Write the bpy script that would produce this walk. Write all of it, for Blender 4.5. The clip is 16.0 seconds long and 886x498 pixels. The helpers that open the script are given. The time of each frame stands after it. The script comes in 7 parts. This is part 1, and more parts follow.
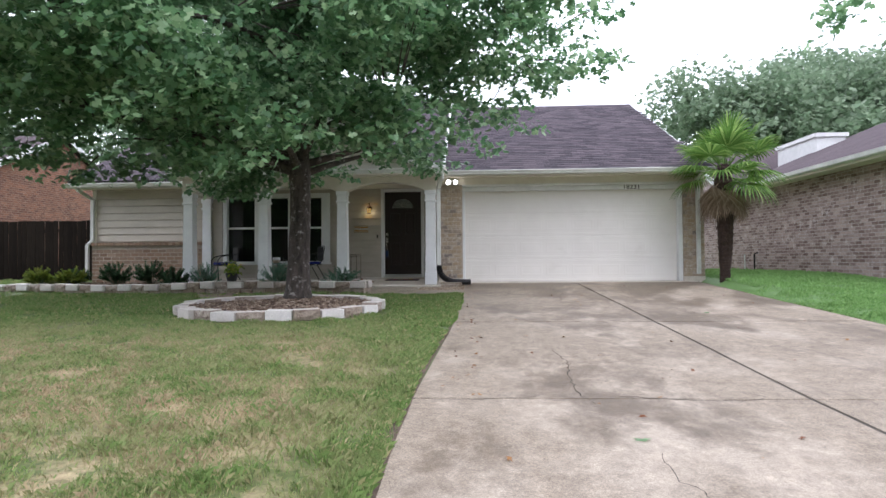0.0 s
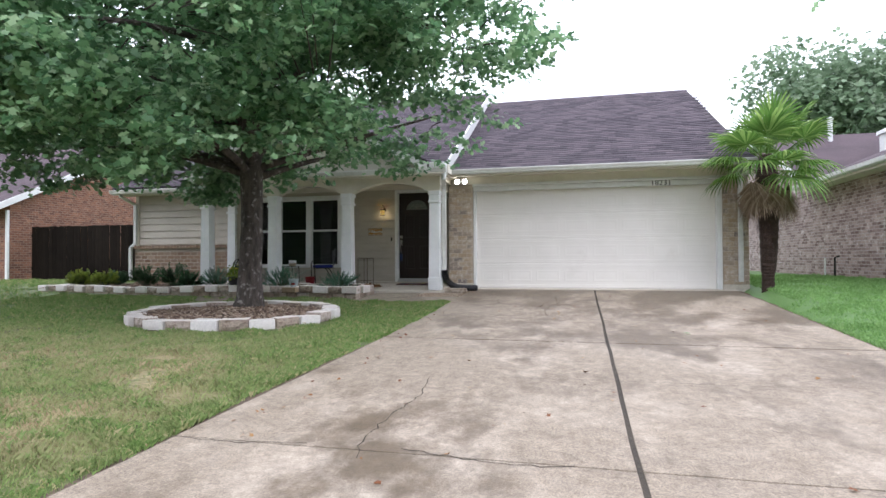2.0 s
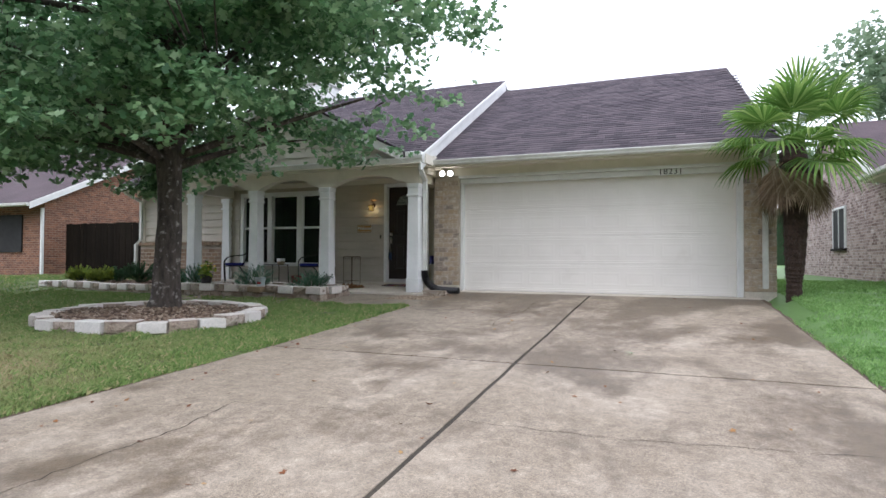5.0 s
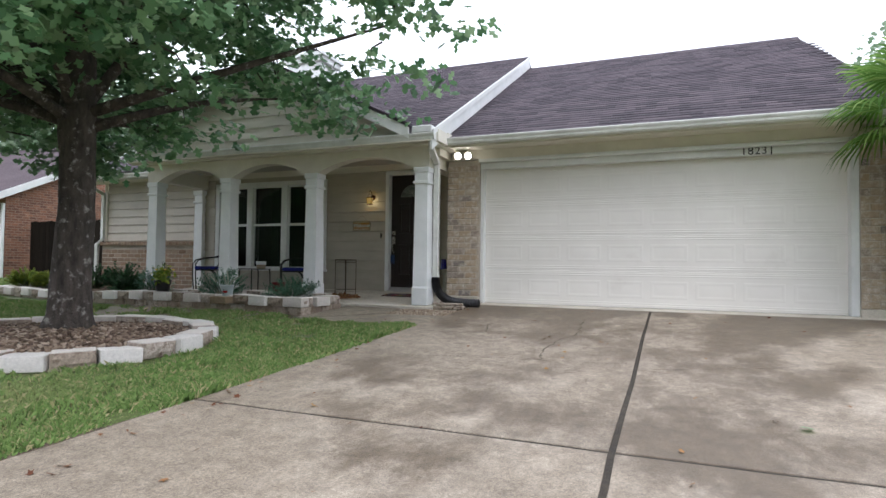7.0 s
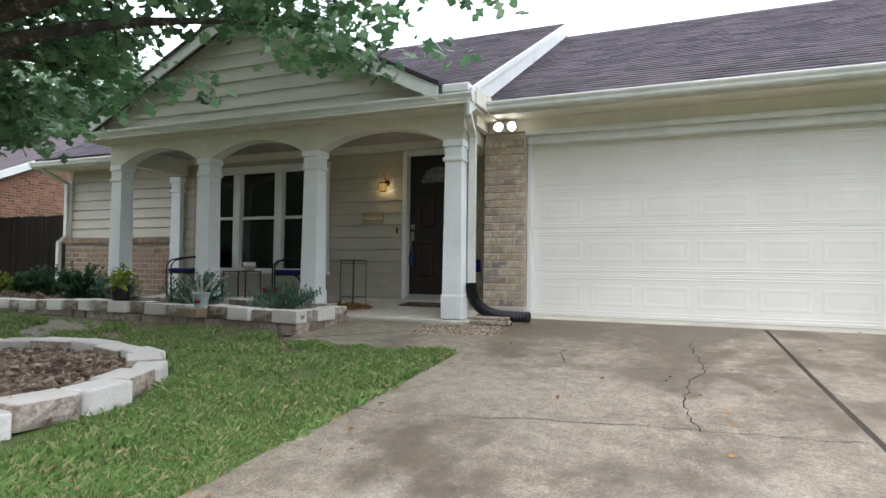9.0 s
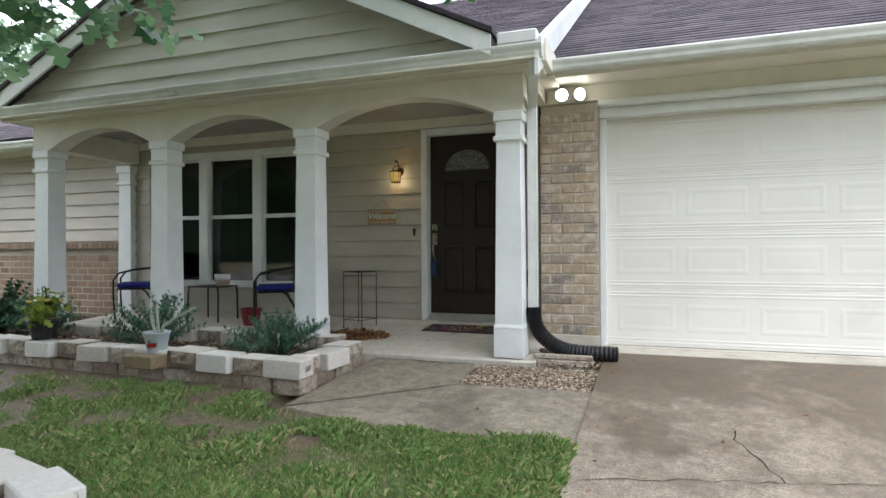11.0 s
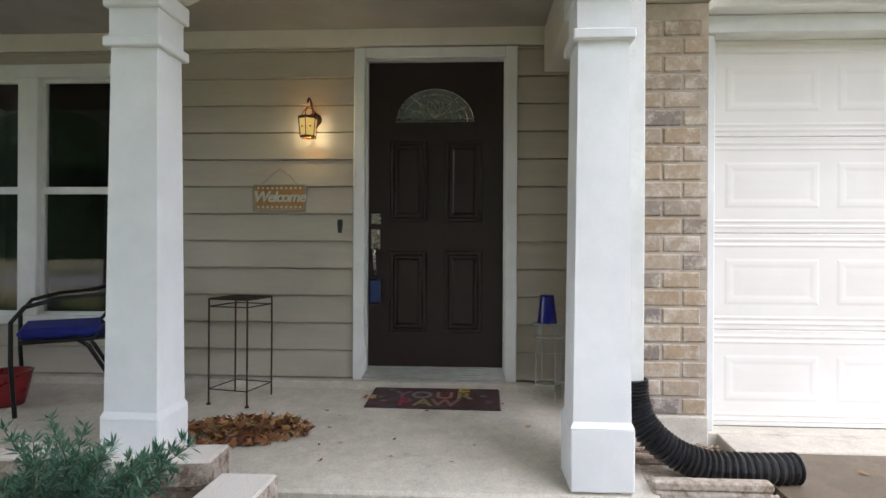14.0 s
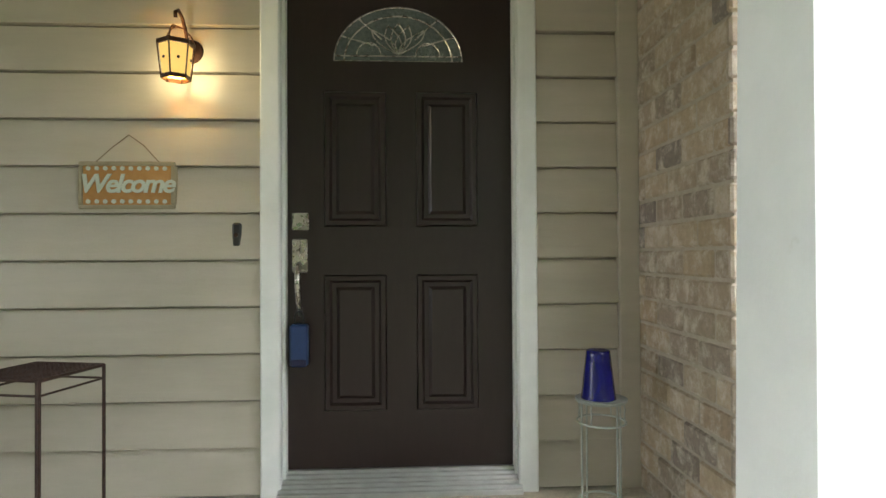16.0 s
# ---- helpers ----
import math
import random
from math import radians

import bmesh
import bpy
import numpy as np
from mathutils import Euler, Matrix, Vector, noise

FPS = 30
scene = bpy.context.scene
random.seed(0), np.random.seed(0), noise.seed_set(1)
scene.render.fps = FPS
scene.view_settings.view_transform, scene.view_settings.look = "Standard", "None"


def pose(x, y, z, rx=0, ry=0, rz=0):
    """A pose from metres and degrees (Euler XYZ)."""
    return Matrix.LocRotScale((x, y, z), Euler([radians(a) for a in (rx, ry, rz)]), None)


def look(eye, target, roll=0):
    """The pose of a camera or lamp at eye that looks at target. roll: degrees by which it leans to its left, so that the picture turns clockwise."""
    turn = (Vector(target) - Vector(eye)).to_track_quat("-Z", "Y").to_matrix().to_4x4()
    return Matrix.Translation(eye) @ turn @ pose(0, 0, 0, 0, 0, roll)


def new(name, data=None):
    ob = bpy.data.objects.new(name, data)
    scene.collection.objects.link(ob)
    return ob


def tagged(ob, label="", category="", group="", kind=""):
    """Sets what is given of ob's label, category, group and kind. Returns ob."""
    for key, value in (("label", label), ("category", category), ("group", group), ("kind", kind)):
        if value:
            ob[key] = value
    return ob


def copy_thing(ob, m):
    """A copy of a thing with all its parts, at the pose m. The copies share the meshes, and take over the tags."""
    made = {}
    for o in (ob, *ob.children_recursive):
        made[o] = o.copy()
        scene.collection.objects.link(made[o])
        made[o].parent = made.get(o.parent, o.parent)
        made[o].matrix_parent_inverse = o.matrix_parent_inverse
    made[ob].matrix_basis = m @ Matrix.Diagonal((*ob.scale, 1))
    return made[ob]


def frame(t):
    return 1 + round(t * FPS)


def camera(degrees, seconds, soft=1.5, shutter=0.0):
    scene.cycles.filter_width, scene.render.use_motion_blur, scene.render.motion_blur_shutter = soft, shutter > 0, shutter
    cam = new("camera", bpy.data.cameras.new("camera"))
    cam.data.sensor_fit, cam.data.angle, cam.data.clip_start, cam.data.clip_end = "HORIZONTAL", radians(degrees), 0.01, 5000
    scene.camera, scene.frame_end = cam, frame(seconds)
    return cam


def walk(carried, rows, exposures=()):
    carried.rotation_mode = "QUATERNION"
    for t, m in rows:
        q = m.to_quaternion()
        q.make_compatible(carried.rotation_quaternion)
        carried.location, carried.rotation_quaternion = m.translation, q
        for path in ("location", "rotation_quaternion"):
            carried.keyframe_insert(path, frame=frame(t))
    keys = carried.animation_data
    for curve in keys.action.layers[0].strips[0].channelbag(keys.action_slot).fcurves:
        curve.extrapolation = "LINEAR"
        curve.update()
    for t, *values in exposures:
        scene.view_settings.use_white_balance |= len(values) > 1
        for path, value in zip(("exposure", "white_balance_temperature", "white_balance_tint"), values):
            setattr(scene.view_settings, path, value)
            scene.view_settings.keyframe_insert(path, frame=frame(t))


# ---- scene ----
cam = camera(75.2, 16.0)
PATH = [
    (0, (0.144, -13.547, 0.517), (0.041, -11.55, 0.556), -0.5),
    (0.5, (0.619, -13.33, 0.546), (0.392, -11.343, 0.582), -0.4),
    (1, (1.194, -13.076, 0.589), (0.857, -11.105, 0.622), -0.4),
    (1.5, (1.766, -12.801, 0.606), (1.343, -10.846, 0.642), -0.3),
    (2, (2.249, -12.543, 0.636), (1.778, -10.6, 0.671), -0.3),
    (2.5, (2.73, -12.298, 0.64), (2.22, -10.364, 0.676), -0.2),
    (3, (3.103, -12.069, 0.632), (2.564, -10.143, 0.667), -0.2),
    (3.5, (3.447, -11.885, 0.654), (2.867, -9.971, 0.687), -0.1),
    (4, (3.696, -11.668, 0.643), (3.055, -9.774, 0.673), -0.0),
    (4.8, (3.81, -11.08, 0.615), (3.095, -9.212, 0.65), 0.2),
    (5.6, (3.49, -10.23, 0.585), (2.74, -8.376, 0.63), 0.5),
    (6.5, (3.031, -9.256, 0.567), (2.283, -7.402, 0.615), 0.7),
    (7, (2.789, -8.774, 0.581), (2.043, -6.919, 0.639), 0.7),
    (7.5, (2.543, -8.309, 0.586), (1.798, -6.453, 0.644), 0.8),
    (8, (2.269, -7.855, 0.6), (1.524, -6.0, 0.655), 0.8),
    (8.5, (1.966, -7.449, 0.587), (1.22, -5.594, 0.644), 0.8),
    (9, (1.628, -7.062, 0.589), (0.879, -5.209, 0.65), 0.7),
    (11.5, (-0.026, -5.22, 0.918), (-0.628, -3.313, 0.921), -0.2),
    (12, (-0.327, -4.836, 0.873), (-0.87, -2.912, 0.898), 0.1),
    (12.5, (-0.691, -4.543, 0.941), (-1.152, -2.597, 0.948), -0.1),
    (13, (-0.943, -4.107, 0.976), (-1.307, -2.141, 0.972), 0.1),
    (13.5, (-1.145, -3.652, 0.965), (-1.388, -1.667, 0.962), 0.1),
    (14, (-1.314, -3.188, 0.971), (-1.424, -1.191, 0.97), 0.3),
    (14.5, (-1.422, -2.716, 1.006), (-1.407, -0.716, 0.988), 0.4),
    (15, (-1.419, -2.272, 0.948), (-1.37, -0.272, 0.978), 0.1),
    (15.5, (-1.476, -1.895, 0.998), (-1.396, 0.103, 1.015), -0.0),
    (16, (-1.531, -1.669, 1.032), (-1.425, 0.328, 1.054), -0.3),
]
EXPOSURES = [(0, 0.30, 5890, 20), (1, 0.43, 5890, 19), (2, 0.47, 5890, 19), (3, 0.33, 5900, 18), (4, 0.24, 5910, 18), (7, 0.24, 5930, 16), (9, 0.5, 5920, 13), (12, 0.98, 5910, 14), (13, 1.12, 5880, 18), (14.5, 1.42, 6000, 20), (15.5, 1.90, 6150, 15), (16, 2.05, 6250, 11)]
walk(cam, [(t, look(eye, target, roll)) for t, eye, target, roll in PATH], EXPOSURES)

# ---- world ----
world = bpy.data.worlds.new("overcast")
scene.world = world
world.use_nodes = True
wn, wl = world.node_tree.nodes, world.node_tree.links
wn.clear()
w_out, w_bg = wn.new("ShaderNodeOutputWorld"), wn.new("ShaderNodeBackground")
w_sky, w_hsv, w_mix = wn.new("ShaderNodeTexSky"), wn.new("ShaderNodeHueSaturation"), wn.new("ShaderNodeMix")
w_sky.sky_type, w_sky.sun_disc = "NISHITA", False
w_sky.sun_elevation, w_sky.sun_rotation = radians(55), radians(160)
w_hsv.inputs["Saturation"].default_value, w_hsv.inputs["Value"].default_value = 0.25, 1.0
w_mix.data_type = "RGBA"
w_mix.inputs["Factor"].default_value = 0.8
w_mix.inputs["B"].default_value = (10.2, 10.4, 10.6, 1)
wl.new(w_sky.outputs["Color"], w_hsv.inputs["Color"])
wl.new(w_hsv.outputs["Color"], w_mix.inputs["A"])
wl.new(w_mix.outputs["Result"], w_bg.inputs["Color"])
w_bg.inputs["Strength"].default_value = 0.2
wl.new(w_bg.outputs["Background"], w_out.inputs["Surface"])

sun_data = bpy.data.lights.new("sun", "SUN")
sun_data.energy, sun_data.angle, sun_data.color = 0.9, radians(35), (1.0, 0.97, 0.92)
sun = new("sun", sun_data)
sun.matrix_world = look((6, -14, 22), (0, 0, 0))


# ---- materials ----
def node_mat(name):
    m = bpy.data.materials.new(name)
    m.use_nodes = True
    t = m.node_tree
    return m, t.nodes, t.links, t.nodes["Principled BSDF"]


def noise_node(nodes, links, vec, scale, detail=4, rough=0.6, stretch=None):
    n = nodes.new("ShaderNodeTexNoise")
    n.inputs["Scale"].default_value, n.inputs["Detail"].default_value, n.inputs["Roughness"].default_value = scale, detail, rough
    if stretch:
        mp = nodes.new("ShaderNodeMapping")
        mp.inputs["Scale"].default_value = stretch
        links.new(vec, mp.inputs["Vector"])
        vec = mp.outputs["Vector"]
    links.new(vec, n.inputs["Vector"])
    return n.outputs["Fac"]


def ramp(nodes, links, fac, stops):
    r = nodes.new("ShaderNodeValToRGB")
    e = r.color_ramp.elements
    while len(e) < len(stops):
        e.new(0.5)
    for el, (p, c) in zip(e, stops):
        el.position, el.color = p, (*c, 1)
    links.new(fac, r.inputs["Fac"])
    return r.outputs["Color"]


def mix_col(nodes, links, fac, a, b, how="MIX"):
    m = nodes.new("ShaderNodeMix")
    m.data_type, m.blend_type = "RGBA", how
    for sock, val in (("Factor", fac), ("A", a), ("B", b)):
        if isinstance(val, (int, float)):
            m.inputs[sock].default_value = val
        elif isinstance(val, tuple):
            m.inputs[sock].default_value = (*val, 1)
        else:
            links.new(val, m.inputs[sock])
    return m.outputs["Result"]


def grey(a, b, lo, hi):
    return [(lo, (a, a, a)), (hi, (b, b, b))]


def surface(name, c1, c2, scale=8, rough=0.6, bump=0.1, bump_scale=60, big=0.8, big_amount=0.3, metal=0.0,
            stretch=None, vary=0.0, island=0.0, stain=None, stain_scale=1.5, stain_at=(0.55, 0.7), spec=0.5, bump_dist=0.01):
    """Two-scale procedural paint, wood, stone or metal in world metres."""
    m, nodes, links, bsdf = node_mat(name)
    geo = nodes.new("ShaderNodeNewGeometry")
    vec = geo.outputs["Position"]
    col = ramp(nodes, links, noise_node(nodes, links, vec, scale, 5, 0.65, stretch), [(0.3, c1), (0.7, c2)])
    large = ramp(nodes, links, noise_node(nodes, links, vec, big, 4), grey(1 - big_amount, 1.0, 0.35, 0.65))
    col = mix_col(nodes, links, 1.0, col, large, "MULTIPLY")
    if stain:
        f = ramp(nodes, links, noise_node(nodes, links, vec, stain_scale, 6, 0.7), grey(0, 1, *stain_at))
        col = mix_col(nodes, links, f, col, stain)
    if vary:
        info = nodes.new("ShaderNodeObjectInfo")
        f = ramp(nodes, links, info.outputs["Random"], grey(1 - vary, 1.0, 0.0, 1.0))
        col = mix_col(nodes, links, 1.0, col, f, "MULTIPLY")
    if island:
        f = ramp(nodes, links, geo.outputs["Random Per Island"], grey(1 - island, 1.0, 0.0, 1.0))
        col = mix_col(nodes, links, 1.0, col, f, "MULTIPLY")
    links.new(col, bsdf.inputs["Base Color"])
    r = ramp(nodes, links, noise_node(nodes, links, vec, scale * 2, 3), grey(max(rough - 0.1, 0.02), min(rough + 0.1, 1), 0.3, 0.7))
    links.new(r, bsdf.inputs["Roughness"])
    bsdf.inputs["Metallic"].default_value = metal
    bsdf.inputs["Specular IOR Level"].default_value = spec
    if bump:
        b = nodes.new("ShaderNodeBump")
        b.inputs["Strength"].default_value, b.inputs["Distance"].default_value = bump, bump_dist
        links.new(noise_node(nodes, links, vec, bump_scale, 5, 0.7), b.inputs["Height"])
        links.new(b.outputs["Normal"], bsdf.inputs["Normal"])
    return m


def random_palette(name, stops, rough=0.85, bump=0.5, bump_scale=70, island=False, grain=0.25, patch=None, spec=0.3, pale_top=None):
    """Each piece takes its own colour out of a palette, with grain and blotches on it."""
    m, nodes, links, bsdf = node_mat(name)
    geo = nodes.new("ShaderNodeNewGeometry")
    vec = geo.outputs["Position"]
    pick = geo.outputs["Random Per Island"] if island else nodes.new("ShaderNodeObjectInfo").outputs["Random"]
    col = ramp(nodes, links, pick, stops)
    g = ramp(nodes, links, noise_node(nodes, links, vec, 45, 5, 0.7), grey(1 - grain, 1.0, 0.3, 0.65))
    col = mix_col(nodes, links, 1.0, col, g, "MULTIPLY")
    if patch:
        f = ramp(nodes, links, noise_node(nodes, links, vec, 13, 6, 0.75), grey(0, 1, 0.48, 0.64))
        col = mix_col(nodes, links, f, col, patch)
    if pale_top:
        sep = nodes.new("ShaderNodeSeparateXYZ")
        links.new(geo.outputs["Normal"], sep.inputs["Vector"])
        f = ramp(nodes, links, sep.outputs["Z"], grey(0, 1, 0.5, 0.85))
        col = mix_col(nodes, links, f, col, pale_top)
    links.new(col, bsdf.inputs["Base Color"])
    bsdf.inputs["Roughness"].default_value, bsdf.inputs["Specular IOR Level"].default_value = rough, spec
    b = nodes.new("ShaderNodeBump")
    b.inputs["Strength"].default_value, b.inputs["Distance"].default_value = bump, 0.01
    links.new(noise_node(nodes, links, vec, bump_scale, 6, 0.75), b.inputs["Height"])
    links.new(b.outputs["Normal"], bsdf.inputs["Normal"])
    return m


def brick_wall_mat(name, c1, c2, mortar, axis, pale=None):
    """Brickwork for walls that stay far off. axis: the wall runs along x or y."""
    m, nodes, links, bsdf = node_mat(name)
    geo = nodes.new("ShaderNodeNewGeometry")
    sep, com = nodes.new("ShaderNodeSeparateXYZ"), nodes.new("ShaderNodeCombineXYZ")
    links.new(geo.outputs["Position"], sep.inputs["Vector"])
    links.new(sep.outputs["X" if axis == "x" else "Y"], com.inputs["X"])
    links.new(sep.outputs["Z"], com.inputs["Y"])
    br = nodes.new("ShaderNodeTexBrick")
    links.new(com.outputs["Vector"], br.inputs["Vector"])
    for key, val in (("Scale", 1.0), ("Mortar Size", 0.008), ("Mortar Smooth", 0.2), ("Bias", 0.0), ("Brick Width", 0.21), ("Row Height", 0.078)):
        br.inputs[key].default_value = val
    for key, val in (("Color1", c1), ("Color2", c2), ("Mortar", mortar)):
        br.inputs[key].default_value = (*val, 1)
    vec = geo.outputs["Position"]
    g = ramp(nodes, links, noise_node(nodes, links, vec, 30, 4), grey(0.6, 1.0, 0.3, 0.7))
    col = mix_col(nodes, links, 1.0, br.outputs["Color"], g, "MULTIPLY")
    if pale:
        f = ramp(nodes, links, noise_node(nodes, links, vec, 5.5, 6, 0.8), grey(0, 0.6, 0.55, 0.66))
        col = mix_col(nodes, links, f, col, pale)
    links.new(col, bsdf.inputs["Base Color"])
    bsdf.inputs["Roughness"].default_value = 0.9
    b = nodes.new("ShaderNodeBump")
    b.inputs["Strength"].default_value, b.inputs["Distance"].default_value = 0.6, 0.008
    inv = nodes.new("ShaderNodeInvert")
    links.new(br.outputs["Fac"], inv.inputs["Color"])
    links.new(inv.outputs["Color"], b.inputs["Height"])
    links.new(b.outputs["Normal"], bsdf.inputs["Normal"])
    return m


def leaf_mat(name, stops, spec=0.3, rough=0.5):
    m, nodes, links, bsdf = node_mat(name)
    geo = nodes.new("ShaderNodeNewGeometry")
    col = ramp(nodes, links, geo.outputs["Random Per Island"], stops)
    big = ramp(nodes, links, noise_node(nodes, links, geo.outputs["Position"], 1.3, 3), grey(0.72, 1.0, 0.38, 0.62))
    col = mix_col(nodes, links, 1.0, col, big, "MULTIPLY")
    links.new(col, bsdf.inputs["Base Color"])
    bsdf.inputs["Roughness"].default_value, bsdf.inputs["Specular IOR Level"].default_value = rough, spec
    tr, mx = nodes.new("ShaderNodeBsdfTranslucent"), nodes.new("ShaderNodeMixShader")
    links.new(col, tr.inputs["Color"])
    mx.inputs["Fac"].default_value = 0.55
    links.new(bsdf.outputs["BSDF"], mx.inputs[1])
    links.new(tr.outputs["BSDF"], mx.inputs[2])
    links.new(mx.outputs["Shader"], nodes["Material Output"].inputs["Surface"])
    return m


def concrete_mat(name, c1, c2, dark, pale, dark_at, spec=0.5, by_garage=False, speck=0.55, mottle=0.6):
    m, nodes, links, bsdf = node_mat(name)
    vec = nodes.new("ShaderNodeNewGeometry").outputs["Position"]
    col = ramp(nodes, links, noise_node(nodes, links, vec, 14, 8, 0.8), [(0.36, c1), (0.64, c2)])
    sp = ramp(nodes, links, noise_node(nodes, links, vec, 70, 6, 0.85), grey(speck, 1.0, 0.38, 0.58))
    col = mix_col(nodes, links, 1.0, col, sp, "MULTIPLY")
    f2 = ramp(nodes, links, noise_node(nodes, links, vec, 0.7, 7, 0.62, (1.0, 0.6, 1)), grey(0, 0.42, 0.48, 0.66))
    col = mix_col(nodes, links, f2, col, pale)
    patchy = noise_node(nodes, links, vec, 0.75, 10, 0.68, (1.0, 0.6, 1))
    if by_garage:
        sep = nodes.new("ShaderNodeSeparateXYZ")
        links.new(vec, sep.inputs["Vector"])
        # dark patches take over more of the concrete towards the garage
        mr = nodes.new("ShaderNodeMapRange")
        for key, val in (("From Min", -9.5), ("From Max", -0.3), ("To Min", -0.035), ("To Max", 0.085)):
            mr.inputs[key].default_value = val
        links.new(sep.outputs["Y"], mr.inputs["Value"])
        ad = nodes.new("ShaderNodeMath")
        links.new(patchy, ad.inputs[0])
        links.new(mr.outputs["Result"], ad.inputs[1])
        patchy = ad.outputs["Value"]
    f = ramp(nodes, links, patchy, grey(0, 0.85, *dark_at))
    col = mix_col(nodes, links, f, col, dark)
    if by_garage:
        # damp patch where the drain hose empties
        off = nodes.new("ShaderNodeVectorMath")
        off.operation = "DISTANCE"
        off.inputs[1].default_value = (0.42, -0.95, -0.05)
        links.new(vec, off.inputs[0])
        wob = nodes.new("ShaderNodeMath")
        wob.operation = "MULTIPLY_ADD"
        links.new(noise_node(nodes, links, vec, 3.5, 6, 0.7), wob.inputs[0])
        wob.inputs[1].default_value = 0.9
        links.new(off.outputs["Value"], wob.inputs[2])
        damp = ramp(nodes, links, wob.outputs["Value"], grey(0.75, 0, 0.55, 1.0))
        col = mix_col(nodes, links, damp, col, (0.13, 0.095, 0.058))
    f3 = ramp(nodes, links, noise_node(nodes, links, vec, 4.7, 10, 0.86), grey(0, 0.45, 0.55, 0.70))
    col = mix_col(nodes, links, f3, col, (dark[0] * 0.8, dark[1] * 0.75, dark[2] * 0.7))
    mot = ramp(nodes, links, noise_node(nodes, links, vec, 7.5, 10, 0.82), grey(mottle, 1.12, 0.36, 0.62))
    col = mix_col(nodes, links, 1.0, col, mot, "MULTIPLY")
    grit = ramp(nodes, links, noise_node(nodes, links, vec, 160, 4, 0.8), grey(0.3 + 0.7 * speck, 1.08, 0.38, 0.6))
    col = mix_col(nodes, links, 1.0, col, grit, "MULTIPLY")
    links.new(col, bsdf.inputs["Base Color"])
    r = ramp(nodes, links, f, grey(0.8, 0.5, 0.0, 1.0))
    links.new(r, bsdf.inputs["Roughness"])
    bsdf.inputs["Specular IOR Level"].default_value = spec
    b = nodes.new("ShaderNodeBump")
    b.inputs["Strength"].default_value, b.inputs["Distance"].default_value = 0.35, 0.006
    links.new(noise_node(nodes, links, vec, 120, 6, 0.8), b.inputs["Height"])
    links.new(b.outputs["Normal"], bsdf.inputs["Normal"])
    return m


def emit_mat(name, col, strength):
    m, nodes, links, bsdf = node_mat(name)
    bsdf.inputs["Base Color"].default_value = (*col, 1)
    bsdf.inputs["Emission Color"].default_value = (*col, 1)
    bsdf.inputs["Emission Strength"].default_value = strength
    return m


def glass_mat(name, tint=(0.9, 0.93, 0.92), rough=0.02):
    m, nodes, links, bsdf = node_mat(name)
    bsdf.inputs["Base Color"].default_value = (*tint, 1)
    bsdf.inputs["Transmission Weight"].default_value = 1.0
    bsdf.inputs["Roughness"].default_value, bsdf.inputs["IOR"].default_value = rough, 1.45
    return m


M = {}
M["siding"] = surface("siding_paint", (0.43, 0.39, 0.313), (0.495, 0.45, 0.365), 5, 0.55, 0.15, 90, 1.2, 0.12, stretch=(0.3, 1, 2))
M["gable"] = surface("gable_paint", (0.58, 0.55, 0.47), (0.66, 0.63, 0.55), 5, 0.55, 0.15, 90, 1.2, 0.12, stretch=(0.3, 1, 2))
M["cream"] = surface("cream_paint", (0.68, 0.645, 0.54), (0.75, 0.715, 0.61), 6, 0.5, 0.08, 60, 1.0, 0.1)
M["trim"] = surface("white_trim_paint", (0.70, 0.72, 0.69), (0.80, 0.81, 0.78), 6, 0.45, 0.06, 60, 1.3, 0.1)
M["column"] = surface("column_paint", (0.79, 0.81, 0.795), (0.86, 0.875, 0.855), 7, 0.45, 0.1, 45, 1.3, 0.1, stain=(0.55, 0.56, 0.48), stain_scale=3, stain_at=(0.66, 0.8))
M["gutter"] = surface("gutter_metal", (0.62, 0.63, 0.58), (0.72, 0.73, 0.68), 9, 0.4, 0.05, 40, 2.0, 0.18, stain=(0.40, 0.40, 0.33), stain_scale=4, stain_at=(0.58, 0.75))
M["garage"] = surface("garage_door_paint", (0.755, 0.73, 0.665), (0.795, 0.77, 0.71), 2, 0.42, 0.05, 160, 0.5, 0.04, stain=(0.64, 0.61, 0.54), stain_scale=0.8, stain_at=(0.62, 0.85))
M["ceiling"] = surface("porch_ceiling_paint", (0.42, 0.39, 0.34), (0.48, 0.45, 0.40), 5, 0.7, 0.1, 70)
M["mortar"] = surface("mortar", (0.44, 0.38, 0.30), (0.55, 0.485, 0.39), 30, 0.95, 0.4, 120)
M["brick"] = random_palette("tan_brick", [(0.0, (0.40, 0.305, 0.20)), (0.25, (0.46, 0.37, 0.26)), (0.5, (0.40, 0.325, 0.24)), (0.72, (0.32, 0.265, 0.21)), (0.86, (0.235, 0.205, 0.18)), (0.93, (0.37, 0.285, 0.195)), (1.0, (0.50, 0.42, 0.32))], patch=(0.53, 0.47, 0.39))
M["brick_wing"] = random_palette("wing_brick", [(0.0, (0.22, 0.14, 0.09)), (0.35, (0.32, 0.22, 0.145)), (0.7, (0.26, 0.19, 0.135)), (1.0, (0.38, 0.28, 0.20))])
M["brick_right"] = brick_wall_mat("neighbour_brick", (0.56, 0.43, 0.39), (0.20, 0.125, 0.11), (0.55, 0.48, 0.45), "y", (0.80, 0.74, 0.71))
M["brick_left"] = brick_wall_mat("neighbour_orange_brick", (0.33, 0.15, 0.085), (0.16, 0.075, 0.05), (0.36, 0.26, 0.19), "y", (0.42, 0.26, 0.18))
M["brick_left_x"] = brick_wall_mat("neighbour_orange_brick_x", (0.33, 0.15, 0.085), (0.16, 0.075, 0.05), (0.36, 0.26, 0.19), "x", (0.42, 0.26, 0.18))
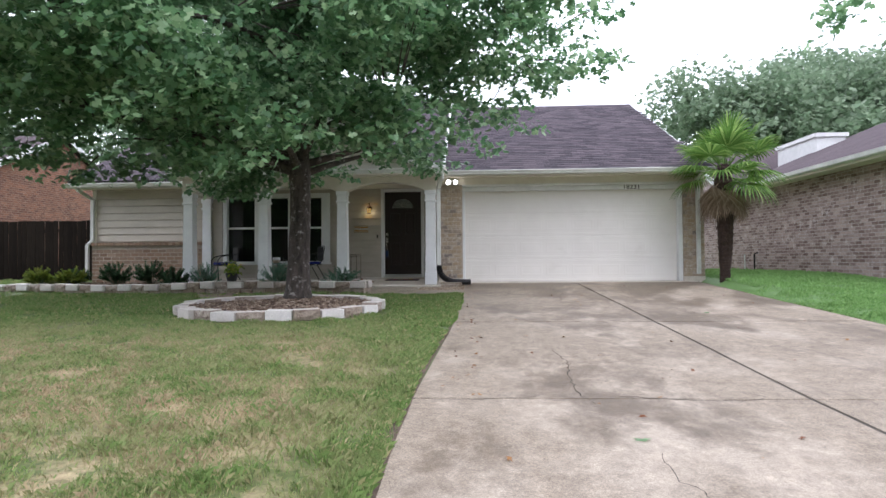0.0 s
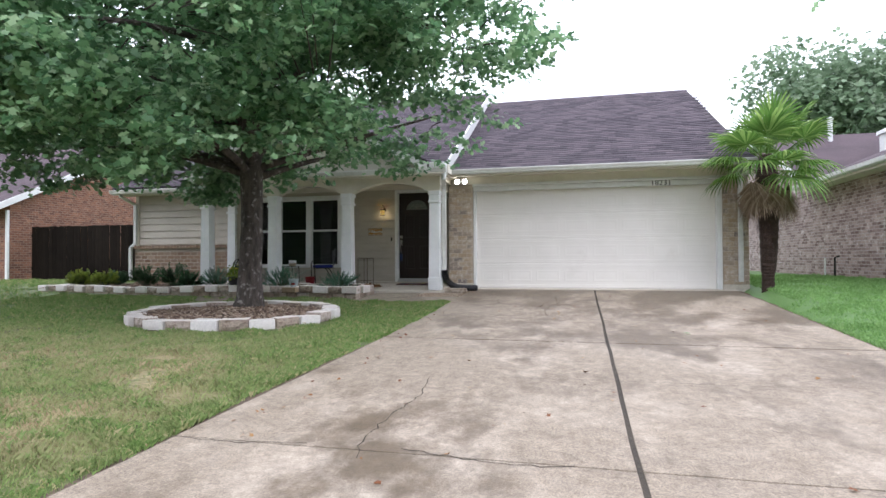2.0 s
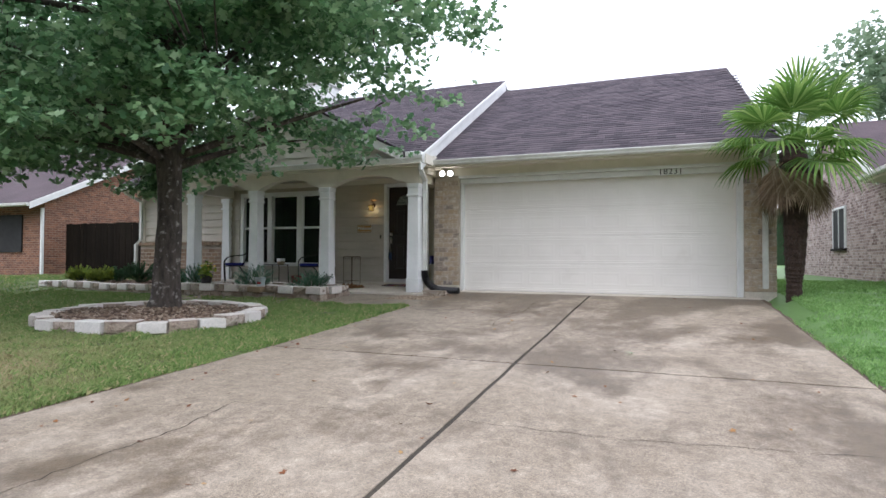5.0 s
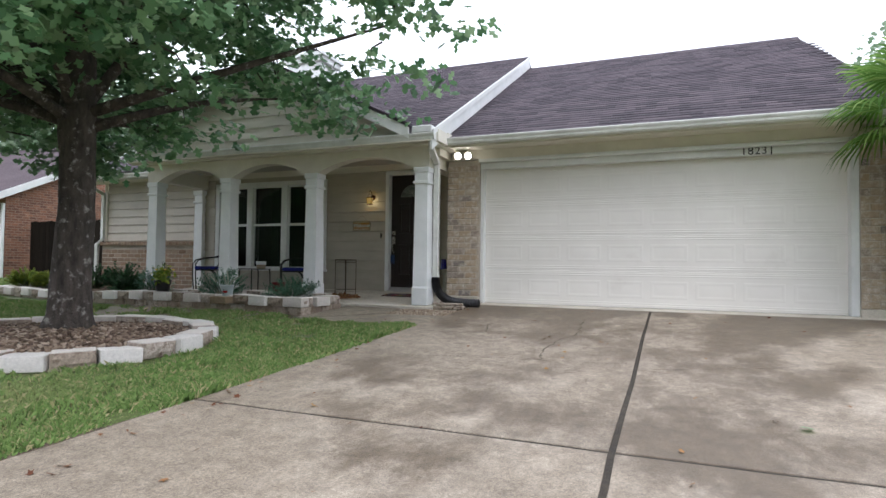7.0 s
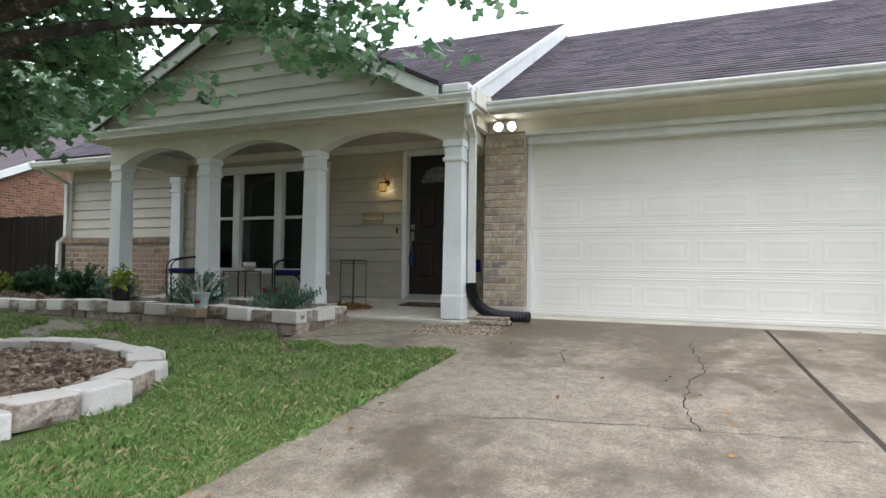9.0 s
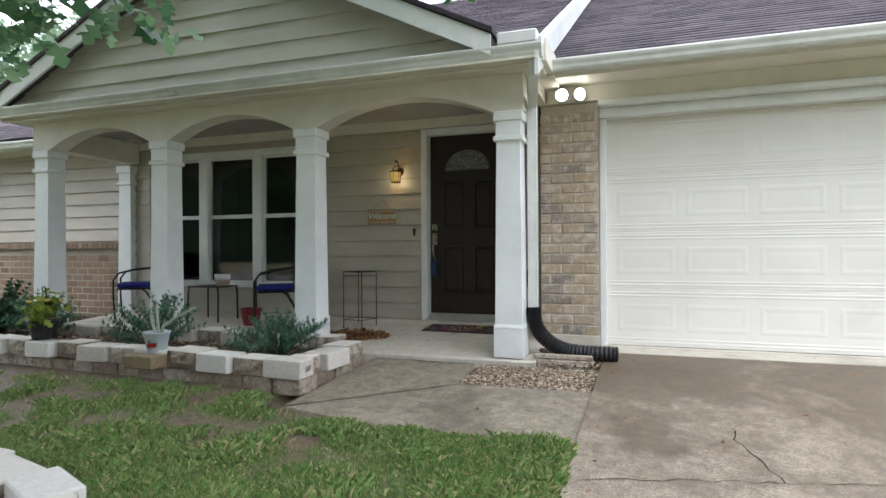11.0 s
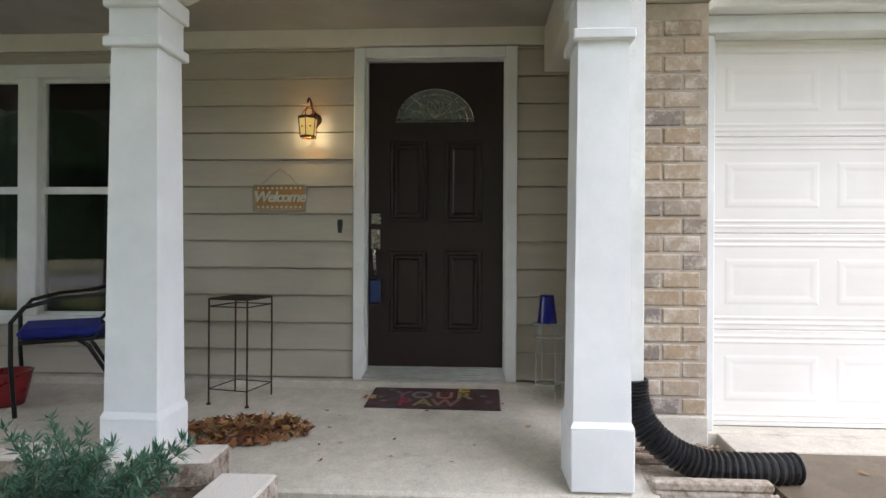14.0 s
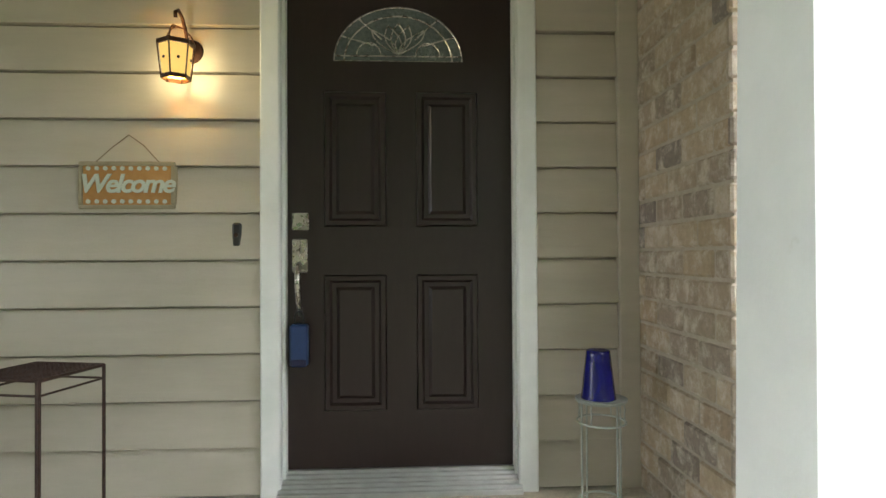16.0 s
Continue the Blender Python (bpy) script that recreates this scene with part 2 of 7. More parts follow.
M["shingle"] = random_palette("roof_shingle", [(0.0, (0.058, 0.048, 0.058)), (0.5, (0.088, 0.073, 0.084)), (1.0, (0.128, 0.105, 0.116))], 0.95, 0.7, 220, island=True, grain=0.4)
M["shingle_piece"] = random_palette("roof_shingle_piece", [(0.0, (0.058, 0.048, 0.058)), (0.5, (0.088, 0.073, 0.084)), (1.0, (0.128, 0.105, 0.116))], 0.95, 0.7, 220, grain=0.4)
M["roof_under"] = surface("roof_deck", (0.06, 0.05, 0.055), (0.10, 0.085, 0.09), 20, 0.95, 0.3, 80)
M["roof_far"] = surface("neighbour_shingles", (0.055, 0.038, 0.043), (0.10, 0.07, 0.078), 40, 0.95, 0.6, 60, 1.0, 0.3)
M["drive"] = concrete_mat("driveway_concrete", (0.335, 0.272, 0.195), (0.475, 0.395, 0.295), (0.125, 0.09, 0.053), (0.68, 0.595, 0.48), (0.50, 0.60), by_garage=True, speck=0.5, mottle=0.72)
M["walk"] = concrete_mat("walkway_concrete", (0.30, 0.25, 0.178), (0.47, 0.395, 0.29), (0.12, 0.093, 0.062), (0.54, 0.465, 0.36), (0.50, 0.62))
M["porch"] = concrete_mat("porch_concrete", (0.53, 0.485, 0.40), (0.58, 0.535, 0.445), (0.24, 0.21, 0.165), (0.60, 0.56, 0.48), (0.55, 0.72), speck=0.85, mottle=0.85)
M["joint"] = surface("joint_dirt", (0.03, 0.025, 0.018), (0.08, 0.065, 0.045), 25, 0.95, 0.6, 60)
M["soil"] = surface("soil", (0.09, 0.065, 0.045), (0.18, 0.13, 0.09), 14, 0.95, 0.8, 50, bump_dist=0.03)
M["block"] = random_palette("limestone_block", [(0.0, (0.62, 0.57, 0.50)), (0.5, (0.72, 0.68, 0.62)), (1.0, (0.80, 0.77, 0.71))], 0.85, 0.5, 40, grain=0.22)
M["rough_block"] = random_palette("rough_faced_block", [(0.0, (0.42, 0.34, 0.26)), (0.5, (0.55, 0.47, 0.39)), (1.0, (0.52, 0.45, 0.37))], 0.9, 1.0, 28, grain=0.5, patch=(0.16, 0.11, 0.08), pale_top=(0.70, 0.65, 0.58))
M["low_block"] = random_palette("lower_block", [(0.0, (0.34, 0.27, 0.20)), (0.5, (0.46, 0.385, 0.30)), (1.0, (0.56, 0.49, 0.40))], 0.9, 0.9, 35, grain=0.45, patch=(0.22, 0.16, 0.11))
M["pebble"] = random_palette("pebble", [(0.0, (0.16, 0.11, 0.07)), (0.35, (0.30, 0.22, 0.145)), (0.75, (0.42, 0.335, 0.24)), (1.0, (0.62, 0.55, 0.45))], 0.7, 0.2, 60, island=True)
M["mulch"] = random_palette("bark_mulch", [(0.0, (0.09, 0.06, 0.042)), (0.4, (0.19, 0.13, 0.09)), (0.75, (0.31, 0.23, 0.165)), (1.0, (0.46, 0.37, 0.28))], 0.9, 0.5, 60, island=True)
M["bark"] = surface("oak_bark", (0.03, 0.024, 0.02), (0.12, 0.098, 0.08), 16, 0.95, 1.0, 30, 1.5, 0.3, stretch=(1, 1, 0.35), stain=(0.34, 0.32, 0.28), stain_scale=11, stain_at=(0.57, 0.68), bump_dist=0.03)
M["leaf"] = leaf_mat("oak_leaf", [(0.0, (0.085, 0.195, 0.09)), (0.45, (0.175, 0.34, 0.155)), (0.8, (0.30, 0.49, 0.25)), (1.0, (0.46, 0.64, 0.37))], 0.5, 0.38)
# greens paled to carry the haze over distant trees in the leaf colour
M["far_leaf"] = leaf_mat("far_leaf", [(0.0, (0.17, 0.26, 0.15)), (0.6, (0.28, 0.39, 0.24)), (1.0, (0.42, 0.52, 0.36))])
# kept very dark so that the window panes reflect dark
M["street_leaf"] = leaf_mat("street_leaf", [(0.0, (0.02, 0.05, 0.02)), (1.0, (0.06, 0.11, 0.045))])
M["black_plastic"] = surface("black_plastic", (0.012, 0.012, 0.013), (0.025, 0.025, 0.026), 30, 0.4, 0.05, 80)
M["iron"] = surface("rusty_iron", (0.03, 0.02, 0.017), (0.085, 0.045, 0.032), 60, 0.6, 0.3, 200, metal=0.6)
M["black_metal"] = surface("black_metal", (0.012, 0.012, 0.013), (0.03, 0.03, 0.03), 40, 0.45, 0.1, 150, metal=0.5)
M["door"] = surface("dark_brown_door", (0.017, 0.0085, 0.0075), (0.024, 0.0125, 0.011), 12, 0.38, 0.06, 90, stretch=(3, 3, 0.5))
M["nickel"] = surface("satin_nickel", (0.50, 0.47, 0.42), (0.62, 0.58, 0.52), 20, 0.28, 0.03, 80, metal=1.0)
M["alu"] = surface("aluminium", (0.55, 0.55, 0.55), (0.66, 0.66, 0.65), 20, 0.4, 0.05, 80, metal=0.9)
M["glass"] = glass_mat("clear_glass")
# near-black colour stands in for unlit rooms, also as the neighbours' panes
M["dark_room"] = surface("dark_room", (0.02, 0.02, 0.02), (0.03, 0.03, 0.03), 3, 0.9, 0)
# weathered wood, near-black because the tree's shade is put into its colour
M["fence"] = surface("shaded_fence_wood", (0.010, 0.008, 0.006), (0.022, 0.017, 0.012), 12, 0.9, 0.5, 60, stretch=(3, 3, 0.3), vary=0.35, spec=0.08)
M["road"] = surface("road_concrete", (0.26, 0.25, 0.23), (0.34, 0.32, 0.30), 9, 0.9, 0.3, 90)


# ---- mesh helpers ----
class Build:
    """Collects vertices and faces of one mesh."""

    def __init__(self):
        self.v, self.f = [], []

    def poly(self, *pts):
        n = len(self.v)
        self.v.extend(tuple(p) for p in pts)
        self.f.append(tuple(range(n, n + len(pts))))
        return self

    def box(self, x0, y0, z0, x1, y1, z1, c=0.0):
        """A box, with its edges cut back by c."""
        n = len(self.v)
        if c <= 0:
            self.v += [(x, y, z) for x in (x0, x1) for y in (y0, y1) for z in (z0, z1)]
            self.f += [tuple(n + i for i in q) for q in ((0, 1, 3, 2), (4, 6, 7, 5), (0, 4, 5, 1), (2, 3, 7, 6), (0, 2, 6, 4), (1, 5, 7, 3))]
            return self
        c = min(c, (x1 - x0) / 2.2, (y1 - y0) / 2.2, (z1 - z0) / 2.2)
        idx = {}
        for sx in (0, 1):
            for sy in (0, 1):
                for sz in (0, 1):
                    p = (x1 if sx else x0, y1 if sy else y0, z1 if sz else z0)
                    d = (-c if sx else c, -c if sy else c, -c if sz else c)
                    for ax in range(3):
                        q = list(p)
                        for k in range(3):
                            if k != ax:
                                q[k] += d[k]
                        idx[sx, sy, sz, ax] = len(self.v)
                        self.v.append(tuple(q))
        s = (0, 1)
        for ax in range(3):
            o = [k for k in range(3) if k != ax]
            for a in s:
                ring = []
                for b0, b1 in ((0, 0), (1, 0), (1, 1), (0, 1)):
                    key = [0, 0, 0]
                    key[ax], key[o[0]], key[o[1]] = a, b0, b1
                    ring.append(idx[(*key, ax)])
                flip = (a == 1) ^ (ax == 1)
                self.f.append(tuple(ring if flip else ring[::-1]))
        for ax in range(3):
            o = [k for k in range(3) if k != ax]
            for b0 in s:
                for b1 in s:
                    k0, k1 = [0, 0, 0], [0, 0, 0]
                    k0[o[0]], k0[o[1]], k1[o[0]], k1[o[1]] = b0, b1, b0, b1
                    k1[ax] = 1
                    self.f.append((idx[(*k0, o[0])], idx[(*k1, o[0])], idx[(*k1, o[1])], idx[(*k0, o[1])]))
        for sx in s:
            for sy in s:
                for sz in s:
                    self.f.append((idx[sx, sy, sz, 0], idx[sx, sy, sz, 1], idx[sx, sy, sz, 2]))
        return self

    def frustum(self, x, y, z0, z1, w0, w1, d0=None, d1=None):
        """A square tapered post about (x, y)."""
        d0, d1 = d0 or w0, d1 or w1
        n = len(self.v)
        for z, w, d in ((z0, w0, d0), (z1, w1, d1)):
            self.v += [(x - w / 2, y - d / 2, z), (x + w / 2, y - d / 2, z), (x + w / 2, y + d / 2, z), (x - w / 2, y + d / 2, z)]
        self.f += [tuple(n + i for i in q) for q in ((3, 2, 1, 0), (4, 5, 6, 7), (0, 1, 5, 4), (1, 2, 6, 5), (2, 3, 7, 6), (3, 0, 4, 7))]
        return self

    def tube(self, path, radius, sides=8, closed=False, caps=True):
        """A tube along a path; radius: a number, or one for each point."""
        pts = [Vector(p) for p in path]
        radii = list(radius) if isinstance(radius, (list, tuple)) else [radius] * len(pts)
        n0, m = len(self.v), len(pts)
        side = None
        for i, p in enumerate(pts):
            if closed:
                t = pts[(i + 1) % m] - pts[i - 1]
            else:
                t = pts[min(i + 1, m - 1)] - pts[max(i - 1, 0)]
            t = t.normalized() if t.length > 1e-9 else Vector((0, 0, 1))
            if side is None:
                side = t.orthogonal().normalized()
            side = (side - t * side.dot(t))
            side = side.normalized() if side.length > 1e-6 else t.orthogonal().normalized()
            up = t.cross(side)
            for k in range(sides):
                a = 2 * math.pi * k / sides
                self.v.append(tuple(p + (side * math.cos(a) + up * math.sin(a)) * radii[i]))
        for i in range(m if closed else m - 1):
            a, b = n0 + i * sides, n0 + ((i + 1) % m) * sides
            for k in range(sides):
                self.f.append((a + k, a + (k + 1) % sides, b + (k + 1) % sides, b + k))
        if caps and not closed:
            self.f.append(tuple(n0 + k for k in reversed(range(sides))))
            self.f.append(tuple(n0 + (m - 1) * sides + k for k in range(sides)))
        return self

    def lathe(self, x, y, profile, sides=20):
        """Turns (radius, z) pairs round the upright through (x, y)."""
        n0 = len(self.v)
        for r, z in profile:
            for k in range(sides):
                a = 2 * math.pi * k / sides
                self.v.append((x + r * math.cos(a), y + r * math.sin(a), z))
        for i in range(len(profile) - 1):
            for k in range(sides):
                a, b = n0 + i * sides, n0 + (i + 1) * sides
                self.f.append((a + k, a + (k + 1) % sides, b + (k + 1) % sides, b + k))
        if profile[0][0] > 1e-4:
            self.f.append(tuple(n0 + k for k in reversed(range(sides))))
        if profile[-1][0] > 1e-4:
            self.f.append(tuple(n0 + (len(profile) - 1) * sides + k for k in range(sides)))
        return self

    def prism(self, outline, axis, a, b):
        """Pulls an outline of 2D points through from a to b along axis ('x', 'y' or 'z')."""
        def at(p, h):
            return {"x": (h, p[0], p[1]), "y": (p[0], h, p[1]), "z": (p[0], p[1], h)}[axis]
        n, m = len(self.v), len(outline)
        self.v += [at(p, a) for p in outline] + [at(p, b) for p in outline]
        self.f.append(tuple(n + i for i in range(m)))
        self.f.append(tuple(n + m + i for i in reversed(range(m))))
        for i in range(m):
            j = (i + 1) % m
            self.f.append((n + i, n + m + i, n + m + j, n + j))
        return self

    def mesh(self, name, material, smooth=False):
        me = bpy.data.meshes.new(name)
        me.from_pydata(self.v, [], self.f)
        bm = bmesh.new()
        bm.from_mesh(me)
        if len(self.f) < 60000:
            bmesh.ops.recalc_face_normals(bm, faces=bm.faces)
        bm.to_mesh(me)
        bm.free()
        if smooth:
            me.shade_smooth()
        me.materials.append(material)
        return me


def part(name, build, material, parent=None, label="", smooth=False, at=None):
    """One mesh object, under a thing or under a part."""
    me = build if isinstance(build, bpy.types.Mesh) else build.mesh(name, material, smooth)
    ob = new(name, me)
    if parent is not None:
        ob.parent = parent
    if at is not None:
        ob.matrix_basis = at
    if label:
        tagged(ob, label)
    return ob


def thing(name, label, category, group="", kind="", at=(0, 0, 0), turn=0):
    ob = new(name)
    ob.empty_display_size = 0.1
    ob.matrix_basis = pose(*at, 0, 0, turn)
    return tagged(ob, label, category, group, kind)


def quick_mesh(name, verts, faces, material, smooth=False):
    """A large mesh from arrays: verts (n, 3), faces (m, k)."""
    verts, faces = np.asarray(verts, np.float32), np.asarray(faces, np.int32)
    me = bpy.data.meshes.new(name)
    k = faces.shape[1]
    me.vertices.add(len(verts))
    me.vertices.foreach_set("co", verts.ravel())
    me.loops.add(faces.size)
    me.loops.foreach_set("vertex_index", faces.ravel())
    me.polygons.add(len(faces))
    me.polygons.foreach_set("loop_start", np.arange(0, faces.size, k, dtype=np.int32))
    me.polygons.foreach_set("loop_total", np.full(len(faces), k, np.int32))
    me.update(calc_edges=True)
    if smooth:
        me.shade_smooth()
    me.materials.append(material)
    return me


def arc(cx, cz, r, a0, a1, n):
    return [(cx + r * math.cos(radians(a0 + (a1 - a0) * i / n)), cz + r * math.sin(radians(a0 + (a1 - a0) * i / n))) for i in range(n + 1)]


# ---- ground ----
DRIVE_L, DRIVE_R = -0.03, 5.2


def fall(y):
    """Height of the driveway, which falls from the garage to the road."""
    if y > 0:
        return 0.0
    if y > -9.5:
        return 0.0525 * y
    return max(-0.499 + 0.03 * (y + 9.5), -0.68)


def smooth_step(a, b, v):
    v = min(max((v - a) / (b - a), 0), 1)
    return v * v * (3 - 2 * v)


def lawn(x, y):
    """Height of the soil under the lawns."""
    z = fall(y) - 0.02
    z += 0.15 * smooth_step(DRIVE_R, DRIVE_R + 0.5, x) * smooth_step(-8, -1.5, y)
    z += 0.07 * smooth_step(-0.15, -1.3, x) * smooth_step(-2.5, -4.3, y) * smooth_step(-15, -10, y)
    z += 0.03 * smooth_step(-6, -14, x)
    if DRIVE_L - 0.02 < x < DRIVE_R + 0.02 or (y > -2.5 and -2.1 < x < 5.5):
        z -= 0.1
    return z


def ground_mesh():
    xs = sorted(set([-400, -150, -60, -40, -30] + [-24 + 0.5 * i for i in range(96)] + [-0.06, -0.04, 5.21, 5.23, 26, 35, 60, 150, 400]))
    ys = sorted(set([-400, -150, -60, -40, -30] + [-24 + 0.5 * i for i in range(76)] + [16, 20, 30, 60, 150, 400]))
    b = Build()
    for y in ys:
        for x in xs:
            b.v.append((x, y, lawn(x, y)))
    w = len(xs)
    for j in range(len(ys) - 1):
        for i in range(w - 1):
            b.f.append((j * w + i, j * w + i + 1, (j + 1) * w + i + 1, (j + 1) * w + i))
    return b


def lawn_colour(name, blades):
    """Green turf with straw-coloured dry patches in the front lawn."""
    m, nodes, links, bsdf = node_mat(name)
    geo = nodes.new("ShaderNodeNewGeometry")
    vec = geo.outputs["Position"]
    if blades:
        green = ramp(nodes, links, geo.outputs["Random Per Island"], [(0.0, (0.095, 0.165, 0.04)), (0.45, (0.155, 0.25, 0.065)), (0.78, (0.22, 0.335, 0.10)), (0.86, (0.33, 0.31, 0.14)), (1.0, (0.46, 0.39, 0.22))])
        straw = ramp(nodes, links, geo.outputs["Random Per Island"], [(0.0, (0.30, 0.225, 0.125)), (0.5, (0.50, 0.40, 0.25)), (0.72, (0.42, 0.36, 0.20)), (0.78, (0.16, 0.27, 0.08)), (1.0, (0.22, 0.34, 0.11))])
    else:
        green = ramp(nodes, links, noise_node(nodes, links, vec, 25, 5), [(0.3, (0.07, 0.09, 0.03)), (0.7, (0.12, 0.155, 0.05))])
        straw = ramp(nodes, links, noise_node(nodes, links, vec, 25, 5), [(0.3, (0.27, 0.205, 0.12)), (0.7, (0.46, 0.375, 0.22))])
    patch = ramp(nodes, links, noise_node(nodes, links, vec, 0.7, 6, 0.65), grey(0.2, 1, 0.38, 0.52))
    sep = nodes.new("ShaderNodeSeparateXYZ")
    links.new(vec, sep.inputs["Vector"])

    def span(sock, lo, hi):
        r = nodes.new("ShaderNodeMapRange")
        r.inputs["From Min"].default_value, r.inputs["From Max"].default_value = lo, hi
        links.new(sock, r.inputs["Value"])
        return r.outputs["Result"]

    near = span(sep.outputs["Y"], -5.6, -8.0)
    west = span(sep.outputs["X"], -0.2, -1.3)
    both = nodes.new("ShaderNodeMath")
    both.operation = "MULTIPLY"
    links.new(near, both.inputs[0])
    links.new(west, both.inputs[1])
    fine_patch = ramp(nodes, links, noise_node(nodes, links, vec, 2.6, 6, 0.75), grey(0.05, 1, 0.41, 0.53))
    patch = mix_col(nodes, links, 1.0, patch, fine_patch, "MULTIPLY")
    f = mix_col(nodes, links, 1.0, patch, both.outputs["Value"], "MULTIPLY")
    col = mix_col(nodes, links, f, green, straw)
    pick = geo.outputs["Random Per Island"] if blades else noise_node(nodes, links, vec, 25, 5)
    k = 1.0 if blades else 0.55
    lush = ramp(nodes, links, pick, [(0.0, (0.12 * k, 0.235 * k, 0.06 * k)), (0.5, (0.20 * k, 0.37 * k, 0.11 * k)), (1.0, (0.31 * k, 0.48 * k, 0.18 * k))])
    col = mix_col(nodes, links, span(sep.outputs["X"], 5.0, 5.2), col, lush)
    if not blades:
        bare = ramp(nodes, links, noise_node(nodes, links, vec, 1.6, 6, 0.7), grey(0.25, 1, 0.33, 0.46))
        ends = [span(sep.outputs["Y"], -4.0, -2.9), span(sep.outputs["X"], -6.5, -4.6), span(sep.outputs["X"], -0.5, -1.5)]
        for e in ends:
            bare = mix_col(nodes, links, 1.0, bare, e, "MULTIPLY")
        dirt = ramp(nodes, links, noise_node(nodes, links, vec, 18, 6), [(0.3, (0.10, 0.07, 0.048)), (0.7, (0.22, 0.165, 0.115))])
        col = mix_col(nodes, links, bare, col, dirt)
    links.new(col, bsdf.inputs["Base Color"])
    bsdf.inputs["Roughness"].default_value, bsdf.inputs["Specular IOR Level"].default_value = 0.6, 0.25
    return m


M["turf"] = lawn_colour("turf_soil", False)
M["grass"] = lawn_colour("grass_blades", True)
tagged(part("ground", ground_mesh(), M["turf"], smooth=True), "mown lawn soil, green with dry straw patches", "ground", kind="structure")

# driveway: two lanes of slabs, with a joint between and across
drive = thing("driveway", "cracked stained concrete driveway rising to the garage", "driveway", kind="structure")


def edge_x(y):
    """The drive flares slightly towards the road."""
    return DRIVE_L - 0.28 * smooth_step(-4.0, -9.5, y)


def centre_x(y):
    return 2.48 - 0.006 * y


def slab(name, parent, corners, material, thick=0.12, lift=0.0, level=fall, wobble=0.0, cuts=8):
    """A slab over four plan corners, draped on the fall, with slightly ragged edges."""
    b = Build()
    p00, p10, p11, p01 = [Vector((*c, 0)) for c in corners]
    ring = []
    for a, e in ((p00, p10), (p10, p11), (p11, p01), (p01, p00)):
        for i in range(cuts):
            q = a.lerp(e, i / cuts)
            j = noise.noise((q.x * 5.1, q.y * 5.1, 1.7)) * wobble
            ring.append((q.x + j, q.y + j))
    n = len(ring)
    cx, cy = sum(p[0] for p in ring) / n, sum(p[1] for p in ring) / n
    inset = 0.004
    top = [(x + (inset if x < cx else -inset), y + (inset if y < cy else -inset)) for x, y in ring]
    b.v += [(x, y, level(y) + lift) for x, y in top] + [(x, y, level(y) + lift - 0.012) for x, y in ring] + [(x, y, level(y) + lift - thick) for x, y in ring]
    b.f.append(tuple(range(n)))
    for r in (0, 1):
        for i in range(n):
            j = (i + 1) % n
            b.f.append((r * n + i, (r + 1) * n + i, (r + 1) * n + j, r * n + j))
    return part(name, b, material, parent)


GAP = 0.014
CROSS = [-0.30, -5.88, -9.34, -12.6, -15.8, -18.6]
for y1, y0 in zip(CROSS, CROSS[1:]):
    g = 0.026 if y0 > -9 else 0.010
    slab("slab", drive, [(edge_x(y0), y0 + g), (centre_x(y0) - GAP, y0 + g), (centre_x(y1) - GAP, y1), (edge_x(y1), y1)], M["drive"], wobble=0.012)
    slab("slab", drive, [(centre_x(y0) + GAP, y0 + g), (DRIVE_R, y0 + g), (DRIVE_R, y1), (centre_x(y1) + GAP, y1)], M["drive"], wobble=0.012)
b = Build()
for y1, y0 in zip(CROSS[:3], CROSS[1:4]):
    b.poly((edge_x(y0) + 0.01, y0, fall(y0) - 0.005), (DRIVE_R - 0.01, y0, fall(y0) - 0.005), (DRIVE_R - 0.01, y1, fall(y1) - 0.005), (edge_x(y1) + 0.01, y1, fall(y1) - 0.005))
part("joint_fill", b, M["joint"], drive, "dark dirt in the slab joints")
slab("apron", drive, [(DRIVE_L, -0.292), (DRIVE_R, -0.292), (DRIVE_R, -0.062), (DRIVE_L, -0.062)], M["porch"], wobble=0.008, cuts=24)



# bare soil along the edges of the drive
b = Build()
for side in (-1, 1):
    y = -12.4
    while y < -2.75 if side < 0 else y < -0.4:
        ends = []
        for q in (y, y + 0.2):
            x = edge_x(q) if side < 0 else DRIVE_R
            ends.append((x + side * (0.05 + 0.045 * noise.noise((q * 2.3, side * 3.0, 0.5))), q, x - side * 0.01))
        (o0, q0, i0), (o1, q1, i1) = ends
        b.poly((o0, q0, fall(q0) - 0.009), (i0, q0, fall(q0) - 0.009), (i1, q1, fall(q1) - 0.009), (o1, q1, fall(q1) - 0.009))
        y += 0.2
part("edge_soil", b, M["soil"], drive, "bare brown soil along the drive")


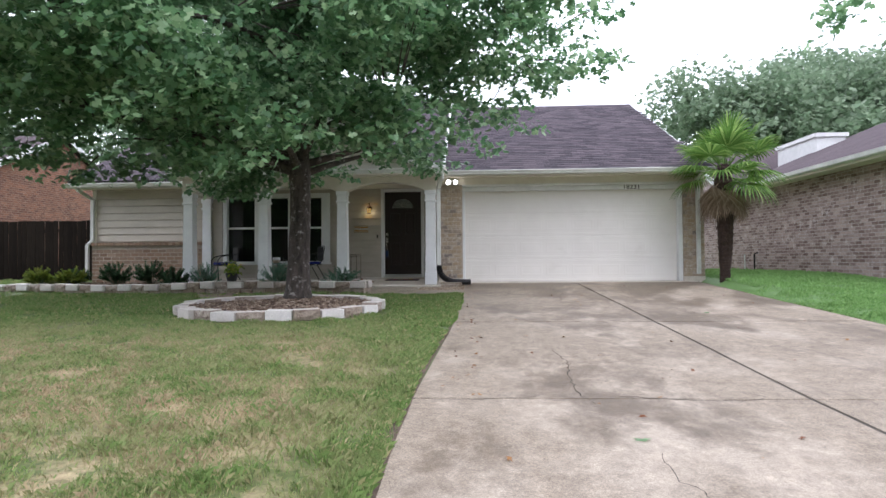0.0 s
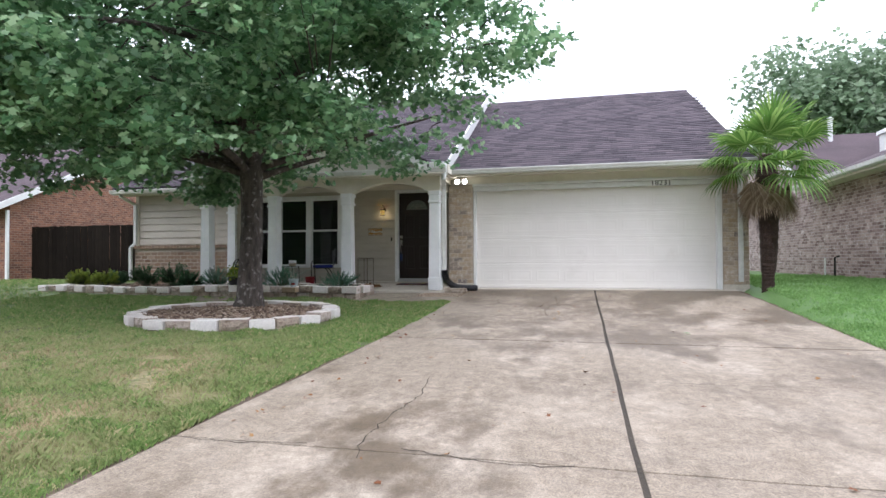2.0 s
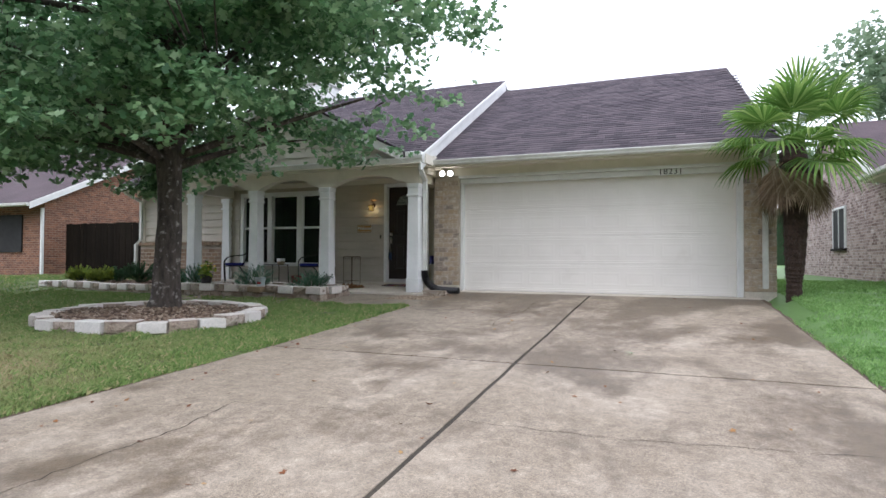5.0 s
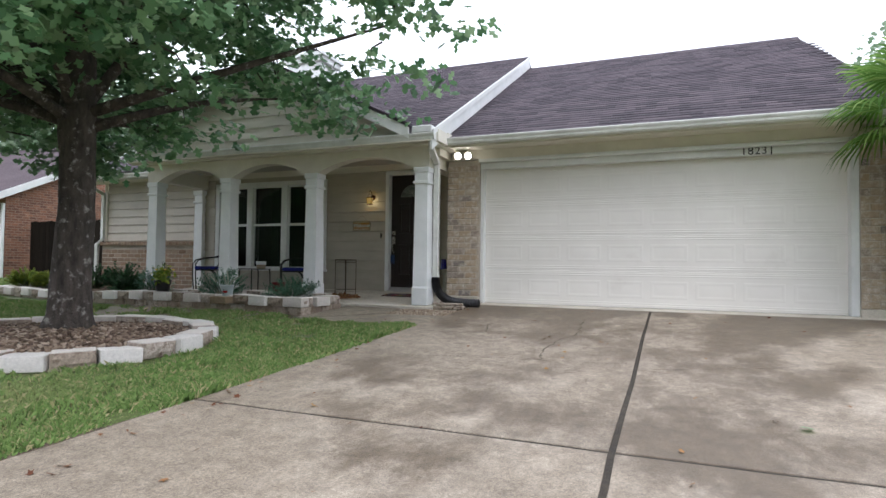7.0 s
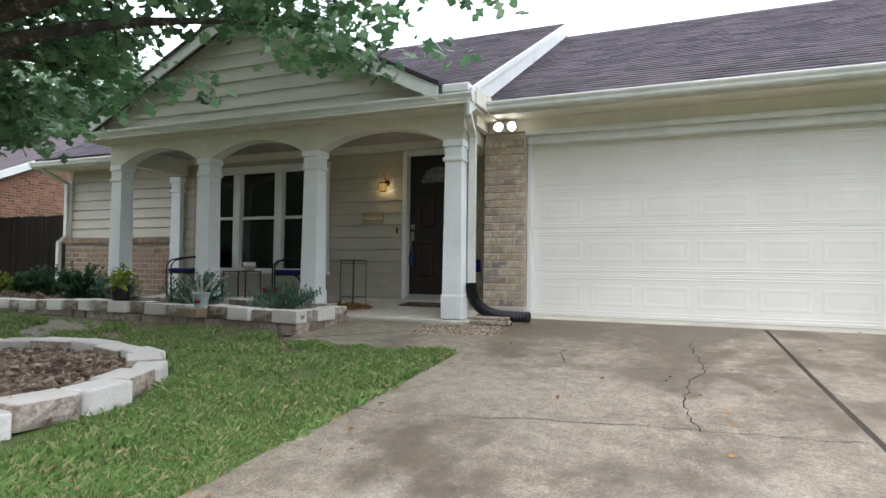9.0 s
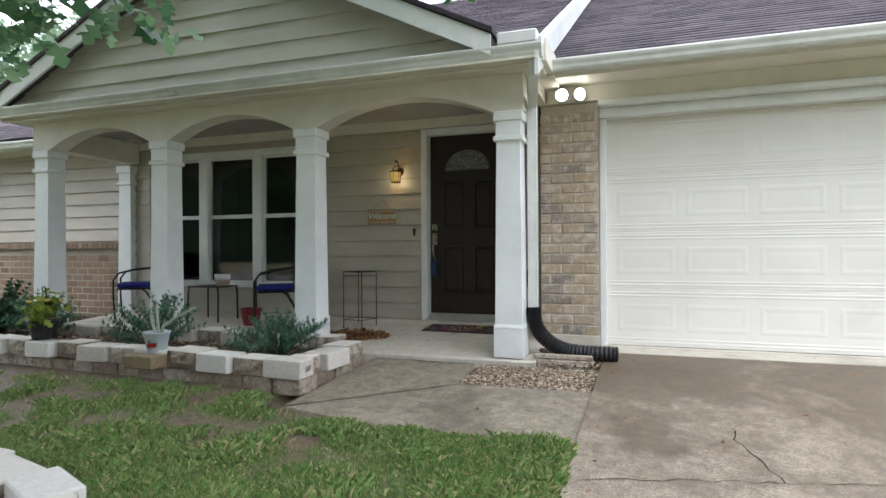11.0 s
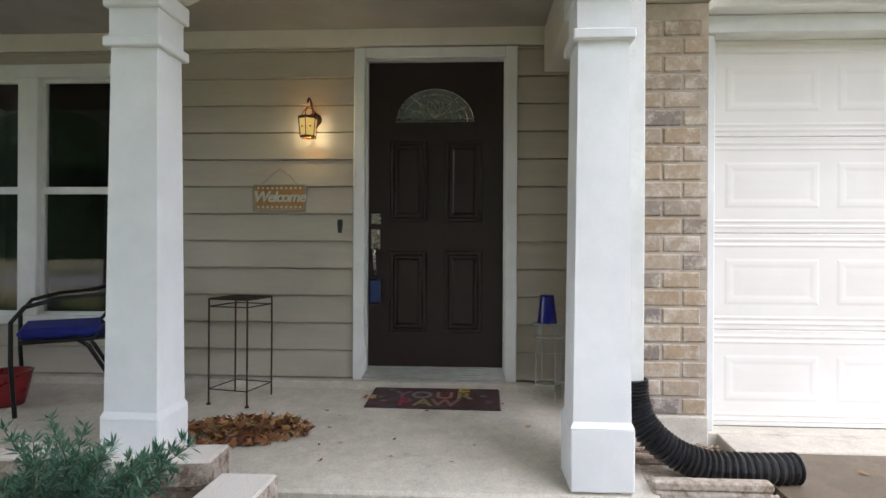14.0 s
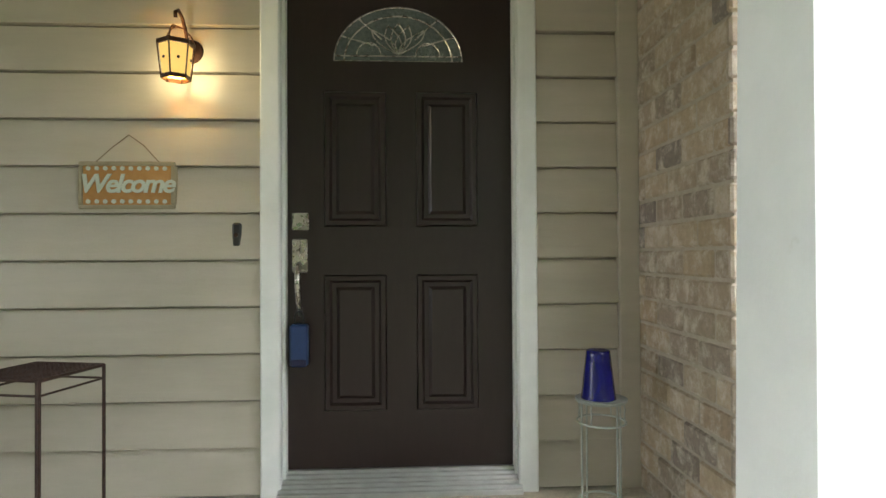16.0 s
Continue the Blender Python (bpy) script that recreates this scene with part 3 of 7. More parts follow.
def crack(pts, width, seed, lift=0.0):
    """A jagged crack: a thin dark ribbon just proud of the slab."""
    rr = random.Random(seed)
    line = []
    for (ax, ay), (ex, ey) in zip(pts, pts[1:]):
        n = max(2, int(math.hypot(ex - ax, ey - ay) / 0.06))
        for i in range(n):
            t = i / n
            line.append((ax + (ex - ax) * t + rr.uniform(-0.018, 0.018), ay + (ey - ay) * t + rr.uniform(-0.018, 0.018)))
    line.append(pts[-1])
    b = Build()
    for i, (x, y) in enumerate(line):
        x2, y2 = line[min(i + 1, len(line) - 1)]
        x1, y1 = line[max(i - 1, 0)]
        dx, dy = x2 - x1, y2 - y1
        ln = math.hypot(dx, dy) or 1
        w = width * rr.uniform(0.4, 1.25)
        b.v += [(x - dy / ln * w, y + dx / ln * w, fall(y) + lift + 0.0025), (x + dy / ln * w, y - dx / ln * w, fall(y) + lift + 0.0025)]
    b.f = [(2 * i, 2 * i + 1, 2 * i + 3, 2 * i + 2) for i in range(len(line) - 1)]
    part("crack", b, M["joint"], drive)


CRACKS = ((0.004, [(0.93, -7.63), (1.0, -8.2), (0.93, -8.7), (0.92, -9.28)]), (0.002, [(0.93, -7.63), (1.4, -7.55), (2.43, -7.5)]), (0.003, [(2.5, -7.49), (3.6, -7.5), (5.1, -7.3)]),
          (0.0035, [(-0.06, -4.2), (0.42, -4.17), (0.93, -4.04), (1.36, -3.97), (2.46, -3.85)]), (0.0035, [(0.0, -2.93), (0.14, -2.89), (0.86, -2.72), (1.57, -2.56), (2.2, -2.58), (2.46, -2.62)]),
          (0.004, [(1.75, -1.4), (1.75, -1.64), (1.82, -2.3), (1.82, -2.55), (1.7, -2.99), (1.68, -3.6), (1.74, -3.95)]), (0.004, [(0.75, -2.1), (0.75, -2.24), (0.87, -2.72)]), (0.003, [(1.82, -2.4), (2.1, -2.3), (2.4, -2.05)]),
          (0.003, [(2.6, -4.0), (3.6, -3.6), (5.1, -3.5)]), (0.005, [(-0.3, -9.35), (0.15, -9.36), (0.6, -9.3)]), (0.006, [(1.19, -9.27), (1.5, -9.33), (1.89, -9.39), (2.2, -9.33)]), (0.003, [(0.92, -9.28), (1.2, -9.9), (1.1, -10.7), (1.4, -11.5)]))
for k, (w, pts) in enumerate(CRACKS):
    crack(pts, w, k)

tagged(part("road", Build().box(-200, -27.0, -0.9, 200, -18.7, -0.66), M["road"]), "grey concrete residential street", "road", kind="structure")

# porch floor and walk
porch_floor = thing("porch_floor", "pale concrete porch slab", "floor", kind="structure")


def porch_z(y):
    return -0.03 + 0.1 * (y + 0.84) / 1.46


b = Build()
prof = [(-0.84, -0.25), (-0.84, porch_z(-0.84) - 0.015), (-0.825, porch_z(-0.84)), (0.7, porch_z(0.7)), (0.7, -0.25)]
b.prism([(p[0], p[1]) for p in prof], "x", -6.6, -0.56)
part("slab", b, M["porch"], porch_floor)
b = Build()
b.box(-6.6, 0.5, 0.0, -0.56, 0.64, 0.105, 0.006)
part("door_ledge", b, M["porch"], porch_floor)

walkway = thing("walkway", "damp brown concrete front walk beside pebbles", "walkway", kind="structure")


def walk_level(y):
    return fall(y) - 0.03


slab("slab", walkway, [(-2.02, -2.28), (-1.03, -1.46), (-1.08, -0.86), (-2.02, -0.86)], M["walk"], level=walk_level, wobble=0.01)
slab("slab", walkway, [(-2.0, -2.305), (-0.045, -2.70), (-0.045, -1.45), (-1.018, -1.48)], M["walk"], level=walk_level, wobble=0.01)
crack([(-2.02, -0.87), (-1.7, -0.868), (-1.3, -0.872), (-0.62, -0.866)], 0.009, 40, -0.03)
crack([(-2.0, -2.29), (-1.6, -1.98), (-1.3, -1.75), (-1.03, -1.53)], 0.004, 41, -0.03)
part("joint_fill", Build().poly((-2.0, -2.3, walk_level(-2.3) - 0.006), (-0.04, -2.6, walk_level(-2.6) - 0.006), (-0.04, -1.49, walk_level(-1.49) - 0.006), (-1.08, -1.49, walk_level(-1.49) - 0.006), (-1.08, -0.85, walk_level(-0.85) - 0.006), (-2.0, -0.85, walk_level(-0.85) - 0.006)), M["joint"], walkway)

# ---- house shell ----
WALL_Y = 0.62
BRICK_Y = -0.10


def clap_wall(parent, x0, x1, z0, z1, y, step=0.182, first=None, holes=(), material=None, name="siding_board"):
    """Lapped boards, each its own piece, cut where there are openings (x0, x1, z0, z1)."""
    z = z0
    while z < z1 - 0.01:
        top = min(z + step, z1)
        runs = [(x0, x1)]
        for hx0, hx1, hz0, hz1 in holes:
            if hz0 < top - 0.02 and hz1 > z + 0.02:
                cut = []
                for a, e in runs:
                    if hx1 <= a or hx0 >= e:
                        cut.append((a, e))
                    else:
                        if hx0 > a:
                            cut.append((a, hx0))
                        if hx1 < e:
                            cut.append((hx1, e))
                runs = cut
        for a, e in runs:
            if e - a > 0.03:
                bb = Build()
                bb.prism([(y - 0.034, z + 0.006), (y - 0.034, z + 0.012), (y - 0.011, top - 0.002), (y + 0.004, top - 0.002), (y + 0.004, z + 0.006)], "x", a, e)
                part(name, bb, material or M["siding"], parent)
        z = top


WIN = (-6.12, -3.40, 0.47, 2.22)
DOOR_X0, DOOR_X1, DOOR_Z0, DOOR_Z1 = -2.03, -1.126, 0.17, 2.22

wall_front = thing("wall_front", "beige lap-sided front wall under the porch", "wall", kind="structure")
b = Build()
for x0, x1, z0, z1 in ((-6.5, WIN[0], -0.1, 2.6), (WIN[0], WIN[1], -0.1, WIN[2]), (WIN[0], WIN[1], WIN[3], 2.6), (WIN[1], DOOR_X0 - 0.1, -0.1, 2.6),
                       (DOOR_X0 - 0.1, DOOR_X1 + 0.1, DOOR_Z1 + 0.08, 2.6), (DOOR_X0 - 0.1, DOOR_X1 + 0.1, -0.1, 0.1), (DOOR_X1 + 0.1, -0.4, -0.1, 2.6)):
    b.box(x0, WALL_Y + 0.005, z0, x1, WALL_Y + 0.16, z1)
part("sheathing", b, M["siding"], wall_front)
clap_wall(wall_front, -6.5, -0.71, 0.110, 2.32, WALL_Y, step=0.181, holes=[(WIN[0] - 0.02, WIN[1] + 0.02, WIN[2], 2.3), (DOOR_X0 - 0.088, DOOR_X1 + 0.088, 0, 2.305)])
part("header_board", Build().box(-6.5, WALL_Y - 0.045, 2.305, -0.63, WALL_Y + 0.02, 2.44, 0.004), M["cream"], wall_front)
part("corner_board", Build().box(-0.708, WALL_Y - 0.04, 0.1, -0.625, WALL_Y + 0.0, 2.304, 0.004), M["siding"], wall_front)

# wing wall, set back from the porch wall
WING_Y = 0.80
wall_wing = thing("wall_wing", "beige lap siding above a brown brick wainscot", "wall", kind="structure")
part("sheathing", Build().box(-9.6, WING_Y + 0.005, 0.9, -6.5, WING_Y + 0.12, 2.6), M["siding"], wall_wing)
clap_wall(wall_wing, -9.55, -6.52, 1.06, 2.5, WING_Y, step=0.182)
part("mortar_bed", Build().box(-9.6, WING_Y - 0.085, -0.2, -6.52, WING_Y + 0.02, 0.96), M["mortar"], wall_wing)
part("wing_side", Build().box(-9.62, WING_Y + 0.02, -0.2, -9.5, 8.0, 2.6), M["siding"], wall_wing)
part("corner_trim", Build().box(-9.62, WING_Y - 0.04, 1.0, -9.52, WING_Y + 0.02, 2.45, 0.004), M["cream"], wall_wing)

wall_garage = thing("wall_garage", "tan brick garage front with a cream header", "wall", kind="structure")
b = Build()
b.box(-0.62, BRICK_Y + 0.012, 0.10, -0.09, 0.2, 2.27)
b.box(-0.62, 0.2, 0.10, -0.40, WALL_Y - 0.01, 2.5)
b.box(4.97, BRICK_Y + 0.012, 0.10, 5.44, 0.2, 2.27)
b.box(5.33, 0.1, 0.0, 5.44, 8.0, 2.5)
part("mortar_bed", b, M["mortar"], wall_garage)
part("footing", Build().box(-0.64, BRICK_Y - 0.012, -0.15, -0.09, WALL_Y - 0.12, 0.098, 0.006), M["porch"], wall_garage, "pale concrete footing")
part("footing", Build().box(4.965, BRICK_Y - 0.012, -0.15, 5.45, 0.1, 0.098, 0.006), M["porch"], wall_garage, "pale concrete footing")
part("header", Build().box(-0.64, BRICK_Y - 0.02, 2.28, 5.46, 0.2, 2.49, 0.004), M["cream"], wall_garage)
part("header_strip", Build().box(-0.09, BRICK_Y - 0.05, 2.225, 4.97, 0.1, 2.277, 0.004), M["trim"], wall_garage)
part("frieze", Build().box(-0.088, BRICK_Y + 0.05, 2.13, 4.968, 0.14, 2.222, 0.004), M["trim"], wall_garage)
part("jamb", Build().box(-0.087, BRICK_Y + 0.07, 0.0, -0.030, 0.14, 2.127, 0.006), M["trim"], wall_garage)
part("jamb", Build().box(4.872, BRICK_Y + 0.03, 0.0, 4.967, 0.14, 2.127, 0.006), M["trim"], wall_garage)
tagged(part("garage_shell", Build().box(-0.3, 6.0, -0.2, 5.4, 6.1, 2.6).box(-9.6, 8.0, -0.2, 5.4, 8.1, 2.6), M["siding"]), "plain back wall of the house", "wall", kind="structure")
tagged(part("garage_sill", Build().box(-0.088, -0.06, -0.12, 4.968, 0.3, 0.0, 0.004), M["porch"]), "pale concrete sill under the garage door", "sill", kind="structure")

# garage door: four sections of raised panels
garage_door = thing("door_garage", "closed cream sectional garage door with raised panels", "garage door", kind="structure", at=(0, 0.075, 0))
for k in range(4):
    z0, z1 = k * 0.5325 + 0.0005, (k + 1) * 0.5325 - 0.0015
    sec = Build()
    sec.box(-0.039, 0.0, z0, 4.877, 0.05, z1, 0.004)
    s_ob = part("section", sec, M["garage"], garage_door)
    for rib in (0.03, 0.06):
        part("rib", Build().prism([(-0.0026, z1 - rib), (-0.0026, z1 - rib - 0.01), (0.001, z1 - rib - 0.016), (0.001, z1 - rib + 0.006)], "x", -0.03, 4.87), M["garage"], s_ob)
        part("rib", Build().prism([(-0.0026, z0 + rib), (-0.0026, z0 + rib + 0.01), (0.001, z0 + rib + 0.016), (0.001, z0 + rib - 0.006)], "x", -0.03, 4.87), M["garage"], s_ob)
    for c in range(8):
        x0 = 0.062 + c * 0.600
        x1 = x0 + 0.515
        a0, a1 = z0 + 0.135, z1 - 0.135
        pan = Build()
        n = len(pan.v)
        for d, yy in ((0.0, 0.0005), (0.018, -0.0019), (0.036, -0.0019), (0.054, -0.0004), (0.10, -0.0015)):
            pan.v += [(x0 + d, yy, a0 + d), (x1 - d, yy, a0 + d), (x1 - d, yy, a1 - d), (x0 + d, yy, a1 - d)]
        for r in range(4):
            for i in range(4):
                j = (i + 1) % 4
                pan.f.append((n + r * 4 + i, n + r * 4 + j, n + r * 4 + 4 + j, n + r * 4 + 4 + i))
        pan.f.append((n + 16, n + 17, n + 18, n + 19))
        part("panel", pan, M["garage"], s_ob)
part("bottom_seal", Build().box(0.003, -0.004, -0.004, 4.877, 0.04, 0.002), M["black_plastic"], garage_door)

# ---- roofs ----
SLOPE = 0.525


def roof_plane(parent, x0, x1, y0, z0, y1, material, thick=0.09, slope=SLOPE, clip=None):
    b = Build()
    z1 = z0 + (y1 - y0) * slope
    b.prism([(y0, z0), (y1, z1), (y1, z1 - thick), (y0, z0 - thick)], "x", x0, x1)
    return part("deck", b, material, parent)


def shingles(parent, x0, x1, y0, z0, y1, slope=SLOPE, own=0, keep=None):
    """Courses of three-tab shingles; the first rows are pieces of their own, the rest one mesh."""
    ln = math.hypot(1, slope)
    expo, tab, th = 0.14, 0.305, 0.006
    rows = int((y1 - y0) * ln / expo)
    rest, made = Build(), 0
    for r in range(rows):
        d0 = r * expo / ln
        ya, yb = y0 + d0, min(y0 + d0 + expo * 1.08 / ln, y1)
        za, zb = z0 + d0 * slope, z0 + (yb - y0) * slope
        x = x0 - (r % 2) * tab / 2
        while x < x1:
            a, e = max(x, x0), min(x + tab - 0.006, x1)
            if e - a > 0.04 and (keep is None or keep((a + e) / 2, ya)):
                lift = random.uniform(0.004, 0.009)
                pts = [(a, ya, za + lift + th), (e, ya, za + lift + th), (e, yb, zb + 0.003), (a, yb, zb + 0.003), (a, ya, za), (e, ya, za)]
                tgt = Build() if made < own else rest
                n = len(tgt.v)
                tgt.v += pts
                tgt.f += [(n, n + 1, n + 2, n + 3), (n + 4, n + 5, n + 1, n), (n + 4, n, n + 3), (n + 5, n + 2, n + 1)]
                if made < own:
                    part("shingle", tgt, M["shingle_piece"], parent)
                    made += 1
            x += tab
    if rest.f:
        ob = part("shingle_courses", quick_mesh2(rest), M["shingle"], parent)
        tagged(ob, "dark brown-grey asphalt shingle courses", kind="stuff")


def quick_mesh2(b):
    me = bpy.data.meshes.new("shingle_courses")
    me.from_pydata(b.v, [], b.f)
    me.materials.append(M["shingle"])
    return me


ROOF = dict(garage=(-0.50, 5.45, -0.55, 2.54, 4.85), main=(-6.2, -0.50, -1.12, 2.53, 4.85), wing=(-9.95, -6.2, 0.30, 2.56, 4.85))
roof_garage = thing("roof_garage", "dark purple-brown shingled garage roof", "roof", kind="structure")
x0, x1, y0, z0, y1 = ROOF["garage"]
RX = 5.16
zr = z0 + (y1 - y0) * SLOPE
b = Build()
b.v += [(x0, y0, z0), (x1, y0, z0), (RX, y1, zr), (x0, y1, zr), (x0, y0, z0 - 0.09), (x1, y0, z0 - 0.09), (RX, y1, zr - 0.09), (x0, y1, zr - 0.09)]
b.f += [(0, 1, 2, 3), (7, 6, 5, 4), (0, 4, 5, 1), (1, 5, 6, 2), (2, 6, 7, 3), (3, 7, 4, 0)]
part("deck", b, M["roof_under"], roof_garage)
back = Build()
zr = z0 + (y1 - y0) * SLOPE
back.prism([(y1, zr), (y1 + 4.2, zr - 4.2 * SLOPE), (y1 + 4.2, zr - 4.2 * SLOPE - 0.09), (y1, zr - 0.09)], "x", x0, RX)
part("back_slope", back, M["roof_under"], roof_garage)
part("gable_end", Build().prism([(y0 + 0.5, 2.46), (y1, zr - 0.2), (y1 + 4, 2.46)], "x", 4.95, 5.05), M["siding"], roof_garage)
b = Build()
b.v += [(x1 - 0.02, y0, z0 - 0.15), (x1 + 0.012, y0, z0 - 0.15), (x1 + 0.012, y0, z0), (x1 - 0.02, y0, z0), (RX - 0.02, y1, zr - 0.15), (RX + 0.012, y1, zr - 0.15), (RX + 0.012, y1, zr), (RX - 0.02, y1, zr)]
b.f += [(0, 1, 2, 3), (7, 6, 5, 4), (0, 4, 5, 1), (1, 5, 6, 2), (2, 6, 7, 3), (3, 7, 4, 0)]
part("rake_board", b, M["trim"], roof_garage)
part("ridge_cap", Build().prism([(y1 - 0.14, zr - 0.065), (y1, zr + 0.03), (y1 + 0.14, zr - 0.065), (y1, zr + 0.005)], "x", x0, RX), M["shingle_piece"], roof_garage)
part("soffit", Build().box(x0, y0 + 0.02, 2.43, x1, BRICK_Y - 0.02, 2.45), M["cream"], roof_garage)
part("fascia", Build().box(x0, y0 - 0.0, 2.40, x1, y0 + 0.02, 2.548), M["cream"], roof_garage)
shingles(roof_garage, x0, x1 + 0.02, y0 - 0.02, z0, y1, own=300, keep=lambda x, y: x < x1 - 0.06 + (RX - x1) * (y - y0) / (y1 - y0))

roof_main = thing("roof_main", "dark purple-brown shingled main roof with white rake", "roof", kind="structure")
x0, x1, y0, z0, y1 = ROOF["main"]
zr = z0 + (y1 - y0) * SLOPE
GX, GZ, GS = -3.72, 4.05, 0.49
roof_plane(roof_main, x0, -0.9, y0 + 0.36, z0 + 0.36 * SLOPE, y1, M["roof_under"])
roof_plane(roof_main, -0.9, x1, y0 + 0.04, z0 + 0.04 * SLOPE, y1, M["roof_under"])
back = Build()
back.prism([(y1, zr), (y1 + 4.2, zr - 4.2 * SLOPE), (y1 + 4.2, zr - 4.2 * SLOPE - 0.09), (y1, zr - 0.09)], "x", x0, x1)
part("back_slope", back, M["roof_under"], roof_main)
part("rake_board", Build().prism([(y0 - 0.02, z0 - 0.26), (y0 - 0.02, z0 + 0.01), (y1, zr + 0.01), (y1, zr - 0.26)], "x", x1 + 0.0, x1 + 0.03), M["trim"], roof_main, "white rake board")
part("rake_mould", Build().prism([(y0 - 0.03, z0 - 0.05), (y0 - 0.03, z0 + 0.03), (y1, zr + 0.03), (y1, zr - 0.05)], "x", x1 + 0.03, x1 + 0.055), M["trim"], roof_main)
part("ridge_cap", Build().prism([(y1 - 0.14, zr - 0.065), (y1, zr + 0.03), (y1 + 0.14, zr - 0.065), (y1, zr + 0.005)], "x", x0, x1), M["shingle_piece"], roof_main)
part("eave_return", Build().box(x1 - 0.30, y0 - 0.03, z0 - 0.004, x1 + 0.02, y0 + 0.25, z0 + 0.10, 0.012), M["trim"], roof_main, "white boxed eave return")
shingles(roof_main, x0, x1 + 0.03, y0, z0, y1, own=100, keep=lambda x, y: y > 1.7 or (GZ - GS * abs(x - GX)) < z0 + (y - y0) * SLOPE + 0.02)

roof_wing = thing("roof_wing", "dark shingled wing roof", "roof", kind="structure")
x0, x1, y0, z0, y1 = ROOF["wing"]
roof_plane(roof_wing, x0, x1, y0, z0, y1, M["roof_under"])
part("fascia", Build().box(x0, y0, 2.38, x1, y0 + 0.02, 2.55), M["gutter"], roof_wing)
part("soffit", Build().box(x0, y0 + 0.02, 2.40, x1, WING_Y, 2.42), M["cream"], roof_wing)
zr = z0 + (y1 - y0) * SLOPE
part("back_slope", Build().prism([(y1, zr), (y1 + 4.2, zr - 4.2 * SLOPE), (y1 + 4.2, zr - 4.2 * SLOPE - 0.09), (y1, zr - 0.09)], "x", x0, x1), M["roof_under"], roof_wing)
part("gable_end", Build().prism([(y0 + 0.3, 2.46), (y1, zr - 0.15), (y1 + 4, 2.46)], "x", -9.6, -9.5), M["siding"], roof_wing)
shingles(roof_wing, x0, x1, y0 - 0.02, z0, y1)

# porch gable
gable = thing("porch_gable", "cream lap-sided porch gable with white rake boards", "gable", kind="structure")
GY = -0.98
for side in (-1, 1):
    gx1 = GX + side * 2.87
    gz1 = GZ - GS * 2.87
    b = Build()
    lo, hi = min(GX, gx1), max(GX, gx1)
    pts = [(GX, GZ), (gx1, gz1), (gx1, gz1 - 0.10), (GX, GZ - 0.10)]
    b.prism(pts, "y", GY - 0.15, 1.72)
    part("gable_slope", b, M["roof_under"], gable)
    b = Build()
    b.prism([(GX, GZ - 0.02), (gx1 - side * 0.0, gz1 - 0.02), (gx1, gz1 - 0.19), (GX, GZ - 0.19)], "y", GY - 0.18, GY - 0.152)
    part("rake_board", b, M["trim"], gable)
    part("shingle_edge", Build().prism([(GX, GZ + 0.025), (gx1 + side * 0.02, gz1 + 0.025), (gx1 + side * 0.02, gz1 - 0.018), (GX, GZ - 0.018)], "y", GY - 0.2, 1.72), M["shingle_piece"], gable)
z, k = 2.50, 0
while z < GZ - 0.25:
    top = min(z + 0.185, GZ - 0.12)
    half0, half1 = (GZ - 0.06 - z) / GS, max((GZ - 0.06 - top) / GS, 0.02)
    yb = GY - 0.026
    b = Build()
    n = len(b.v)
    b.v += [(GX - half0, yb, z), (GX + half0, yb, z), (GX + half1, GY - 0.003, top), (GX - half1, GY - 0.003, top), (GX - half0, GY + 0.01, z), (GX + half0, GY + 0.01, z), (GX + half1, GY + 0.01, top), (GX - half1, GY + 0.01, top)]
    b.f += [(0, 1, 2, 3), (7, 6, 5, 4), (4, 5, 1, 0), (3, 2, 6, 7), (1, 5, 6, 2), (4, 0, 3, 7)]
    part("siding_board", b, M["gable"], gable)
    z = top
part("backing", Build().prism([(GX - 3.0, 2.45), (GX + 3.0, 2.45), (GX, GZ - 0.12)], "y", GY + 0.011, GY + 0.06), M["siding"], gable)

# porch beam with three low arches, on four columns
COLS = [-6.32, -4.575, -2.78, -0.79]
SPRING, CROWN = 2.085, 2.285
beam = thing("porch_beam", "cream arched porch beam across the columns", "beam", kind="structure")
outline = [(-6.45, 2.398), (-6.45, SPRING)]
for a, e in zip(COLS, COLS[1:]):
    l, r = a + 0.14, e - 0.14
    half, rise = (r - l) / 2, CROWN - SPRING
    rad = (half * half + rise * rise) / (2 * rise)
    th = math.degrees(math.asin(half / rad))
    outline.append((a, SPRING))
    outline += arc((l + r) / 2, CROWN - rad, rad, 90 + th, 90 - th, 18)
outline += [(COLS[-1] + 0.13, SPRING), (COLS[-1] + 0.13, 2.398)]
part("arch_fascia", Build().prism(outline, "y", -0.80, -0.60), M["cream"], beam)
part("return_beam", Build().box(-6.52, -0.59, 2.12, -6.30, WALL_Y - 0.05, 2.40), M["cream"], beam)
part("return_beam", Build().box(-0.87, -0.59, 2.12, -0.66, WALL_Y - 0.05, 2.40), M["cream"], beam)
part("soffit", Build().box(-6.62, -1.150, 2.40, -0.485, -0.58, 2.418), M["cream"], beam)
part("eave_closure", Build().box(-0.655, -0.60, 2.40, -0.43, -0.13, 2.62).box(-0.65, -0.12, 2.30, -0.56, WALL_Y, 2.62).box(-0.652, -0.595, 2.285, -0.57, -0.125, 2.398), M["cream"], beam)
part("eave_box", Build().box(-0.60, -1.0, 2.419, -0.43, -0.61, 2.60, 0.004), M["cream"], beam)
part("frieze_mould", Build().box(-6.62, -1.035, 2.375, -0.50, -1.021, 2.398, 0.004), M["cream"], beam)
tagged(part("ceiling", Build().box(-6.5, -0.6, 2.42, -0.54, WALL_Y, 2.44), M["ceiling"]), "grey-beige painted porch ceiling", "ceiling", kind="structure")


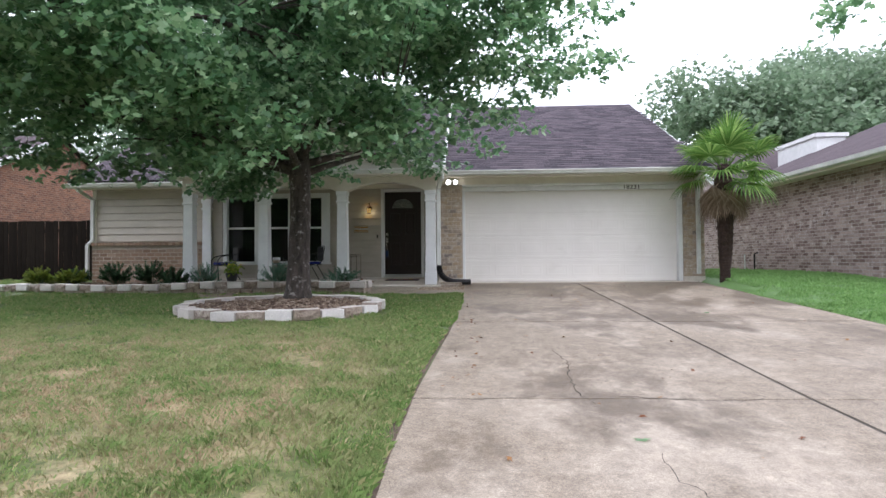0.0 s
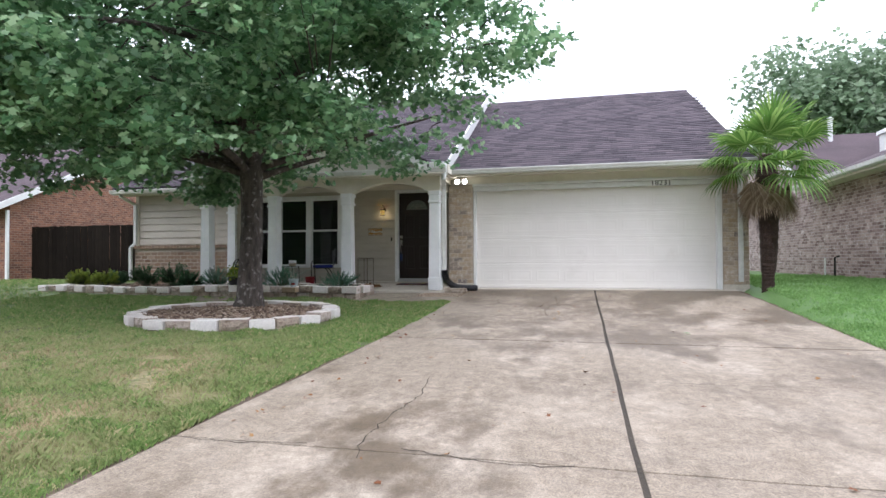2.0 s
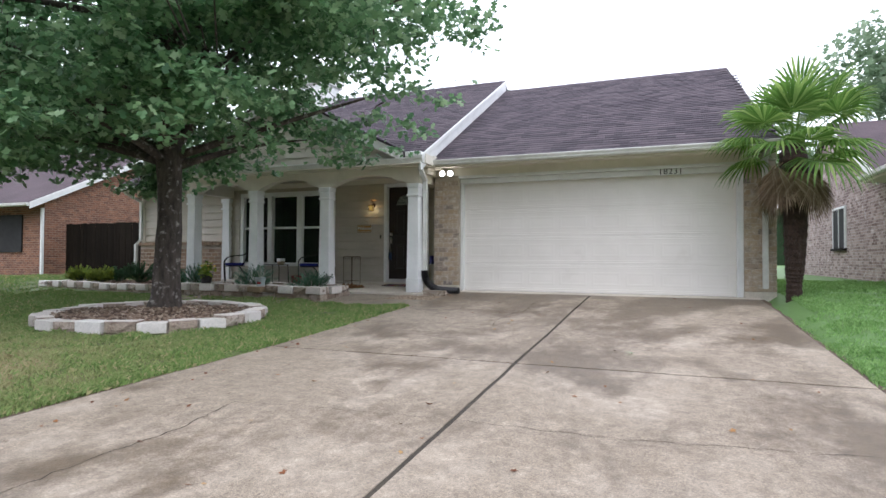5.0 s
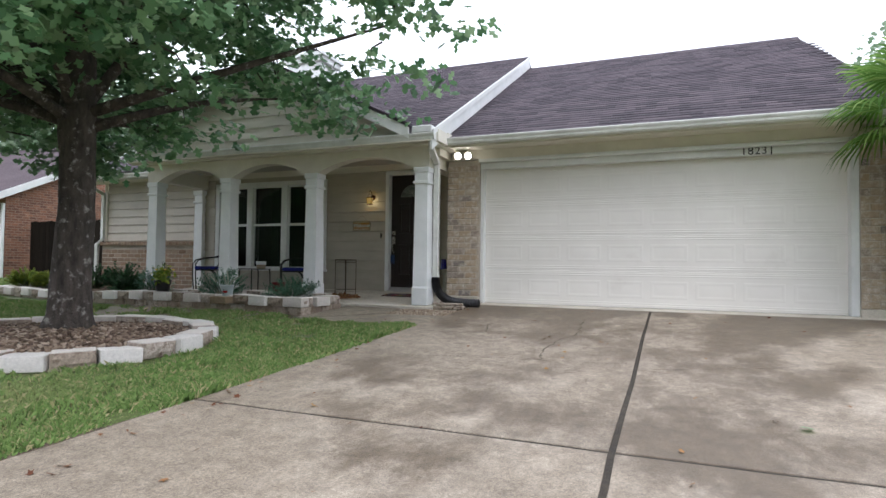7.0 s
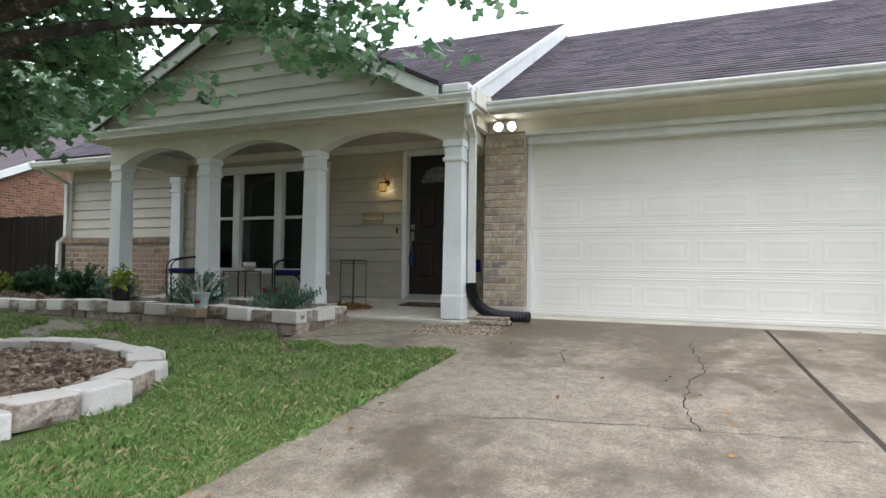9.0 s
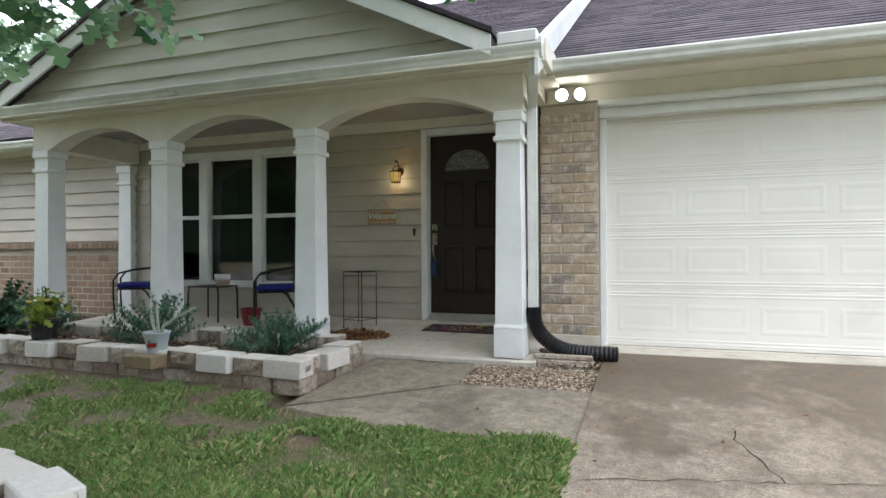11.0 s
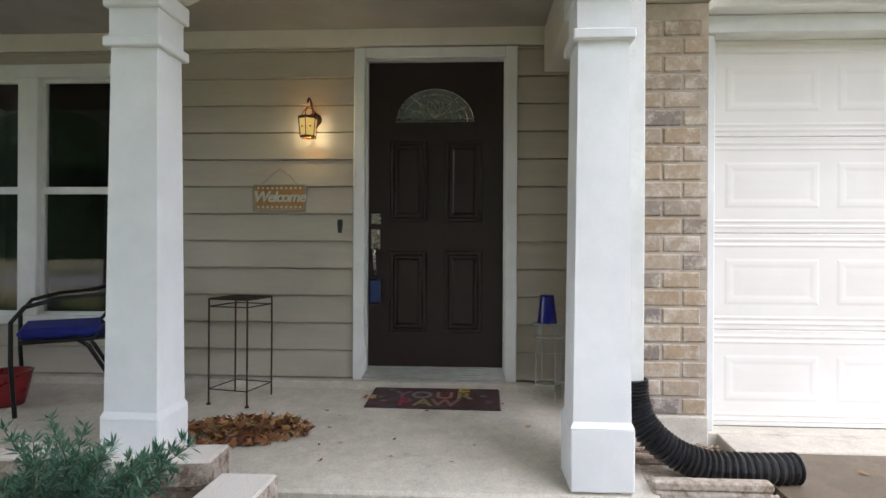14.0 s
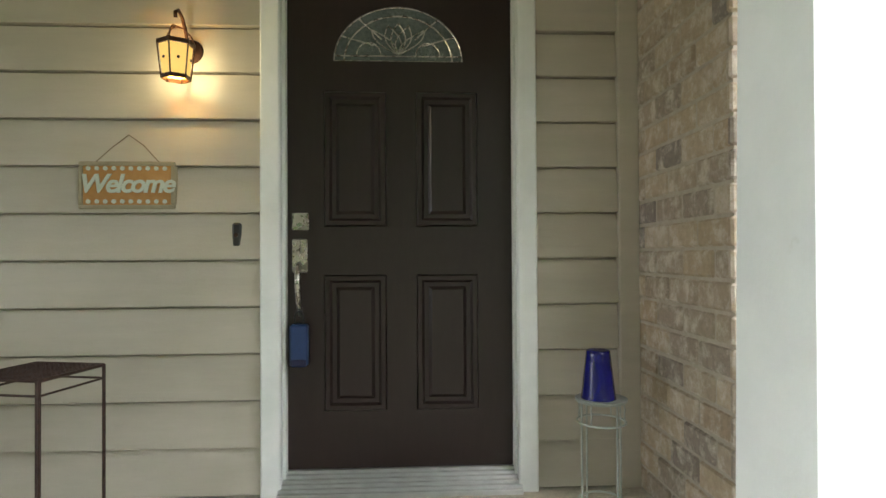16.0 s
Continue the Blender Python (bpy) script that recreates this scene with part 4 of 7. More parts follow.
def gutter(name, x0, x1, y, z, parent=None, label="pale grey metal rain gutter along the eave"):
    """An ogee gutter along x, its lip at y."""
    th = thing(name, label, "gutter", group="rain gutters")
    prof = [(y + 0.12, z), (y, z), (y - 0.004, z - 0.012), (y + 0.002, z - 0.03), (y + 0.018, z - 0.055), (y + 0.024, z - 0.08), (y + 0.04, z - 0.10), (y + 0.12, z - 0.10)]
    inner = [(y + 0.115, z + 0.001), (y + 0.115, z - 0.09), (y + 0.045, z - 0.09), (y + 0.01, z - 0.02), (y + 0.006, z + 0.001)]
    part("trough", Build().prism([prof[0]] + inner + prof[1:], "x", x0, x1), M["gutter"], th)
    part("end_cap", Build().prism(prof, "x", x0 - 0.004, x0), M["gutter"], th)
    part("end_cap", Build().prism(prof, "x", x1, x1 + 0.004), M["gutter"], th)
    return th


gutter("gutter", -6.62, -0.45, -1.16, 2.52)
gutter("gutter", -0.47, 5.5, -0.67, 2.53)
gutter("gutter", -9.95, -6.65, 0.18, 2.50)


def column(x):
    """Square tapered porch column with a base and two cap bands."""
    c = thing("porch_column", "white painted square tapered wooden porch column", "column", group="porch columns", at=(x, -0.69, 0))
    zb = porch_z(-0.69)
    part("shaft", Build().frustum(0, 0, zb + 0.28, 1.84, 0.235, 0.205), M["column"], c)
    part("base", Build().box(-0.13, -0.13, zb, 0.13, 0.13, zb + 0.26, 0.006).frustum(0, 0, zb + 0.26, zb + 0.285, 0.26, 0.236), M["column"], c)
    part("neck_band", Build().box(-0.128, -0.128, 1.83, 0.128, 0.128, 1.875, 0.006), M["column"], c)
    part("neck", Build().box(-0.108, -0.108, 1.875, 0.108, 0.108, 2.0), M["column"], c)
    part("cap", Build().box(-0.128, -0.128, 2.0, 0.128, 0.128, 2.083, 0.006), M["column"], c)
    return c


first = column(COLS[0])
for x in COLS[1:]:
    copy_thing(first, pose(x, -0.69, 0))
pil = thing("pilaster", "white painted half column against the wall", "column", at=(-6.50, WALL_Y - 0.06, 0))
part("shaft", Build().frustum(0, 0, 0.05, 1.84, 0.235, 0.205, 0.12, 0.10), M["column"], pil)
part("neck_band", Build().box(-0.13, -0.08, 1.83, 0.13, 0.06, 1.875, 0.006), M["column"], pil)
part("neck", Build().box(-0.105, -0.055, 1.875, 0.105, 0.06, 2.0), M["column"], pil)
part("cap", Build().box(-0.13, -0.08, 2.0, 0.13, 0.06, 2.10, 0.006), M["column"], pil)

# front window: three double-hung lights
win = thing("window_1", "three-light double-hung window with white frames", "window", kind="structure")
LIGHTS = [(-6.02, -5.30), (-5.16, -4.45), (-4.31, -3.60)]
wx0, wx1, wz0, wz1 = WIN
part("window_frame", Build().box(wx0, WALL_Y - 0.03, wz1 - 0.09, wx1, WALL_Y + 0.08, wz1, 0.004), M["trim"], win)
part("window_sill", Build().box(wx0 - 0.03, WALL_Y - 0.055, wz0 - 0.03, wx1 + 0.03, WALL_Y + 0.08, wz0 + 0.03, 0.006), M["trim"], win)
edges = [wx0] + [v for l in LIGHTS for v in l] + [wx1]
for a, e in zip(edges[::2], edges[1::2]):
    part("mullion", Build().box(a, WALL_Y - 0.028, wz0 + 0.03, e, WALL_Y + 0.08, wz1 - 0.09, 0.004), M["trim"], win)
for a, e in LIGHTS:
    for z0, z1, d in ((wz0 + 0.03, 1.36, 0.03), (1.36, wz1 - 0.09, 0.045)):
        sash = Build()
        t = 0.025
        sash.box(a, WALL_Y + d - 0.02, z0, e, WALL_Y + d + 0.01, z0 + t).box(a, WALL_Y + d - 0.02, z1 - t, e, WALL_Y + d + 0.01, z1)
        sash.box(a, WALL_Y + d - 0.02, z0 + t, a + t, WALL_Y + d + 0.01, z1 - t).box(e - t, WALL_Y + d - 0.02, z0 + t, e, WALL_Y + d + 0.01, z1 - t)
        so = part("sash", sash, M["trim"], win)
        pane = part("pane", Build().box(a + t, WALL_Y + d - 0.006, z0 + t, e - t, WALL_Y + d - 0.002, z1 - t), M["glass"], so)
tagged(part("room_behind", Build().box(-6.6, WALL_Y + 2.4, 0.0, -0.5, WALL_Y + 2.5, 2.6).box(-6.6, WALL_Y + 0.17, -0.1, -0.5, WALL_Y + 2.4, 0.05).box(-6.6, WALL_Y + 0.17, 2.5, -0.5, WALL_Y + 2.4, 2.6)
            .box(-6.7, WALL_Y + 0.17, 0, -6.6, WALL_Y + 2.5, 2.6).box(-0.5, WALL_Y + 0.17, 0, -0.4, WALL_Y + 2.5, 2.6), M["dark_room"]), "plain room walls behind the window, near-black in place of shade", "wall", kind="structure")

# front door
door = thing("door_1", "closed dark brown panelled front door with fan light", "door", kind="structure")
DY = 0.665
for x0, x1, z0, z1 in ((DOOR_X0 - 0.086, DOOR_X0 - 0.01, 0.10, DOOR_Z1 + 0.075), (DOOR_X1 + 0.01, DOOR_X1 + 0.086, 0.10, DOOR_Z1 + 0.075)):
    part("casing", Build().box(x0, WALL_Y - 0.05, z0, x1, WALL_Y + 0.0, z1, 0.006), M["trim"], door)
part("casing", Build().box(DOOR_X0 - 0.01, WALL_Y - 0.05, DOOR_Z1 + 0.005, DOOR_X1 + 0.01, WALL_Y, DOOR_Z1 + 0.075, 0.006), M["trim"], door)
for x0, x1 in ((DOOR_X0 - 0.03, DOOR_X0), (DOOR_X1, DOOR_X1 + 0.03)):
    part("jamb", Build().box(x0, WALL_Y + 0.0, 0.12, x1, WALL_Y + 0.16, DOOR_Z1 + 0.03), M["trim"], door)
part("jamb", Build().box(DOOR_X0, WALL_Y + 0.0, DOOR_Z1 + 0.002, DOOR_X1, WALL_Y + 0.16, DOOR_Z1 + 0.03), M["trim"], door)
thr = Build()
for k in range(6):
    thr.box(DOOR_X0 - 0.02, WALL_Y - 0.075 + 0.02 * k, 0.105 + 0.011 * k, DOOR_X1 + 0.02, WALL_Y - 0.055 + 0.02 * k + 0.003, 0.125 + 0.011 * k, 0.002)
part("threshold", thr, M["alu"], door, "grooved aluminium threshold")
leaf = Build()
fx, fz, fr, fh = -1.585, 1.82, 0.262, 0.225
for sgn in (-1, 1):
    edge = [(fx + sgn * fr * math.cos(math.pi / 2 * i / 16), fz + fh * math.sin(math.pi / 2 * i / 16)) for i in range(17)]
    far = DOOR_X0 if sgn < 0 else DOOR_X1
    poly = [(far, fz)] + edge + [(fx, DOOR_Z1), (far, DOOR_Z1)]
    leaf.prism(poly, "y", DY, DY + 0.044)
leaf.box(DOOR_X0, DY, DOOR_Z0, DOOR_X1, DY + 0.044, fz)
lf = part("leaf", leaf, M["door"], door)
for x0, x1 in ((-1.885, -1.635), (-1.515, -1.265)):
    for z0, z1 in ((1.15, 1.695), (0.41, 0.955)):
        pan = Build()
        for d, yy in ((0.0, 0.0), (0.006, -0.012), (0.022, -0.012), (0.032, 0.0), (0.045, 0.003), (0.062, -0.011)):
            pan.v += [(x0 + d, DY + yy, z0 + d), (x1 - d, DY + yy, z0 + d), (x1 - d, DY + yy, z1 - d), (x0 + d, DY + yy, z1 - d)]
        for r in range(5):
            for i in range(4):
                j = (i + 1) % 4
                pan.f.append((r * 4 + i, r * 4 + j, r * 4 + 4 + j, r * 4 + 4 + i))
        pan.f.append((20, 21, 22, 23))
        part("panel", pan, M["door"], lf)
# fan light: leaded glass in the door
fan = Build()
fan.prism([(fx + fr * math.cos(math.pi * i / 24), fz + fh * math.sin(math.pi * i / 24)) for i in range(25)], "y", DY + 0.018, DY + 0.024)
frosted = surface("textured_glass", (0.10, 0.13, 0.12), (0.20, 0.24, 0.22), 60, 0.12, 0.9, 120, 3, 0.4, spec=0.9)
lead = M["nickel"]
fan_ob = part("fan_light", fan, frosted, lf, "leaded textured glass fan light")
came = Build()
for k in (1.0, 0.84):
    came.tube([(fx + fr * k * math.cos(math.pi * i / 24), DY + 0.012, fz + fh * k * math.sin(math.pi * i / 24)) for i in range(25)], 0.0035, 5)
came.tube([(fx - fr, DY + 0.012, fz + 0.002), (fx + fr, DY + 0.012, fz + 0.002)], 0.004, 5).tube([(fx - fr * 0.97, DY + 0.012, fz + 0.025), (fx + fr * 0.97, DY + 0.012, fz + 0.025)], 0.003, 5)
for a in (28, 52, 128, 152):
    came.tube([(fx + 0.11 * math.cos(radians(a)), DY + 0.012, fz + 0.03 + 0.08 * math.sin(radians(a))), (fx + fr * math.cos(radians(a)), DY + 0.012, fz + fh * math.sin(radians(a)))], 0.003, 5)
for sx, lean in ((-1, 0.09), (1, 0.09), (-1, 0.035), (1, 0.035), (0, 0.0)):
    pts = []
    for i in range(13):
        u = i / 12
        w = math.sin(math.pi * u) * 0.03
        pts.append((fx + sx * lean * u * 1.2 + w, DY + 0.011, fz + 0.03 + (0.13 - 0.3 * lean) * u))
    back_pts = [(fx + sx * lean * (1 - i / 12) * 1.2 - math.sin(math.pi * i / 12) * 0.03, DY + 0.011, fz + 0.03 + (0.13 - 0.3 * lean) * (1 - i / 12)) for i in range(13)]
    came.tube(pts + back_pts[1:-1], 0.0028, 5, closed=True)
for sx in (-1, 1):
    came.tube([(fx + sx * (0.12 + 0.05 * math.cos(math.pi * i / 10)), DY + 0.012, fz + 0.025 + 0.055 * math.sin(math.pi * i / 10)) for i in range(11)], 0.0026, 5)
part("lead_came", came, lead, fan_ob)

# lock set
lk = part("deadbolt", Build().box(-2.012, DY - 0.01, 1.135, -1.945, DY + 0.0, 1.205, 0.004), M["nickel"], lf, "satin nickel deadbolt")
part("cylinder", Build().tube([(-1.98, DY - 0.03, 1.168), (-1.98, DY - 0.005, 1.168)], 0.022, 16), M["nickel"], lk)
hd = part("handle_plate", Build().box(-2.012, DY - 0.009, 0.965, -1.95, DY, 1.10, 0.005), M["nickel"], lf, "satin nickel handle set")
part("thumb_latch", Build().box(-1.989, DY - 0.05, 1.035, -1.973, DY - 0.008, 1.06, 0.004), M["nickel"], hd)
part("grip", Build().tube([(-1.981, DY - 0.01, 1.0), (-1.981, DY - 0.055, 0.985), (-1.98, DY - 0.065, 0.92), (-1.978, DY - 0.055, 0.85), (-1.976, DY - 0.02, 0.80), (-1.976, DY - 0.004, 0.797)], [0.012, 0.012, 0.011, 0.010, 0.009, 0.009], 10), M["nickel"], hd, smooth=True)
blue = surface("blue_plastic", (0.012, 0.035, 0.11), (0.02, 0.055, 0.16), 20, 0.45, 0.05, 60)
box_th = thing("lock_box", "blue plastic key lock box hung on the door handle", "lock box", at=(-1.976, DY - 0.05, 0))
part("box_body", Build().box(-0.034, -0.022, 0.60, 0.036, 0.022, 0.765, 0.008), blue, box_th)
part("box_cap", Build().box(-0.030, -0.027, 0.605, 0.032, -0.021, 0.63, 0.004), surface("navy_plastic", (0.01, 0.012, 0.05), (0.016, 0.02, 0.07), 20, 0.4, 0), box_th)
part("shackle", Build().tube([(-0.016, 0, 0.76), (-0.016, 0.0, 0.80), (-0.008, 0.0, 0.815), (0.008, 0.0, 0.815), (0.016, 0.0, 0.80), (0.016, 0, 0.76)], 0.004, 6), M["black_metal"], box_th)

# doorbell
bell = thing("doorbell", "small dark doorbell button on the siding", "doorbell", at=(-2.21, WALL_Y - 0.018, 1.115))
part("bell_plate", Build().box(-0.018, -0.012, -0.048, 0.018, 0.012, 0.048, 0.008), M["black_plastic"], bell)
part("button", Build().tube([(0, -0.018, 0.0), (0, -0.010, 0.0)], 0.009, 12), M["iron"], bell)

# wall lantern
lan = thing("wall_lantern", "lit bronze six-sided wall lantern with amber glass", "wall lamp", at=(-2.385, WALL_Y - 0.02, -0.055))
lan.matrix_basis = pose(-2.395, WALL_Y - 0.02, 0.183) @ Matrix.Diagonal((0.88, 0.88, 0.88, 1))
bronze = surface("oiled_bronze", (0.035, 0.016, 0.010), (0.07, 0.032, 0.020), 40, 0.45, 0.2, 120, metal=0.8)
part("back_plate", Build().lathe(0, 0, [(0.001, -0.0), (0.06, 0.0), (0.055, 0.012), (0.02, 0.022), (0.001, 0.024)], 20), bronze, lan, at=pose(0.01, 0.0, 1.86, 90, 0, 0))
part("arm", Build().tube([(0.01, -0.02, 1.86), (0.01, -0.05, 1.93), (0.005, -0.08, 1.985), (0, -0.11, 2.005), (-0.002, -0.135, 1.985), (-0.002, -0.13, 1.965)], 0.008, 8), bronze, lan, smooth=True)
LC = (-0.002, -0.125)


def hexring(z, r, h, t):
    b = Build()
    for i in range(6):
        a0, a1 = radians(60 * i + 30), radians(60 * i + 90)
        o0, o1 = (LC[0] + r * math.cos(a0), LC[1] + r * math.sin(a0)), (LC[0] + r * math.cos(a1), LC[1] + r * math.sin(a1))
        k = (r - t) / r
        i0, i1 = (LC[0] + (o0[0] - LC[0]) * k, LC[1] + (o0[1] - LC[1]) * k), (LC[0] + (o1[0] - LC[0]) * k, LC[1] + (o1[1] - LC[1]) * k)
        b.prism([o0, o1, i1, i0], "z", z, z + h)
    return b


part("bottom_ring", hexring(1.705, 0.060, 0.016, 0.008), bronze, lan)
part("top_ring", hexring(1.845, 0.076, 0.018, 0.010), bronze, lan)
for i in range(6):
    a = radians(60 * i + 30)
    part("bar", Build().tube([(LC[0] + 0.058 * math.cos(a), LC[1] + 0.058 * math.sin(a), 1.715), (LC[0] + 0.073 * math.cos(a), LC[1] + 0.073 * math.sin(a), 1.85)], 0.0035, 5), bronze, lan)
    if i % 2 == 0:
        part("crown_strap", Build().tube([(LC[0] + 0.072 * math.cos(a), LC[1] + 0.072 * math.sin(a), 1.86), (LC[0] + 0.06 * math.cos(a), LC[1] + 0.06 * math.sin(a), 1.895), (LC[0] + 0.03 * math.cos(a), LC[1] + 0.03 * math.sin(a), 1.925), (LC[0], LC[1], 1.93)], 0.004, 5), bronze, lan)
    am = radians(60 * i + 60)
    part("rosette", Build().tube([(LC[0] + 0.0585 * math.cos(am), LC[1] + 0.0585 * math.sin(am), 1.785), (LC[0] + 0.062 * math.cos(am), LC[1] + 0.062 * math.sin(am), 1.785)], 0.006, 8), bronze, lan)
amber = emit_mat("glowing_amber_glass", (1.0, 0.66, 0.17), 0.15)
gl = Build()
for i in range(6):
    a0, a1 = radians(60 * i + 30), radians(60 * i + 90)
    q = []
    for r, z in ((0.053, 1.72), (0.066, 1.846)):
        q.append([(LC[0] + r * math.cos(a), LC[1] + r * math.sin(a), z) for a in (a0, a1)])
    gl.poly(q[0][0], q[0][1], q[1][1], q[1][0])
pg = part("glass_shade", gl, amber, lan, "glowing amber seeded glass")
pg.visible_shadow = False
part("bulb", Build().lathe(LC[0], LC[1], [(0.001, 1.735), (0.018, 1.75), (0.022, 1.775), (0.016, 1.80), (0.009, 1.83)], 12), emit_mat("bulb_glow", (1.0, 0.82, 0.5), 10), lan, smooth=True).visible_shadow = False
lamp = bpy.data.lights.new("lantern_lamp", "POINT")
lamp.energy, lamp.color, lamp.shadow_soft_size = 0.36, (1.0, 0.80, 0.36), 0.02
lo = new("lantern_lamp", lamp)
lo.parent, lo.location = lan, (LC[0], LC[1], 1.775)

# welcome sign
sign = thing("welcome_sign", "orange wooden welcome sign hung on a cord", "sign", at=(-2.615, WALL_Y - 0.03, 1.305), turn=0)
wood_edge = surface("weathered_sign_wood", (0.30, 0.26, 0.17), (0.40, 0.35, 0.24), 30, 0.8, 0.4, 90)
part("board", Build().box(-0.165, -0.012, -0.08, 0.165, 0.012, 0.08, 0.004), surface("orange_sign_paint", (0.42, 0.20, 0.05), (0.52, 0.28, 0.09), 25, 0.7, 0.3, 90), sign)
for z in (-0.082, 0.082):
    part("rail", Build().box(-0.178, -0.016, z - 0.008, 0.178, 0.014, z + 0.008, 0.003), wood_edge, sign)
for x in (-0.172, 0.172):
    part("rail", Build().box(x - 0.008, -0.016, -0.074, x + 0.008, 0.014, 0.074, 0.003), wood_edge, sign)
pale = surface("pale_mint_paint", (0.52, 0.58, 0.50), (0.62, 0.68, 0.60), 30, 0.6, 0.1, 60)
for i in range(10):
    for z in (-0.062, 0.064):
        part("dot", Build().tube([(-0.142 + 0.0315 * i, -0.016, z), (-0.142 + 0.0315 * i, -0.011, z)], 0.0085, 8), pale, sign)
part("cord", Build().tube([(-0.125, -0.004, 0.085), (-0.06, 0.006, 0.15), (-0.003, 0.008, 0.196), (0.055, 0.006, 0.155), (0.12, -0.004, 0.085)], 0.002, 5), surface("jute_cord", (0.18, 0.13, 0.08), (0.25, 0.19, 0.12), 80, 0.9, 0.2), sign)


def letters(text, size, material, parent, at, name="lettering", deep=0.003, shear=0.0, space=1.0, offset=0.0):
    cu = bpy.data.curves.new(name, "FONT")
    cu.body, cu.size, cu.extrude, cu.align_x, cu.align_y = text, size, deep, "CENTER", "CENTER"
    cu.shear, cu.space_character, cu.offset = shear, space, offset
    tmp = bpy.data.objects.new(name, cu)
    me = bpy.data.meshes.new_from_object(tmp)
    bpy.data.objects.remove(tmp)
    me.materials.clear()
    me.materials.append(material)
    ob = new(name, me)
    ob.parent, ob.matrix_basis = parent, at
    return ob


letters("Welcome", 0.098, pale, sign, pose(0, -0.016, 0.003, 90, 0, 0), shear=0.25, space=0.88, offset=0.002)

# house number
dark = M["black_metal"]
for i, ch in enumerate("18231"):
    num = thing("house_number", "black metal house number digit %s on the white header" % ch, "house number", group="house number digits", at=(3.665 + 0.082 * i, BRICK_Y + 0.05, 2.178 - (0.012 if i == 4 else 0)))
    letters(ch, 0.15, dark, num, pose(0, 0, 0, 90, 0, 0), name="digit", deep=0.006)

# flood lights
flood = thing("flood_light", "twin-head lit security flood light under the eave", "flood light", at=(-0.365, BRICK_Y - 0.022, 2.352))
part("canopy", Build().lathe(0, 0, [(0.001, 0.03), (0.05, 0.025), (0.055, 0.0), (0.001, 0.0)], 18), M["trim"], flood, at=pose(0, 0, 0, 90, 0, 0))
for sx in (-1, 1):
    hd2 = part("head", Build().lathe(0, 0, [(0.018, 0.0), (0.03, 0.03), (0.034, 0.06), (0.058, 0.10), (0.06, 0.11)], 20), M["trim"], flood, smooth=True, at=pose(sx * 0.055, -0.015, -0.015, 96, 0, 8 if sx < 0 else 38))
    part("lens", Build().lathe(0, 0, [(0.056, 0.108), (0.05, 0.122), (0.03, 0.132), (0.001, 0.135)], 20), emit_mat("flood_glow", (1.0, 0.93, 0.80), 9), hd2, smooth=True)


# downspouts
def downspout(name, pts, w, d, label):
    t = thing(name, label, "downspout", group="downspouts")
    for a, e in zip(pts, pts[1:]):
        a, e = Vector(a), Vector(e)
        ln = (e - a).length
        b = Build().box(-w / 2, -d / 2, -0.012, w / 2, d / 2, ln + 0.012, 0.006)
        q = (e - a).to_track_quat("Z", "Y").to_matrix().to_4x4() if abs((e - a).normalized().z) < 0.999 else pose(0, 0, 0, 180 if e.z < a.z else 0, 0, 0)
        part("pipe", b, M["gutter"], t, at=Matrix.Translation(a) @ q)
    return t


downspout("downspout", [(-0.52, -1.06, 2.40), (-0.53, -1.02, 2.30), (-0.615, -0.60, 2.16), (-0.615, -0.60, 0.37)], 0.085, 0.065, "white metal downspout beside the porch column")
downspout("downspout", [(5.27, -0.60, 2.44), (5.27, -0.20, 2.30), (5.27, -0.17, 0.17)], 0.085, 0.065, "white metal downspout at the garage corner")
downspout("downspout", [(-9.72, 0.28, 2.42), (-9.70, 0.33, 2.34), (-9.58, 0.70, 2.15), (-9.58, 0.72, 1.12), (-9.66, 0.62, 0.98), (-9.66, 0.62, 0.80), (-9.66, 0.60, 0.12)], 0.085, 0.065, "white metal downspout stepping over the brick ledge")

# corrugated drain hose
hose = thing("drain_hose", "black corrugated plastic drain hose from the downspout", "drain hose")
ctrl = [Vector(p) for p in ((-0.612, -0.60, 0.40), (-0.605, -0.605, 0.30), (-0.56, -0.62, 0.19), (-0.46, -0.64, 0.10), (-0.32, -0.65, 0.045), (-0.12, -0.64, 0.030), (0.09, -0.61, 0.024))]


def spline(pts, n):
    out = []
    for i in range(len(pts) - 1):
        p0, p1, p2, p3 = pts[max(i - 1, 0)], pts[i], pts[i + 1], pts[min(i + 2, len(pts) - 1)]
        for k in range(n):
            t = k / n
            out.append(0.5 * ((2 * p1) + (p2 - p0) * t + (2 * p0 - 5 * p1 + 4 * p2 - p3) * t * t + (3 * p1 - p0 - 3 * p2 + p3) * t ** 3))
    out.append(pts[-1])
    return out


path = spline(ctrl, 20)
part("corrugated_hose", Build().tube(path, [0.060 + (0.009 if i % 3 == 1 else (0.004 if i % 3 == 2 else -0.004)) for i in range(len(path))], 18, caps=False), M["black_plastic"], hose, smooth=False)
# near-black disc plugs the open end, its colour standing for the shade inside
part("hose_mouth", Build().tube([path[-1] + Vector((0.0, 0, 0)), path[-1] + Vector((0.004, 0, 0))], 0.056, 18), surface("hose_inside_shade", (0.004, 0.004, 0.004), (0.006, 0.006, 0.006), 9, 0.9, 0), hose)
splash = thing("splash_block", "grey concrete splash block under the hose", "splash block")
part("block_body", Build().box(-0.58, -0.80, -0.10, -0.10, -0.46, -0.012, 0.012), M["low_block"], splash)
part("block_rim", Build().box(-0.58, -0.80, -0.012, -0.10, -0.745, 0.028, 0.008), M["low_block"], splash)
part("block_rim", Build().box(-0.58, -0.515, -0.012, -0.10, -0.46, 0.028, 0.008), M["low_block"], splash)


